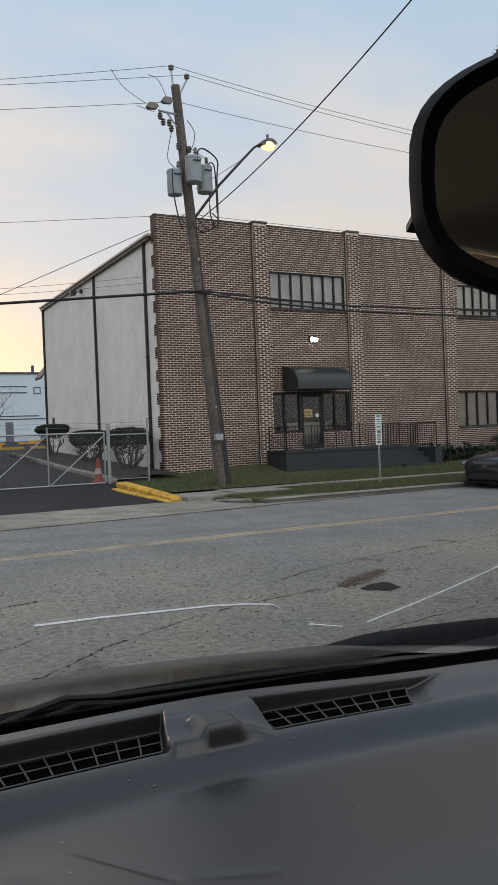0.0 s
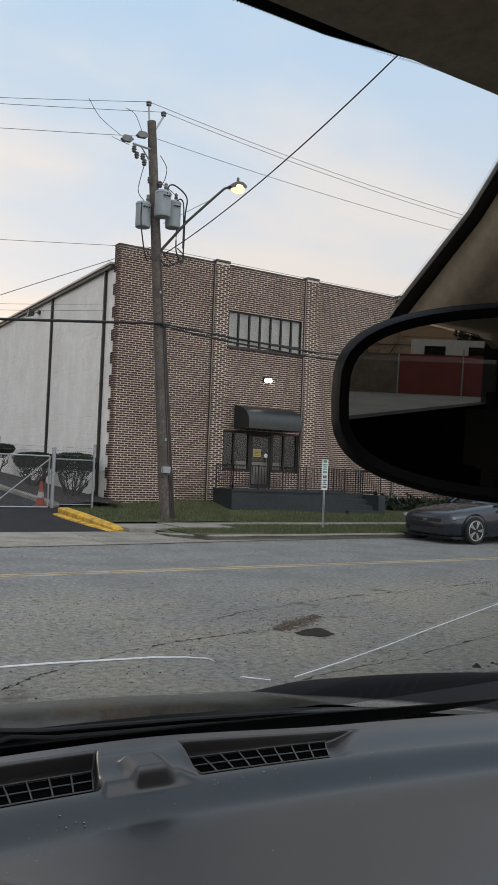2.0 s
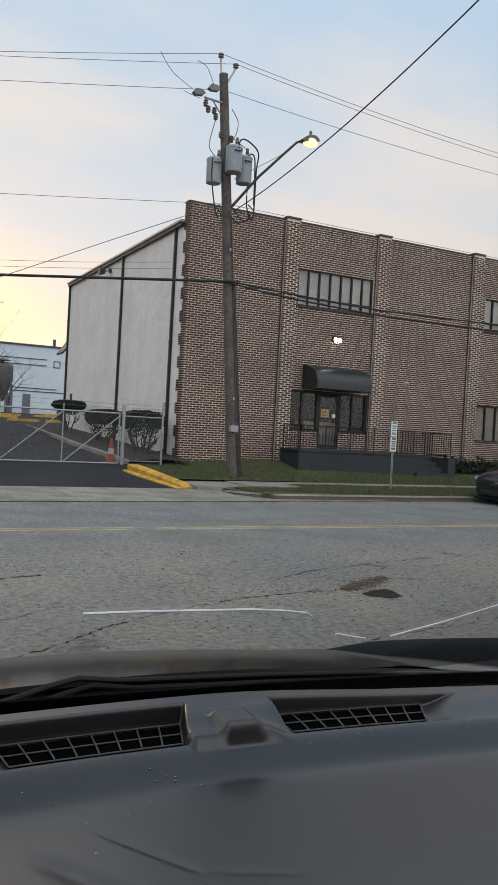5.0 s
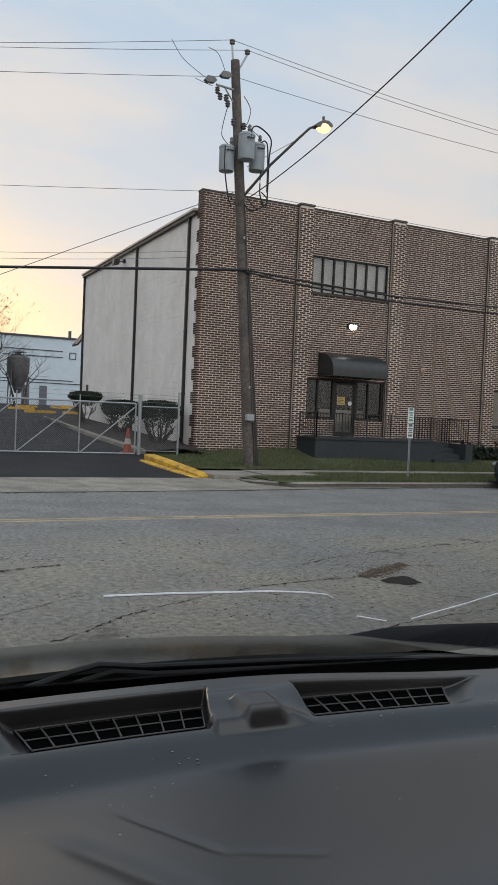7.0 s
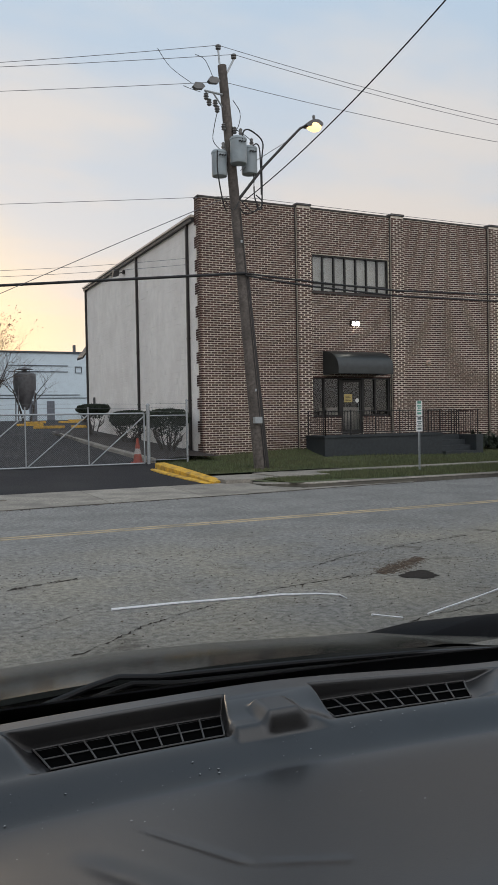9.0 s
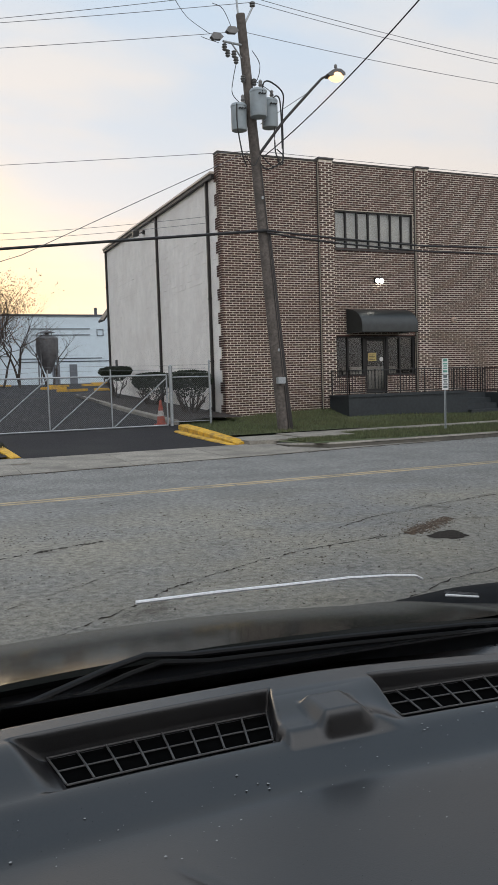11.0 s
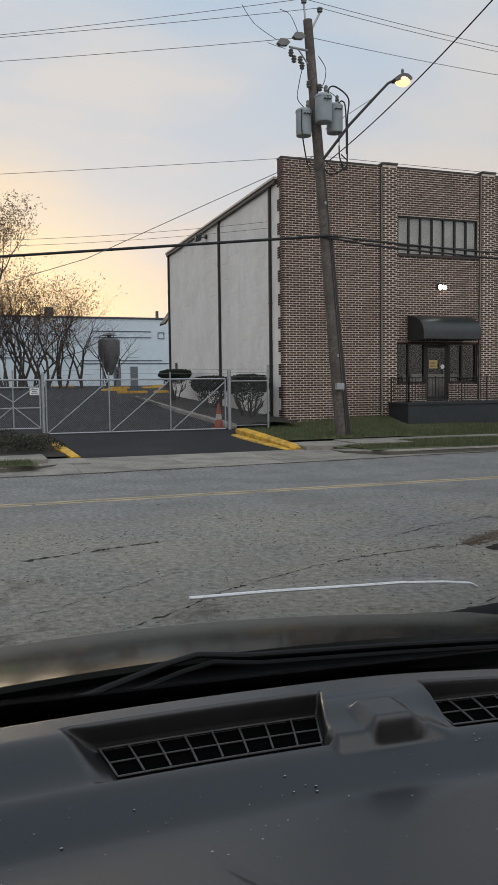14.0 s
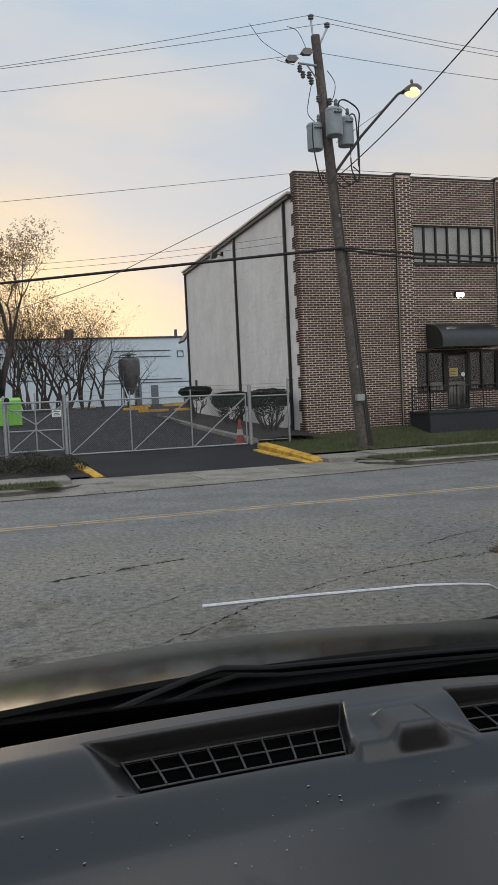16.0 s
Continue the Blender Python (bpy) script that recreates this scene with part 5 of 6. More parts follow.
def clipped_bush(x, y, z, rx_, ry_, top, low, seed, label):
    g = thing("bush", label, "bush", "clipped bushes along the side wall")
    r = random.Random(seed)
    bm = BM()
    for i in range(14):
        a = r.uniform(0, 6.28)
        b = Vector((x + 0.12 * math.cos(a), y + 0.16 * math.sin(a), z))
        e = Vector((x + rx_ * 0.7 * math.cos(a), y + ry_ * 0.75 * math.sin(a), low + r.uniform(0, 0.2)))
        m1 = b.lerp(e, 0.4) + Vector((r.uniform(-0.06, 0.06), r.uniform(-0.06, 0.06), 0.1))
        m2 = b.lerp(e, 0.75) + Vector((r.uniform(-0.06, 0.06), r.uniform(-0.06, 0.06), 0))
        tube(bm, [b, m1, m2, e], 0.032, 0.012, n=6)
        for _ in range(3):
            q = b.lerp(e, r.uniform(0.4, 0.9))
            tube(bm, [q, q + Vector((r.uniform(-0.25, 0.25), r.uniform(-0.3, 0.3), r.uniform(0.1, 0.35)))], 0.012, 0.004, n=5)
    part("stems", bm, BARK, g)

    def inside(r):
        while True:
            a, b, c = r.uniform(-1, 1), r.uniform(-1, 1), r.uniform(-1, 1)
            w = 0.45 + 0.55 * min(1, (c + 1) / 1.1)
            q = (abs(a / w) ** 2.4 + abs(b / w) ** 2.4 + abs(max(c, -0.6)) ** 5)
            if 0.35 < q < 1 + 0.25 * math.sin(a * 7 + seed) * math.sin(b * 9) * math.sin(c * 5 + seed) and (c > -0.3 or r.random() < 0.4):
                return x + a * rx_, y + b * ry_, (low + top) / 2 + c * (top - low) / 2
    leaves("foliage", 6500, inside, EVERGREEN, g, seed, (0.02, 0.05), "dense dark green clipped foliage")
    return g


clipped_bush(-1.0, 0.55, 0.45, 0.62, 1.05, 1.95, 1.10, 1, "flat-topped dark green clipped bush with bare stems")
clipped_bush(-1.0, 4.6, 0.7, 0.62, 1.30, 1.98, 1.15, 2, "flat-topped dark green clipped bush with bare stems")
clipped_bush(-1.0, 9.9, 0.95, 0.60, 1.35, 2.35, 1.75, 3, "tall flat-topped dark green clipped bush with bare stems")

jun = thing("juniper_hedge", "low spreading dark green juniper beside the drive", "shrub")
rj = random.Random(4)
mounds = [(-7.75 - 0.42 * i + rj.uniform(-0.1, 0.1), rj.uniform(-4.8, -2.6), rj.uniform(0.25, 0.42)) for i in range(17)]
bm = BM()
for x, y, h in mounds:
    for _ in range(7):
        a = rj.uniform(0, 6.28)
        tube(bm, [(x, y, 0.15), (x + 0.25 * math.cos(a), y + 0.25 * math.sin(a), 0.15 + h * 0.6), (x + 0.5 * math.cos(a), y + 0.5 * math.sin(a), 0.15 + h * 0.7)], 0.014, 0.004, n=4)
part("stems", bm, BARK, jun)


def in_mound(r):
    x, y, h = mounds[int(r.random() * len(mounds))]
    a, q = r.uniform(0, 6.28), math.sqrt(r.random())
    return x + 0.62 * q * math.cos(a), y + 0.62 * q * math.sin(a), 0.18 + h * (1 - q * q) * r.uniform(0.5, 1.15) + 0.05 * r.random()


leaves("foliage", 30000, in_mound, JUNIPER, jun, 6, (0.012, 0.032), "feathery dark green foliage")
bm = BM()
loft(bm, [[(x, y, yard_z(y) + 0.06 if y > -5.7 else 0.1) for x in (-40, -12, -9, -7.33)] for y in (-5.76, -5.0, -3.5, -1.6)])
solo("shrub_bed", bm, MULCH, "dark mulch bed under the juniper", "bed", kind="structure")
# low strappy plants by the lower windows
strap = thing("border_plant", "clump of dark strappy border plants by the wall", "plant")
leaves("foliage", 2600, lambda r: (r.uniform(10.15, 15.8), r.uniform(-0.75, -0.12), 0.45 + abs(r.gauss(0, 0.16))), EVERGREEN, strap, 9, (0.05, 0.14))
small = thing("bush", "small round-headed dark shrub by the wall", "bush")
bm = BM()
for a in range(6):
    tube(bm, [(14.0, -0.6, 0.4), (14.0 + 0.3 * math.cos(a), -0.6 + 0.2 * math.sin(a), 1.0 + 0.06 * a)], 0.02, 0.008, n=5)
part("stems", bm, BARK, small)


def clumps(r):
    cx, cz = ((13.7, 1.05), (14.25, 1.3), (14.6, 0.95))[int(r.random() * 3)]
    return cx + r.gauss(0, 0.12), -0.6 + r.gauss(0, 0.12), cz + r.gauss(0, 0.07)


leaves("foliage", 1500, clumps, EVERGREEN, small, 10, (0.02, 0.05))

# ---- parking sign ----
sign = thing("parking_sign", "two stacked white parking signs on a thin steel post", "sign")
SX, SY = 3.63, -6.2
bm = BM()
prism(bm, [(SX - 0.03, SY), (SX - 0.012, SY), (SX - 0.008, SY + 0.02), (SX + 0.008, SY + 0.02), (SX + 0.012, SY), (SX + 0.03, SY), (SX + 0.03, SY + 0.005), (SX + 0.016, SY + 0.026), (SX - 0.016, SY + 0.026), (SX - 0.03, SY + 0.005)], 0.05, 1.95, axis=2)
part("post", bm, GALV, sign)
for z0, z1, ink in ((1.56, 1.97, SIGNGREEN), (1.16, 1.545, SIGNINK)):
    bm = BM()
    bbox(bm, (SX - 0.10, SY - 0.012, z0), (SX + 0.10, SY - 0.006, z1), 0.002)
    pl = part("plate", bm, SIGNWHITE, sign)
    bm = BM()
    h = z1 - z0
    for f, w, t in ((0.80, 0.12, 0.07), (0.62, 0.14, 0.035), (0.48, 0.10, 0.035), (0.34, 0.14, 0.03), (0.12, 0.13, 0.055)):
        bbox(bm, (SX - w / 2, SY - 0.016, z0 + h * f), (SX + w / 2, SY - 0.0125, z0 + h * f + t))
    part("text_bars", bm, ink, pl)


# ---- parked car ----
car = thing("parked_car", "dark grey sports coupe parked at the kerb", "car")
CX, CY, CW = 4.92, -8.72, 0.92


def car_section(x, w, zb, zs, zt, wt):
    """Half outlines mirrored: sill, shoulder, top."""
    h = [(w * 0.90, zb), (w * 1.0, zb + 0.12), (w * 1.0, zs - 0.10), (w * 0.95, zs), (wt + 0.04, zt - 0.025), (wt * 0.8, zt), (0, zt + 0.015)]
    return [(CX + x, CY + y, z) for y, z in h] + [(CX + x, CY - y, z) for y, z in h[-2::-1]]


bm = BM()
secs = [(0.0, 0.66, 0.26, 0.58, 0.66, 0.55), (0.05, 0.78, 0.20, 0.64, 0.72, 0.62), (0.20, 0.88, 0.18, 0.69, 0.78, 0.66), (0.6, 0.92, 0.18, 0.74, 0.85, 0.70), (1.1, 0.94, 0.18, 0.80, 0.92, 0.70), (1.6, 0.93, 0.18, 0.84, 0.97, 0.68), (1.75, 0.93, 0.18, 0.85, 0.99, 0.68), (2.5, 0.93, 0.18, 0.88, 0.98, 0.70), (3.6, 0.94, 0.18, 0.92, 0.98, 0.70), (4.3, 0.94, 0.20, 0.93, 1.0, 0.66), (4.75, 0.84, 0.30, 0.86, 0.94, 0.55)]
loft(bm, [car_section(*s) for s in secs], closed=True, caps=True)
body = part("body", bm, CARPAINT, car, smooth=True)
bm = BM()
loft(bm, [[(CX + x, CY + w, zl), (CX + x, CY + wt, zt - 0.04), (CX + x, CY + wt * 0.7, zt), (CX + x, CY - wt * 0.7, zt), (CX + x, CY - wt, zt - 0.04), (CX + x, CY - w, zl)] for x, w, wt, zl, zt in ((1.62, 0.74, 0.70, 0.95, 0.985), (2.0, 0.82, 0.68, 0.95, 1.18), (2.35, 0.84, 0.62, 0.94, 1.33), (3.0, 0.84, 0.60, 0.94, 1.37), (3.6, 0.84, 0.58, 0.95, 1.30), (4.15, 0.80, 0.62, 0.96, 1.06))], caps=False)
part("greenhouse", bm, CARGLASS, car, "dark tinted windows", True)
bm = BM()
loft(bm, [[(CX + x, CY + wt, zt - 0.03), (CX + x, CY + wt * 0.7, zt + 0.012), (CX + x, CY, zt + 0.02), (CX + x, CY - wt * 0.7, zt + 0.012), (CX + x, CY - wt, zt - 0.03)] for x, wt, zt in ((2.36, 0.63, 1.335), (3.0, 0.61, 1.375), (3.6, 0.59, 1.305))])
part("roof", bm, CARPAINT, car, smooth=True)
for sgn in (-1, 1):
    bm = BM()
    tube(bm, [(CX + 1.62, CY + sgn * 0.75, 0.96), (CX + 2.0, CY + sgn * 0.73, 1.16), (CX + 2.36, CY + sgn * 0.66, 1.315)], 0.03)
    part("pillar", bm, CARPAINT, car)
    bm = BM()
    prism(bm, [(CX + 0.09, 0.60), (CX + 0.42, 0.655), (CX + 0.44, 0.70), (CX + 0.12, 0.665)], CY + sgn * 0.70, CY + sgn * 0.905, axis=1)
    part("headlight", bm, HEADLIGHT, car, "bright clear headlight")
    bm = BM()
    bbox(bm, (CX + 1.72, CY + sgn * 0.92, 0.90), (CX + 1.9, CY + sgn * 1.08, 1.03), 0.03)
    part("door_mirror", bm, CARPAINT, car)
bm = BM()
bbox(bm, (CX - 0.02, CY - 0.50, 0.52), (CX + 0.10, CY + 0.50, 0.60), 0.01), bbox(bm, (CX - 0.01, CY - 0.58, 0.24), (CX + 0.1, CY + 0.58, 0.40), 0.02)
part("grille", bm, CARBLACK, car)
bm = BM()
bbox(bm, (CX - 0.035, CY - 0.06, 0.545), (CX - 0.018, CY + 0.06, 0.575), 0.004)
part("badge", bm, GALV, car)
bm = BM()
prism(bm, [(CX + 0.0, 0.18), (CX + 0.1, 0.12), (CX + 1.0, 0.13), (CX + 1.0, 0.19)], CY - 0.86, CY + 0.86, axis=1)
part("splitter", bm, CARBLACK, car)
for wx in (0.74, 3.55):
    for sgn in (-1, 1):
        wh = part("wheel", (lambda b: (turned(b, [(0.10, -0.06), (0.12, 0.05)], n=16), b)[1])(BM()), CARBLACK, car)
        wh.matrix_basis = pose(CX + wx, CY + sgn * 0.86, 0.335, 90, 0, 0)
        bm = BM()
        turned(bm, [(0.24, -0.105), (0.31, -0.11), (0.335, -0.08), (0.335, 0.08), (0.31, 0.11), (0.24, 0.105)], n=36)
        part("tyre", bm, TYRE, wh, smooth=True)
        bm = BM()
        for k in range(5):
            a = 2 * math.pi * k / 5
            for o in (-0.13, 0.13):
                tube(bm, [(0.05 * math.cos(a), 0.05 * math.sin(a), 0.112 * -sgn), (0.235 * math.cos(a + o), 0.235 * math.sin(a + o), 0.110 * -sgn)], 0.016, 0.020, n=6)
        loft(bm, [[(r_ * math.cos(2 * math.pi * k / 32), r_ * math.sin(2 * math.pi * k / 32), z_ * -sgn) for k in range(32)] for r_, z_ in ((0.255, 0.104), (0.245, 0.116), (0.225, 0.112))], closed=True)
        part("rim", bm, ALLOY, wh, "bright split-spoke rim", True)
        bm = BM()
        loft(bm, [[(0.41 * math.cos(a) + CX + wx, CY + sgn * (CW + s_), 0.335 + 0.41 * math.sin(a)) for a in steps(-0.25, math.pi + 0.25, 20)] for s_ in (-0.06, 0.028)])
        part("wheel_arch", bm, CARBLACK, car)

# ---- far building and yard things ----
farb = thing("far_warehouse", "long pale blue warehouse beyond the yard", "warehouse")
bm = BM()
bbox(bm, (-40, 70, 1.2), (40, 90, 9.8))
part("wall", bm, FARWALL, farb)
bm = BM()
bbox(bm, (-40.2, 69.85, 9.8), (40.2, 90, 10.0))
part("roof_edge", bm, FARDARK, farb)
for x0, x1, z in ((4.5, 11.3, 8.3), (4.5, 11.3, 7.6), (3.0, 12.6, 4.9), (3.0, 13.6, 4.55), (-30, 2, 7.9), (-30, 2, 5.2)):
    bm = BM()
    bbox(bm, (x0, 69.93, z), (x1, 69.995, z + 0.09))
    part("siding_band", bm, FARDARK, farb)
for x in (7.2, 9.2):
    bm = BM()
    bbox(bm, (x - 0.45, 69.92, 1.95), (x + 0.42, 70.02, 4.25))
    part("door", bm, FARDOOR, farb, "grey steel door")
bm = BM()
for a, b, c, d in ((12.1, 12.9, 8.2, 8.28), (12.1, 12.9, 7.5, 7.58), (12.1, 12.18, 7.58, 8.2), (12.82, 12.9, 7.58, 8.2)):
    bbox(bm, (a, 69.93, c), (b, 69.997, d))
part("square_marking", bm, FARDARK, farb)
for x in (12.6, -0.2):
    bm = BM()
    bbox(bm, (x - (0.12 if x > 5 else 0.5), 72, 9.9), (x + (0.12 if x > 5 else 0.5), 72.6, 11.0 if x > 5 else 11.2))
    part("roof_vent", bm, FARDARK, farb)

silo = thing("dust_collector", "dull grey dust collector hopper on legs", "hopper")
sx, sy_, sz = 3.8, 55.0, yard_z(55)
bm = BM()
turned(bm, [(0.25, 1.2), (0.35, 1.4), (1.05, 3.2), (1.05, 4.6), (0.9, 4.75), (0.2, 4.9)], (sx, sy_, sz), n=20)
part("hopper", bm, RUST, silo, smooth=True)
bm = BM()
turned(bm, [(0.2, 4.85), (0.2, 5.1), (0.85, 5.1), (0.1, 5.35)], (sx, sy_, sz), n=16)
part("cowl", bm, RUST, silo)
for a in (0.8, 2.4, 3.9, 5.5):
    bar(silo, "leg", (sx + 1.1 * math.cos(a), sy_ + 1.1 * math.sin(a), sz - 0.05), (sx + 1.0 * math.cos(a), sy_ + 1.0 * math.sin(a), sz + 3.4), 0.06, mat=RUST)

skip = thing("waste_container", "lime green metal waste container in the yard", "container")
cz = yard_z(12)
bm = BM()
prism(bm, [(12.0, cz + 0.1), (12.0, cz + 1.15), (13.6, cz + 1.30), (13.6, cz + 0.1)], -11.2, -8.08, axis=0)
part("body", bm, LIME, skip)
bm = BM()
for x in (-11.0, -10.2, -9.4, -8.6):
    bbox(bm, (x, 11.94, cz + 0.1), (x + 0.08, 12.0, cz + 1.1))
part("rib", bm, LIME, skip)
bm = BM()
bbox(bm, (-11.2, 12.0, cz - 0.02), (-8.08, 13.6, cz + 0.1))
part("skid", bm, IRON, skip)


# ---- trees ----
def bare_tree(name, label, base, height, seed, trunk=0.16, spread=0.5, leaf=250, forks=4, leafsize=(0.03, 0.07), stems=1):
    g = thing(name, label, "tree", "bare trees in the yard")
    r = random.Random(seed)
    verts, faces, tips = [], [], []

    def seg(a, b, ra, rb, n):
        d = (b - a).normalized()
        s = d.cross(Vector((0.3, 0.9, 0.1))).normalized()
        u = s.cross(d)
        k = len(verts)
        for p, q in ((a, ra), (b, rb)):
            for i in range(n):
                w = 2 * math.pi * i / n
                verts.append(p + q * (math.cos(w) * s + math.sin(w) * u))
        for i in range(n):
            faces.append((k + i, k + (i + 1) % n, k + n + (i + 1) % n, k + n + i))

    def grow(p, d, length, rad, depth):
        n = 4
        for i in range(n):
            d2 = (d + Vector((r.gauss(0, 0.13), r.gauss(0, 0.13), r.gauss(0.03, 0.08)))).normalized()
            q = p + d2 * length / n
            rb = rad * (0.86 if depth < 4 else 0.7)
            seg(p, q, rad, rb, 7 if depth == 0 else (5 if depth < 3 else 3))
            p, d, rad = q, d2, rb
            if depth < 5 and i > 0 and r.random() < 0.66 + 0.1 * depth:
                side = Vector((r.gauss(0, 1), r.gauss(0, 1), r.gauss(0.25, 0.5))).normalized()
                grow(p, (d * (1 - spread) + side * (spread + 0.1)).normalized(), length * r.uniform(0.5, 0.72), rad * 0.6, depth + 1)
        if depth < 5:
            for _ in range(2 if depth else forks):
                side = Vector((r.gauss(0, 1), r.gauss(0, 1), r.gauss(0.3, 0.5))).normalized()
                grow(p, (d * (1 - spread * 0.7) + side * spread).normalized(), length * r.uniform(0.58, 0.8), rad * 0.72, depth + 1)
        else:
            tips.append(p)

    for s in range(stems):
        a = r.uniform(0, 6.28)
        off = Vector((0.35 * math.cos(a), 0.35 * math.sin(a), 0)) * (stems > 1)
        d = Vector((0.35 * math.cos(a), 0.35 * math.sin(a), 1)) if stems > 1 else Vector((r.uniform(-0.1, 0.1), 0, 1))
        grow(Vector(base) + off, d.normalized(), height * r.uniform(0.28, 0.36), trunk * r.uniform(0.8, 1.0), 0 if stems == 1 else 1)
    wood = new("trunk", quads("trunk", [tuple(v) for v in verts], faces, BARK))
    wood.parent = g
    tagged(wood, "bare dark trunk, limbs and twigs")
    if leaf and tips:
        leaves("crown", leaf, lambda q: tuple(q.choice(tips) + Vector((q.gauss(0, 0.12), q.gauss(0, 0.12), q.gauss(0, 0.12)))), TWIGLEAF, g, seed + 1, leafsize, "few dry brown leaves")
    return g


def yz(x, y):
    return (x, y, yard_z(y) - 0.05)


bare_tree("tree", "tall bare tree with brown leaves still in its crown", yz(-8.5, 45), 19, 31, 0.42, 0.42, 7000, 4, (0.05, 0.11))
bare_tree("tree", "many-stemmed bare tree in front of the warehouse", yz(-5.2, 50), 14.0, 32, 0.16, 0.46, 2200, 3, (0.05, 0.10), stems=4)
bare_tree("tree", "many-stemmed bare tree with brown leaves in its crown", yz(-2.8, 51), 15, 33, 0.17, 0.46, 5200, 3, (0.05, 0.11), stems=4)
bare_tree("tree", "small bare tree with spreading limbs", yz(0.9, 51), 12, 34, 0.16, 0.5, 120, 3, stems=2)
bare_tree("tree", "many-stemmed bare tree in front of the warehouse", yz(-1.0, 53), 13.0, 38, 0.14, 0.48, 1800, 3, (0.05, 0.10), stems=4)
bare_tree("tree", "small bare tree with spreading limbs", yz(4.4, 58), 9, 35, 0.14, 0.55, 60, 3, stems=2)
bare_tree("tree", "many-stemmed bare tree in front of the warehouse", yz(-7.2, 53), 13.5, 36, 0.16, 0.42, 200, 2, stems=3)
bare_tree("tree", "many-stemmed bare tree in front of the warehouse", yz(-11.5, 50), 14.5, 37, 0.17, 0.42, 300, 2, stems=3)
bare_tree("tree", "many-stemmed bare tree in front of the warehouse", yz(-6.2, 47), 12.5, 39, 0.14, 0.45, 500, 2, stems=4)
bare_tree("tree", "many-stemmed bare tree in front of the warehouse", yz(-3.8, 54), 13, 40, 0.15, 0.45, 500, 2, stems=4)
ever = thing("evergreen_tree", "dark evergreen shrub round the tall trunk", "tree")
bm = BM()
tube(bm, [yz(-9.6, 44), (-9.6, 44, 6.0)], 0.2, 0.05)
part("trunk", bm, BARK, ever)
leaves("crown", 7000, lambda q: (lambda h, a, d: (-9.6 + d * math.cos(a), 44 + d * math.sin(a), 1.7 + h))(q.uniform(0, 6.0), q.uniform(0, 6.28), (0.4 + 0.9 * math.sqrt(q.random())) * q.uniform(0.6, 1.1)), EVERGREEN, ever, 77, (0.08, 0.2), "dense dark green foliage")


# ---- the car that the camera sits in ----
mycar = thing("own_car", "dark car interior seen from the driver's seat, windshield cracked", "car")


def ease(a, b, v):
    """0 at a, 1 at b, smooth between; a may lie beyond b."""
    t = min(1, max(0, (v - a) / (b - a)))
    return t * t * (3 - 2 * t)


def bow(x):
    return -0.20 * (x + 9.15) ** 2


# defroster openings: the two ends at the front, the two ends at the back
VENTS = ((-9.189, -9.033, -9.194, -9.015), (-8.922, -8.770, -8.916, -8.740))


# moulded creases on the near slope: ends, half width, depth
CREASES = (((-9.152, -22.602), (-9.104, -22.703), 0.0035, 0.0010), ((-9.104, -22.703), (-9.045, -22.735), 0.0045, 0.0005), ((-9.200, -22.625), (-9.140, -22.748), 0.0105, 0.0026))


def crease(x, y):
    z = 0.0
    for (x0, y0), (x1, y1), w, deep in CREASES:
        dx, dy = x1 - x0, y1 - y0
        f = ((x - x0) * dx + (y - y0) * dy) / (dx * dx + dy * dy)
        if -0.1 < f < 1.1:
            d = ((x - x0) * dy - (y - y0) * dx) / math.hypot(dx, dy)
            z -= deep * math.exp(-(d / w) ** 2) * ease(-0.02, 0.35, f) * (1 - ease(0.9, 1.1, f))
    return z


def dash_z(x, y):
    v = y - bow(x)
    s = min(1, max(0, (v + 22.500) / 0.052))
    # rolled lip, trough and the long swell towards the cabin
    near = max(0, -22.560 - v)
    z = 1.2375 - 0.0150 * ease(-22.511, -22.562, v) + 0.112 * near * near / (near + 0.02) - 0.55 * max(0, -22.76 - v) ** 2
    # the ridge at the foot of the glass, lower towards the passenger
    z += (0.0150 - 0.010 * ease(-8.98, -8.70, x)) * ease(-22.512, -22.452, v)
    z -= 0.07 * ease(-22.428, -22.375, v)
    for left, (a0, b0, a1, b1) in zip((True, False), VENTS):
        a, b = a0 + (a1 - a0) * s, b0 + (b1 - b0) * s
        out_l, out_r = (0.024 + 0.007 * s, 0.004) if left else (0.005, 0.027 + 0.022 * s)
        mx = ease(a - out_l, a, x) * (1 - ease(b, b + out_r, x))
        my = ease(-22.5115, -22.5050, v) * (1 - ease(-22.4480, -22.4450, v))
        base = 1.2325 - 0.0025 * ease(-22.502, -22.447, v)
        z += (base - z) * mx * my
    # raised bridge between the openings, with a keycap-shaped sensor pad on it
    b = VENTS[0][1] + (VENTS[0][3] - VENTS[0][1]) * s
    m = ease(b + 0.001, b + 0.008, x) * (1 - ease(-8.956, -8.926, x)) * ease(-22.526, -22.510, v) * (1 - ease(-22.432, -22.424, v))
    z += max(0, 1.2455 + 0.0060 * ease(-22.50, -22.46, v) - z) * m
    m = ease(-9.004, -8.993, x) * (1 - ease(-8.968, -8.952, x)) * ease(-22.524, -22.511, v) * (1 - ease(-22.482, -22.473, v))
    z += max(0, 1.2560 - z) * m
    # moulded swell in front of the passenger
    z += 0.008 * math.exp(-(((x + 8.55) / 0.16) ** 2 + ((v + 22.72) / 0.12) ** 2))
    return z + crease(x, y)


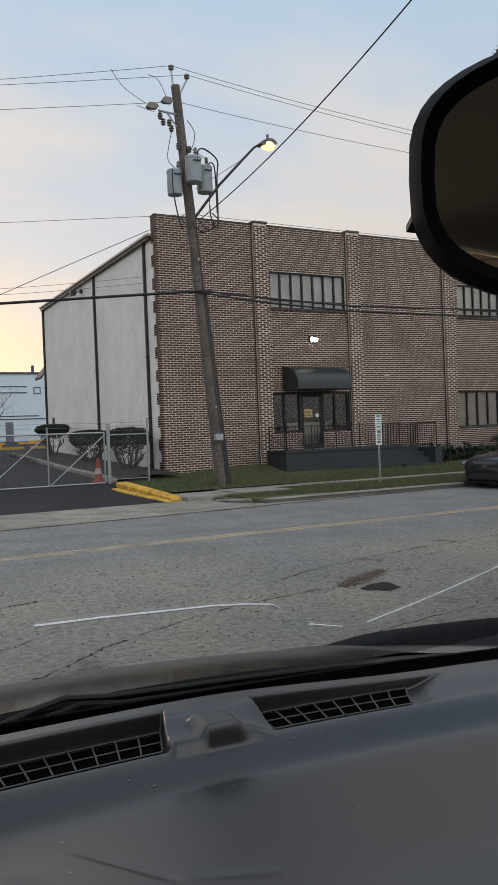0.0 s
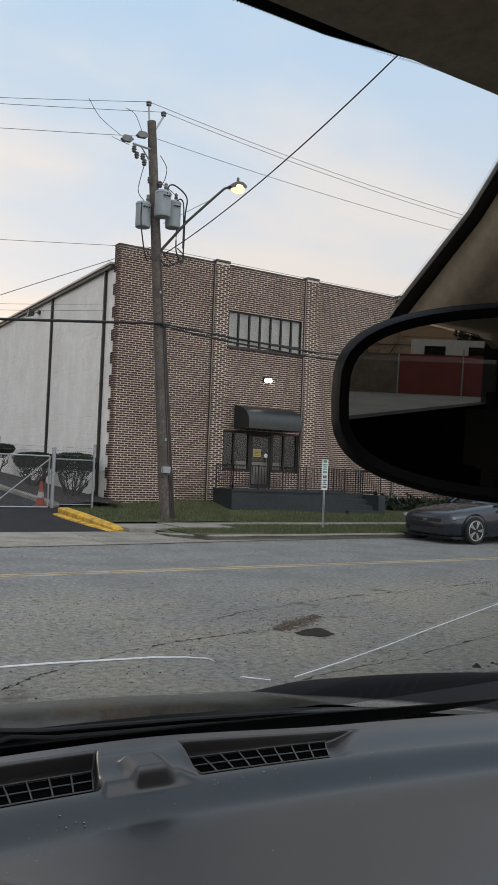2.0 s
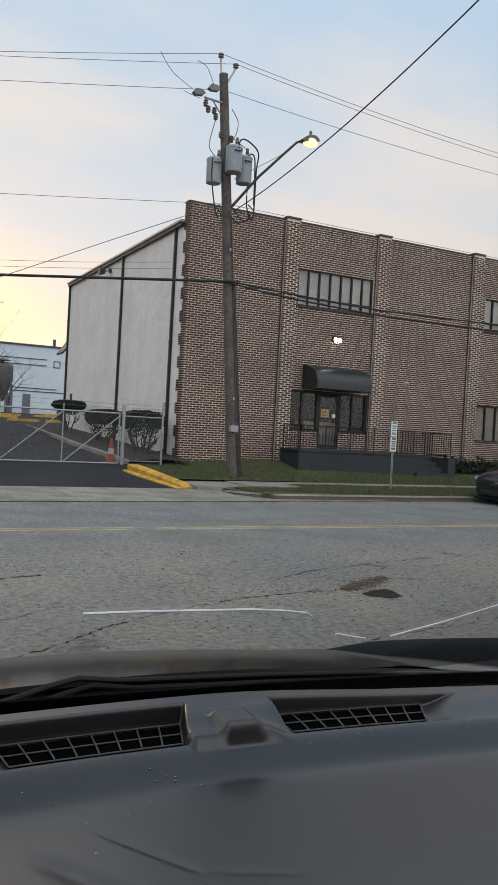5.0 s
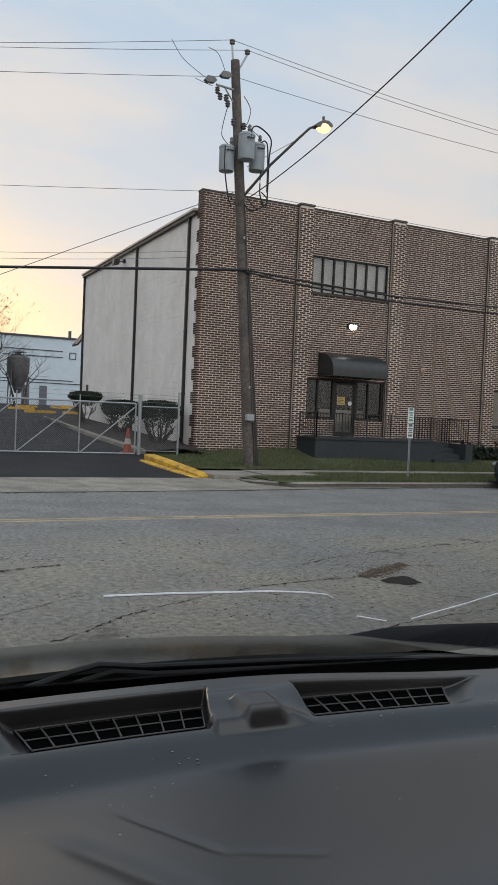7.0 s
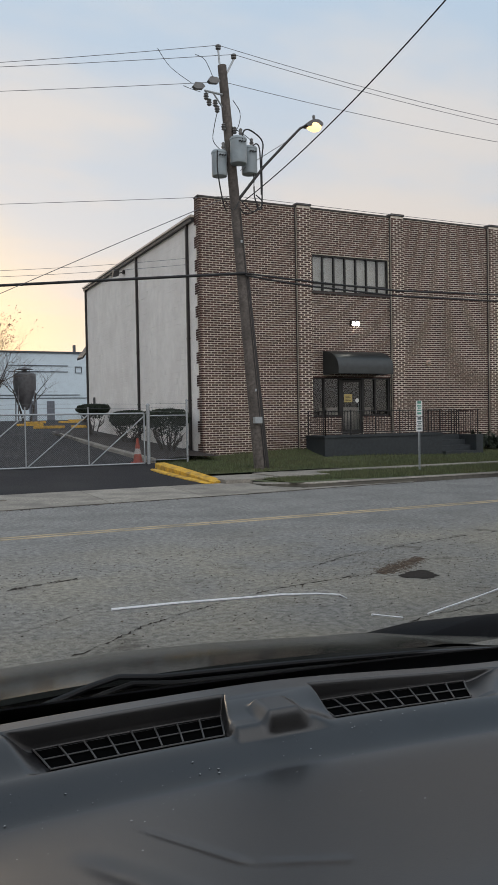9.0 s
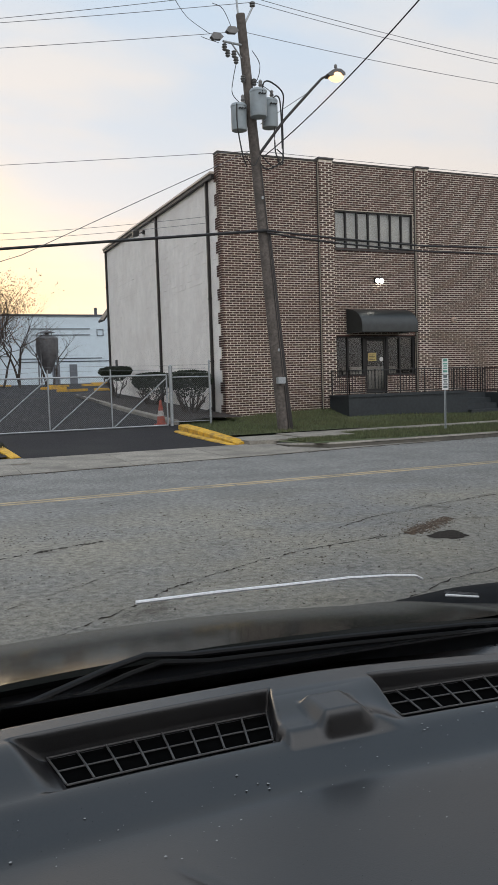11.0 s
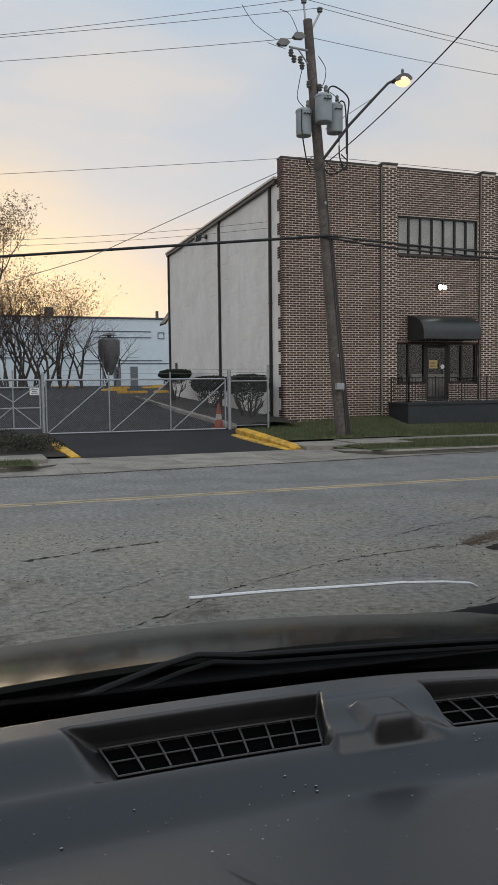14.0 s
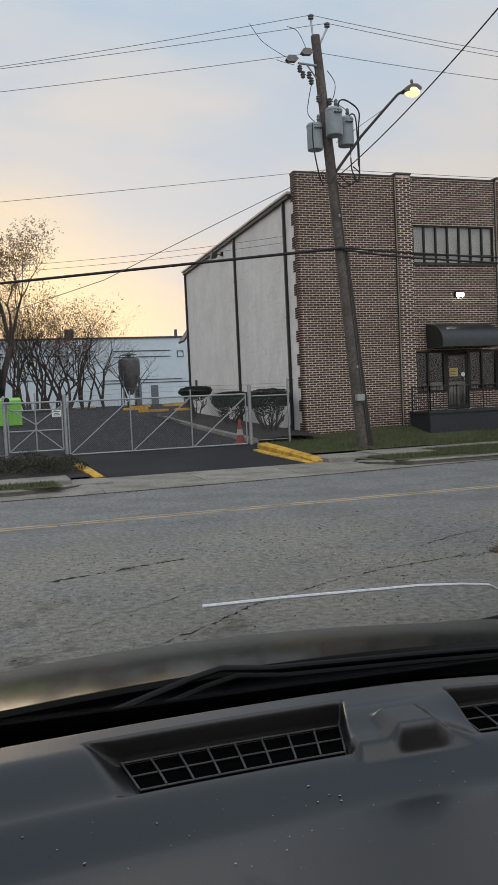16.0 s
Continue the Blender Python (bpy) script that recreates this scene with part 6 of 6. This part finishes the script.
xs = steps(-9.95, -9.30, 40) + steps(-9.298, -8.66, 400) + steps(-8.655, -8.1, 40)
vs = steps(-22.95, -22.76, 14) + steps(-22.757, -22.562, 66) + steps(-22.560, -22.38, 210) + steps(-22.375, -22.22, 12)
dv = [(x, v + bow(x), dash_z(x, v + bow(x))) for v in vs for x in xs]
n = len(xs)
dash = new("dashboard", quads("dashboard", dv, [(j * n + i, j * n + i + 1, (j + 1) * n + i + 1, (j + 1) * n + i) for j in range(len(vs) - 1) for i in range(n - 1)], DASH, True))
dash.parent = mycar
tagged(dash, "dusty dark grey moulded dashboard top with warm sheen painted in")
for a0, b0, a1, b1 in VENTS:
    # flat black sheet in place of the shade inside an open slot
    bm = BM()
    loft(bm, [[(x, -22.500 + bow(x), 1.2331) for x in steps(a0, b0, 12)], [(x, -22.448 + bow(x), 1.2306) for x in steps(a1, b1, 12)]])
    vent = part("defroster_vent", bm, VENTSHADE, dash, "black sheet standing for the shade in the defroster slot")
    for f, r in ((0.0, 0.0008), (0.48, 0.0007), (1.0, 0.0008)):
        bm = BM()
        tube(bm, [(x, -22.5005 + 0.052 * f + bow(x), 1.2348 - 0.0022 * f) for x in steps(a0 + (a1 - a0) * f, b0 + (b1 - b0) * f, 10)], r, n=6)
        part("grille_rail", bm, GRILLE, vent)
    cnt = 8
    for i in range(cnt + 1):
        f = i / cnt
        x0, x1 = a0 + (b0 - a0) * f, a1 + (b1 - a1) * f
        bm = BM()
        tube(bm, [(x0, -22.500 + bow(x0), 1.2352), ((x0 + x1) / 2, -22.474 + bow(x0), 1.2344), (x1, -22.448 + bow(x1), 1.2328)], 0.0009, n=6)
        part("grille_bar", bm, GRILLE, vent)
rd = random.Random(17)
bm = BM()
spots = [(-9.185, -22.539), (-9.115, -22.594), (-8.805, -22.606), (-9.04, -22.562), (-9.107, -22.578), (-8.97, -22.55)] + [(rd.uniform(-9.3, -8.7), -22.53 - abs(rd.gauss(0, 0.06))) for _ in range(130)]
for i, (x, y) in enumerate(spots):
    s = (rd.uniform(0.0004, 0.0009) if i < 60 else rd.uniform(0.0002, 0.0005))
    a = rd.uniform(0, 3.1)
    z = dash_z(x, y) + 0.0006
    bm.faces.new([bm.verts.new((x + s * math.cos(a + k * 1.57) * (1 if k % 2 else 1.5), y + s * math.sin(a + k * 1.57), z + 0.0003 * (k % 2))) for k in range(4)])
tagged(part("dust_flecks", bm, DUST, dash, "pale dust flecks"), kind="stuff")

# hood, cowl and wipers
hx = steps(-10.2, -7.45, 66)


def rear_edge(x):
    """Height and set-back of the hood's rear edge."""
    return 1.122 - 0.07 * (x + 9.0) ** 2, -21.965 - 0.07 * (x + 8.95) ** 2


def hood_z(x, d):
    z = rear_edge(x)[0] - 0.12 * d - 0.178 * min(d, 0.6) ** 2 - 0.36 * max(0, d - 0.6)
    # pressed crease lines and the swell of the far wing
    z += 0.006 * math.exp(-((x + 8.35 - 0.10 * d) / 0.05) ** 2) + 0.006 * math.exp(-((x + 9.55 + 0.10 * d) / 0.05) ** 2)
    return z


bm = BM()
loft(bm, [[(x, rear_edge(x)[1] + d, hood_z(x, d)) for x in hx] for d in [0.0, 0.004] + steps(0.015, 1.2, 48)])
loft(bm, [[(x, rear_edge(x)[1] + 0.012, rear_edge(x)[0] - 0.022) for x in hx], [(x, rear_edge(x)[1] - 0.003, rear_edge(x)[0] - 0.008) for x in hx], [(x, rear_edge(x)[1], rear_edge(x)[0]) for x in hx]])
part("hood", bm, HOODPAINT, mycar, "dark glossy hood", True)
bm = BM()
scoop = []
for x in steps(-8.45, -7.1, 30):
    e = max(0, x + 7.95)
    top = 0.956 - 0.03 * e - 0.05 * e * e - 0.10 * (1 - ease(-8.55, -7.98, x))
    scoop.append([(x, -21.56, top - 0.10), (x, -21.46, top - 0.012), (x, -21.42, top), (x, -21.36, top - 0.006), (x, -20.95, top - 0.16)])
loft(bm, scoop)
part("hood_scoop", bm, DASHDARK, mycar, "matte black raised panel on the hood", True)
bm = BM()
loft(bm, [[(x, rear_edge(x)[1] + d, rear_edge(x)[0] + h) for x in hx] for d, h in ((0.03, -0.020), (0.005, -0.024), (-0.02, -0.026), (-0.045, -0.030), (-0.055, -0.036), (-0.14, -0.036), (-0.24, -0.030), (-0.33, -0.028), (-0.47, -0.040))])
part("cowl", bm, DASHDARK, mycar, "black plastic cowl", True)
for pts in ([(-9.55, -22.12, 1.075), (-9.142, -22.01, 1.106), (-9.033, -21.99, 1.126), (-8.989, -21.99, 1.134), (-8.92, -21.99, 1.124), (-8.68, -21.995, 1.112), (-8.448, -22.00, 1.097), (-8.20, -22.03, 1.080)], [(-8.62, -22.04, 1.088), (-8.45, -22.04, 1.086), (-7.95, -22.10, 1.035)]):
    wp = part("wiper", (lambda q: (tube(q, pts, 0.0055, 0.004, n=8), q)[1])(BM()), CARBLACK, mycar, "black wiper lying on the cowl", True)
    bm = BM()
    tube(bm, [Vector(p) + Vector((0.02, -0.010, -0.010)) for p in pts[1:]], 0.004, n=6)
    part("blade", bm, TYRE, wp)
# cowl ribs and a washer jet
bm = BM()
for i in range(40):
    x = -9.75 + 0.04 * i
    z, y = rear_edge(x)
    bbox(bm, (x, y - 0.13, z - 0.037), (x + 0.012, y - 0.065, z - 0.031))
part("cowl_rib", bm, CARBLACK, mycar)


def glass_z(y):
    return 1.345 + 0.547 * (-22.545 - y)


# windshield with frit and crack
bm = BM()
loft(bm, [[(x, -22.27, glass_z(-22.27)) for x in (-9.98, -8.95, -7.95)], [(x, -23.12, glass_z(-23.12)) for x in (-9.98, -8.95, -7.95)]])
ws = part("windshield", bm, WINDSHIELD, mycar, "clear windshield glass with a white crack")
ws.visible_shadow = False


def inside(pts, d=0.003):
    return [(x, y, glass_z(y) - d) for x, y in pts]


def plate_on_glass(name, outline, d0, d1, mat, label):
    bm = BM()
    loft(bm, [inside(outline, d0), inside(outline, d1)], closed=True, caps=True)
    return part(name, bm, mat, ws, label)


plate_on_glass("frit", [(-9.98, -23.086), (-9.40, -23.088), (-9.221, -23.090), (-9.196, -23.092), (-9.175, -23.093), (-9.165, -23.092), (-9.158, -23.089), (-9.151, -23.083), (-9.143, -23.060), (-9.136, -23.021), (-9.124, -22.974), (-8.86, -22.974), (-8.845, -23.021), (-8.838, -23.06), (-8.83, -23.085), (-8.80, -23.09), (-7.95, -23.086), (-7.95, -23.13), (-9.98, -23.13)], 0.0015, 0.0035, FRIT, "black printed glass border")
plate_on_glass("frit", [(-9.95, -22.50), (-9.5, -22.42), (-9.2, -22.362), (-9.0, -22.332), (-8.75, -22.287), (-8.55, -22.24), (-8.4, -22.195), (-8.2, -22.14), (-7.95, -22.08), (-7.95, -22.04), (-8.4, -22.08), (-8.75, -22.16), (-9.2, -22.24), (-9.95, -22.30)], 0.0015, 0.0035, FRIT, "black printed border at the foot of the glass")
# dotted fade of the frit
bm = BM()
edge = [(-9.40, -23.088), (-9.221, -23.090), (-9.175, -23.093)]
edge2 = [(-9.151, -23.083), (-9.143, -23.060), (-9.136, -23.021)]
for line, off in ((edge, (0, 0.0016)), (edge2, (-0.0016, 0.0))):
    for row, rr in ((0.1, 0.00032), (0.6, 0.0002)):
        for (x0, y0), (x1, y1) in zip(line, line[1:]):
            m_ = int(math.hypot(x1 - x0, y1 - y0) / 0.0009)
            for i in range(m_):
                f = (i + 0.5 * (row > 1)) / m_
                x, y = x0 + (x1 - x0) * f + off[0] * (row + 0.2), y0 + (y1 - y0) * f + off[1] * (row + 0.2)
                bm.faces.new([bm.verts.new((x + rr * math.cos(k * 1.047), y + rr * math.sin(k * 1.047), glass_z(y + rr * math.sin(k * 1.047)) - 0.002)) for k in range(6)])
tagged(part("frit_dots", bm, FRIT, ws, "black dotted fade of the glass border"), kind="stuff")
cracks = ([(-9.171, -22.637), (-9.124, -22.634), (-9.06, -22.626), (-9.035, -22.6235), (-8.998, -22.614), (-8.972, -22.604), (-8.957, -22.591)], [(-8.885, -22.523), (-8.855, -22.507), (-8.828, -22.493)], [(-8.795, -22.492), (-8.762, -22.537), (-8.736, -22.589), (-8.725, -22.620), (-8.692, -22.691), (-8.66, -22.76)])
for pts in cracks:
    bm = BM()
    P = [Vector((x, y, glass_z(y) - 0.0015)) for x, y in pts]
    fine_ = []
    for a, b in zip(P, P[1:]):
        fine_ += [a.lerp(b, k / 4) for k in range(4)]
    fine_.append(P[-1])
    tube(bm, fine_, 0.0011, 0.0009, n=6)
    part("crack", bm, CRACK, ws, "white crack line in the glass", True)

# headliner, mirror mount cover
bm = BM()
rows = []
for y, z in ((-23.100, 1.640), (-23.108, 1.632), (-23.125, 1.632), (-23.20, 1.650), (-23.6, 1.70), (-24.6, 1.73), (-25.9, 1.70), (-26.3, 1.60)):
    rows.append([(x, y + 0.004 * (1 if abs(x + 8.95) < 0.9 else 0), z - 0.05 * max(0, abs(x + 8.95) - 0.8)) for x in steps(-9.98, -7.92, 24)])
loft(bm, rows)
part("headliner", bm, HEADLINER, mycar, "beige cloth headliner", True)
bm = BM()
loft(bm, [[(x, y, z + 0.05) for x in (-10.0, -8.95, -7.9)] for y, z in ((-23.11, 1.66), (-23.6, 1.72), (-24.6, 1.75), (-25.9, 1.72), (-26.35, 1.60))])
part("roof", bm, HOODPAINT, mycar, "dark car roof", True)
bm = BM()
out = [(-9.170, -23.110), (-9.156, -23.097), (-9.146, -23.083), (-9.138, -23.060), (-9.130, -23.021), (-9.116, -22.985), (-9.09, -22.972), (-8.89, -22.972), (-8.87, -22.985), (-8.858, -23.024), (-8.845, -23.08), (-8.83, -23.105)]
cen = (-8.99, -23.05)
loft(bm, [inside(out, 0.004), inside([(cen[0] + (x - cen[0]) * 0.985, cen[1] + (y - cen[1]) * 0.985) for x, y in out], 0.010), inside([(cen[0] + (x - cen[0]) * 0.93, cen[1] + (y - cen[1]) * 0.95) for x, y in out], 0.016)], closed=True, caps=True)
part("mount_cover", bm, HEADLINER, mycar, "beige mirror mount cover", True)

# rear-view mirror
lat = Vector((0.85, -0.53, 0)).normalized()
nrm = Vector((-0.53, -0.85, -0.0745)).normalized()
upv = lat.cross(nrm) * -1
upv = upv if upv.z > 0 else -upv
ML = Vector((-9.176, -23.038, 1.5668))
MW, MH = 0.235, 0.0318


def mirror_ring(scale, back, inset=0.0):
    pts = []
    for k in range(56):
        a = 2 * math.pi * k / 56
        c, s = math.cos(a), math.sin(a)
        x = math.copysign(abs(c) ** 0.42, c) * (MW / 2 - inset)
        z = math.copysign(abs(s) ** 0.62, s) * (MH - inset) * (1 + 0.10 * c)
        pts.append(ML + lat * (MW / 2 + x * scale) + upv * z * scale - nrm * back)
    return pts


mirror = part("mirror_housing", (lambda q: (loft(q, [mirror_ring(0.995, -0.002, 0.0045), mirror_ring(1.0, -0.004, 0.002), mirror_ring(1.0, 0.0), mirror_ring(0.98, 0.010), mirror_ring(0.88, 0.022), mirror_ring(0.55, 0.030)], closed=True), q)[1])(BM()), DASHDARK, mycar, "black mirror housing", True)
bm = BM()
ring = [bm.verts.new(p) for p in mirror_ring(0.997, -0.0016, 0.0042)]
bm.faces.new(ring)
part("mirror_glass", bm, MIRROR, mirror, "silvered mirror glass")
bm = BM()
c_ = ML + lat * MW / 2 - nrm * 0.028
tube(bm, [c_, c_ + Vector((0.01, 0.02, 0.012)), Vector((c_.x + 0.01, -22.99, glass_z(-22.99) - 0.012))], 0.010, n=10)
part("mirror_stem", bm, DASHDARK, mirror)

# cabin shell: sills, pillars, rear
bm = BM()
for x in (-9.98, -7.95):
    bbox(bm, (x - 0.03, -26.3, 0.45), (x + 0.03, -24.45, 1.42 if x < -9 else 1.1)), bbox(bm, (x - 0.03, -24.45, 0.45), (x + 0.03, -22.3, 1.08))
    bbox(bm, (x - 0.03, -26.4, 1.40), (x + 0.03, -26.1, 1.68)), bbox(bm, (x - 0.03, -24.5, 1.25), (x + 0.03, -24.4, 1.72))
bbox(bm, (-10, -26.4, 0.45), (-7.9, -26.3, 1.12)), bbox(bm, (-10, -26.4, 0.40), (-7.9, -22.0, 0.46)), bbox(bm, (-10, -22.25, 0.40), (-7.9, -22.2, 1.06))
part("cabin_shell", bm, DASHDARK, mycar, "black door tops and pillars")
# added rear panes, tinted to keep light off the dashboard
for pts in (((-9.95, -24.5, 1.08), (-9.95, -26.2, 1.08), (-9.95, -26.2, 1.66), (-9.95, -24.5, 1.72)), ((-7.98, -24.5, 1.08), (-7.98, -26.2, 1.08), (-7.98, -26.2, 1.66), (-7.98, -24.5, 1.72)), ((-9.95, -26.33, 1.12), (-7.98, -26.33, 1.12), (-7.98, -26.2, 1.62), (-9.95, -26.2, 1.62))):
    bm = BM()
    bm.faces.new([bm.verts.new(p) for p in pts])
    part("light_cut_pane", bm, LIGHTCUT, mycar, "tinted rear pane added to cut light in the cabin")
for sgn in (-1, 1):
    bm = BM()
    x = -8.965 + sgn * 1.0
    tube(bm, [(x, -22.3, 1.2), (x, -22.7, 1.43), (x, -23.12, 1.65)], 0.035, n=10)
    part("pillar_trim", bm, HEADLINER, mycar, "beige pillar trim")
bm = BM()
bbox(bm, (-9.9, -22.93, 0.75), (-8.0, -22.45, 1.12), 0.03)
part("dash_front", bm, DASHDARK, mycar)
for x in (-9.45, -8.45):
    bm = BM()
    bbox(bm, (x - 0.25, -24.35, 0.5), (x + 0.25, -23.75, 0.85), 0.05), bbox(bm, (x - 0.24, -24.5, 0.85), (x + 0.24, -24.3, 1.28), 0.05)
    part("seat", bm, DASHDARK, mycar, "dark car seat")
    # headrests out of view, added to block light from the rear
    bm = BM()
    bbox(bm, (x - 0.13, -24.56, 1.32), (x + 0.13, -24.46, 1.52), 0.04)
    tube(bm, [(x - 0.06, -24.50, 1.26), (x - 0.06, -24.50, 1.34)], 0.008), tube(bm, [(x + 0.06, -24.50, 1.26), (x + 0.06, -24.50, 1.34)], 0.008)
    part("headrest", bm, DASHDARK, mycar, "dark headrest added out of view to block light")
# rear bench out of view, likewise added as a light block
bm = BM()
bbox(bm, (-9.85, -26.0, 0.5), (-8.05, -25.2, 0.85), 0.05), bbox(bm, (-9.85, -26.2, 0.8), (-8.05, -25.95, 1.22), 0.05)
part("rear_bench", bm, DASHDARK, mycar, "dark rear bench added out of view to block light")
for wx in (-9.85, -8.05):
    for wy in (-21.4, -25.4):
        w_ = part("wheel", (lambda q: (turned(q, [(0.22, -0.1), (0.32, -0.1), (0.33, -0.06), (0.33, 0.06), (0.32, 0.1), (0.22, 0.1)], n=24), q)[1])(BM()), TYRE, mycar)
        w_.matrix_basis = pose(wx, wy, 0.33, 0, 90, 0)
bm = BM()
bbox(bm, (-10.0, -26.4, 0.28), (-7.9, -20.7, 0.41), 0.03), bbox(bm, (-9.95, -20.9, 0.4), (-7.95, -20.75, 0.60), 0.05)
part("underbody", bm, CARBLACK, mycar)

# ---- what lies behind, as the mirror shows it ----
BO = Vector((-23.5, -59.0, 0))
bd = Vector((-0.36, -0.915, 0)).normalized()
bl_ = Vector((bd.y, -bd.x, 0))
hoard = thing("screened_fence", "red screened chain-link fence across the lot", "fence")
for i in range(-9, 10):
    p, q = BO + bl_ * (i * 3.0), BO + bl_ * (i * 3.0 + 2.96)
    bm = BM()
    loft(bm, [[p, q], [p + Vector((0, 0, 1.9)), q + Vector((0, 0, 1.9))], [p + Vector((0, 0, 1.9)) + bd * 0.02, q + Vector((0, 0, 1.9)) + bd * 0.02], [p + bd * 0.02, q + bd * 0.02]])
    part("screen_panel", bm, REDFENCE if i < 0 else MUD, hoard)
    bar(hoard, "post", p + Vector((0, 0, -0.05)), p + Vector((0, 0, 2.15)), 0.04)
trail = thing("site_trailer", "white site trailer with small windows behind the fence", "trailer")
t0 = BO + bd * 5 - bl_ * 3.0
R = Matrix.Translation(t0) @ Matrix(((bl_.x, bd.x, 0, 0), (bl_.y, bd.y, 0, 0), (0, 0, 1, 0), (0, 0, 0, 1)))
for nm, a, b, m_ in (("body", (-2, 0, 0.3), (2.4, 2.4, 2.75), SIGNWHITE), ("window", (-1.6, -0.02, 1.9), (-0.6, 0.0, 2.4), CARGLASS), ("window", (0.6, -0.02, 1.9), (1.7, 0.0, 2.4), CARGLASS), ("skirt", (-1.9, 0.1, -0.05), (2.3, 2.3, 0.3), CARBLACK)):
    bm = BM()
    bbox(bm, a, b)
    bmesh.ops.transform(bm, matrix=R, verts=bm.verts)
    part(nm, bm, m_, trail)
hall = thing("tan_shed", "tan metal-clad industrial hall behind the lot", "industrial hall")
R2 = Matrix.Translation(BO + bd * 22) @ Matrix(((bl_.x, bd.x, 0, 0), (bl_.y, bd.y, 0, 0), (0, 0, 1, 0), (0, 0, 0, 1)))
bm = BM()
bbox(bm, (-30, 0, -0.1), (30, 12, 7.0))
bmesh.ops.transform(bm, matrix=R2, verts=bm.verts)
part("wall", bm, TANWALL, hall)
for i in range(9):
    bm = BM()
    bbox(bm, (-30, -0.05, 0.7 * i + 0.6), (30, -0.003, 0.7 * i + 0.66))
    bmesh.ops.transform(bm, matrix=R2, verts=bm.verts)
    part("siding_rib", bm, FARDARK if i % 3 == 0 else TANWALL, hall)
for k, s in ((0.8, 51), (-7.5, 52)):
    p = BO + bd * 2.5 + bl_ * k
    bare_tree("tree", "bare tree behind the screened fence", (p.x, p.y, -0.05), 5.0, s, 0.1, 0.45, 300, 3)
for k in (6.5, -4.5):
    p = BO + bd * 9 + bl_ * k
    e_ = thing("evergreen_tree", "dark evergreen tree behind the fence", "tree")
    bm = BM()
    tube(bm, [(p.x, p.y, -0.05), (p.x, p.y, 4.5)], 0.15, 0.03)
    part("trunk", bm, BARK, e_)
    leaves("crown", 3000, lambda q: (lambda h, a, d: (p.x + d * math.cos(a), p.y + d * math.sin(a), 0.6 + h))(q.uniform(0, 4.4), q.uniform(0, 6.28), q.uniform(0.2, 1.5)), EVERGREEN, e_, int(k * 10) + 90, (0.1, 0.22))

# ---- single bricks near the corner ----
unit = {}
for p, q, y, z in piece:
    key = round(q - p, 2)
    if key not in unit:
        vv, ff = [], []
        brick_geo(vv, ff, 0, q - p, 0, 0, r=random.Random(2))
        unit[key] = quads("brick", vv, ff, BRICK)
    shared("brick", unit[key], building, pose(p, y + rb.uniform(-0.003, 0.003), z))
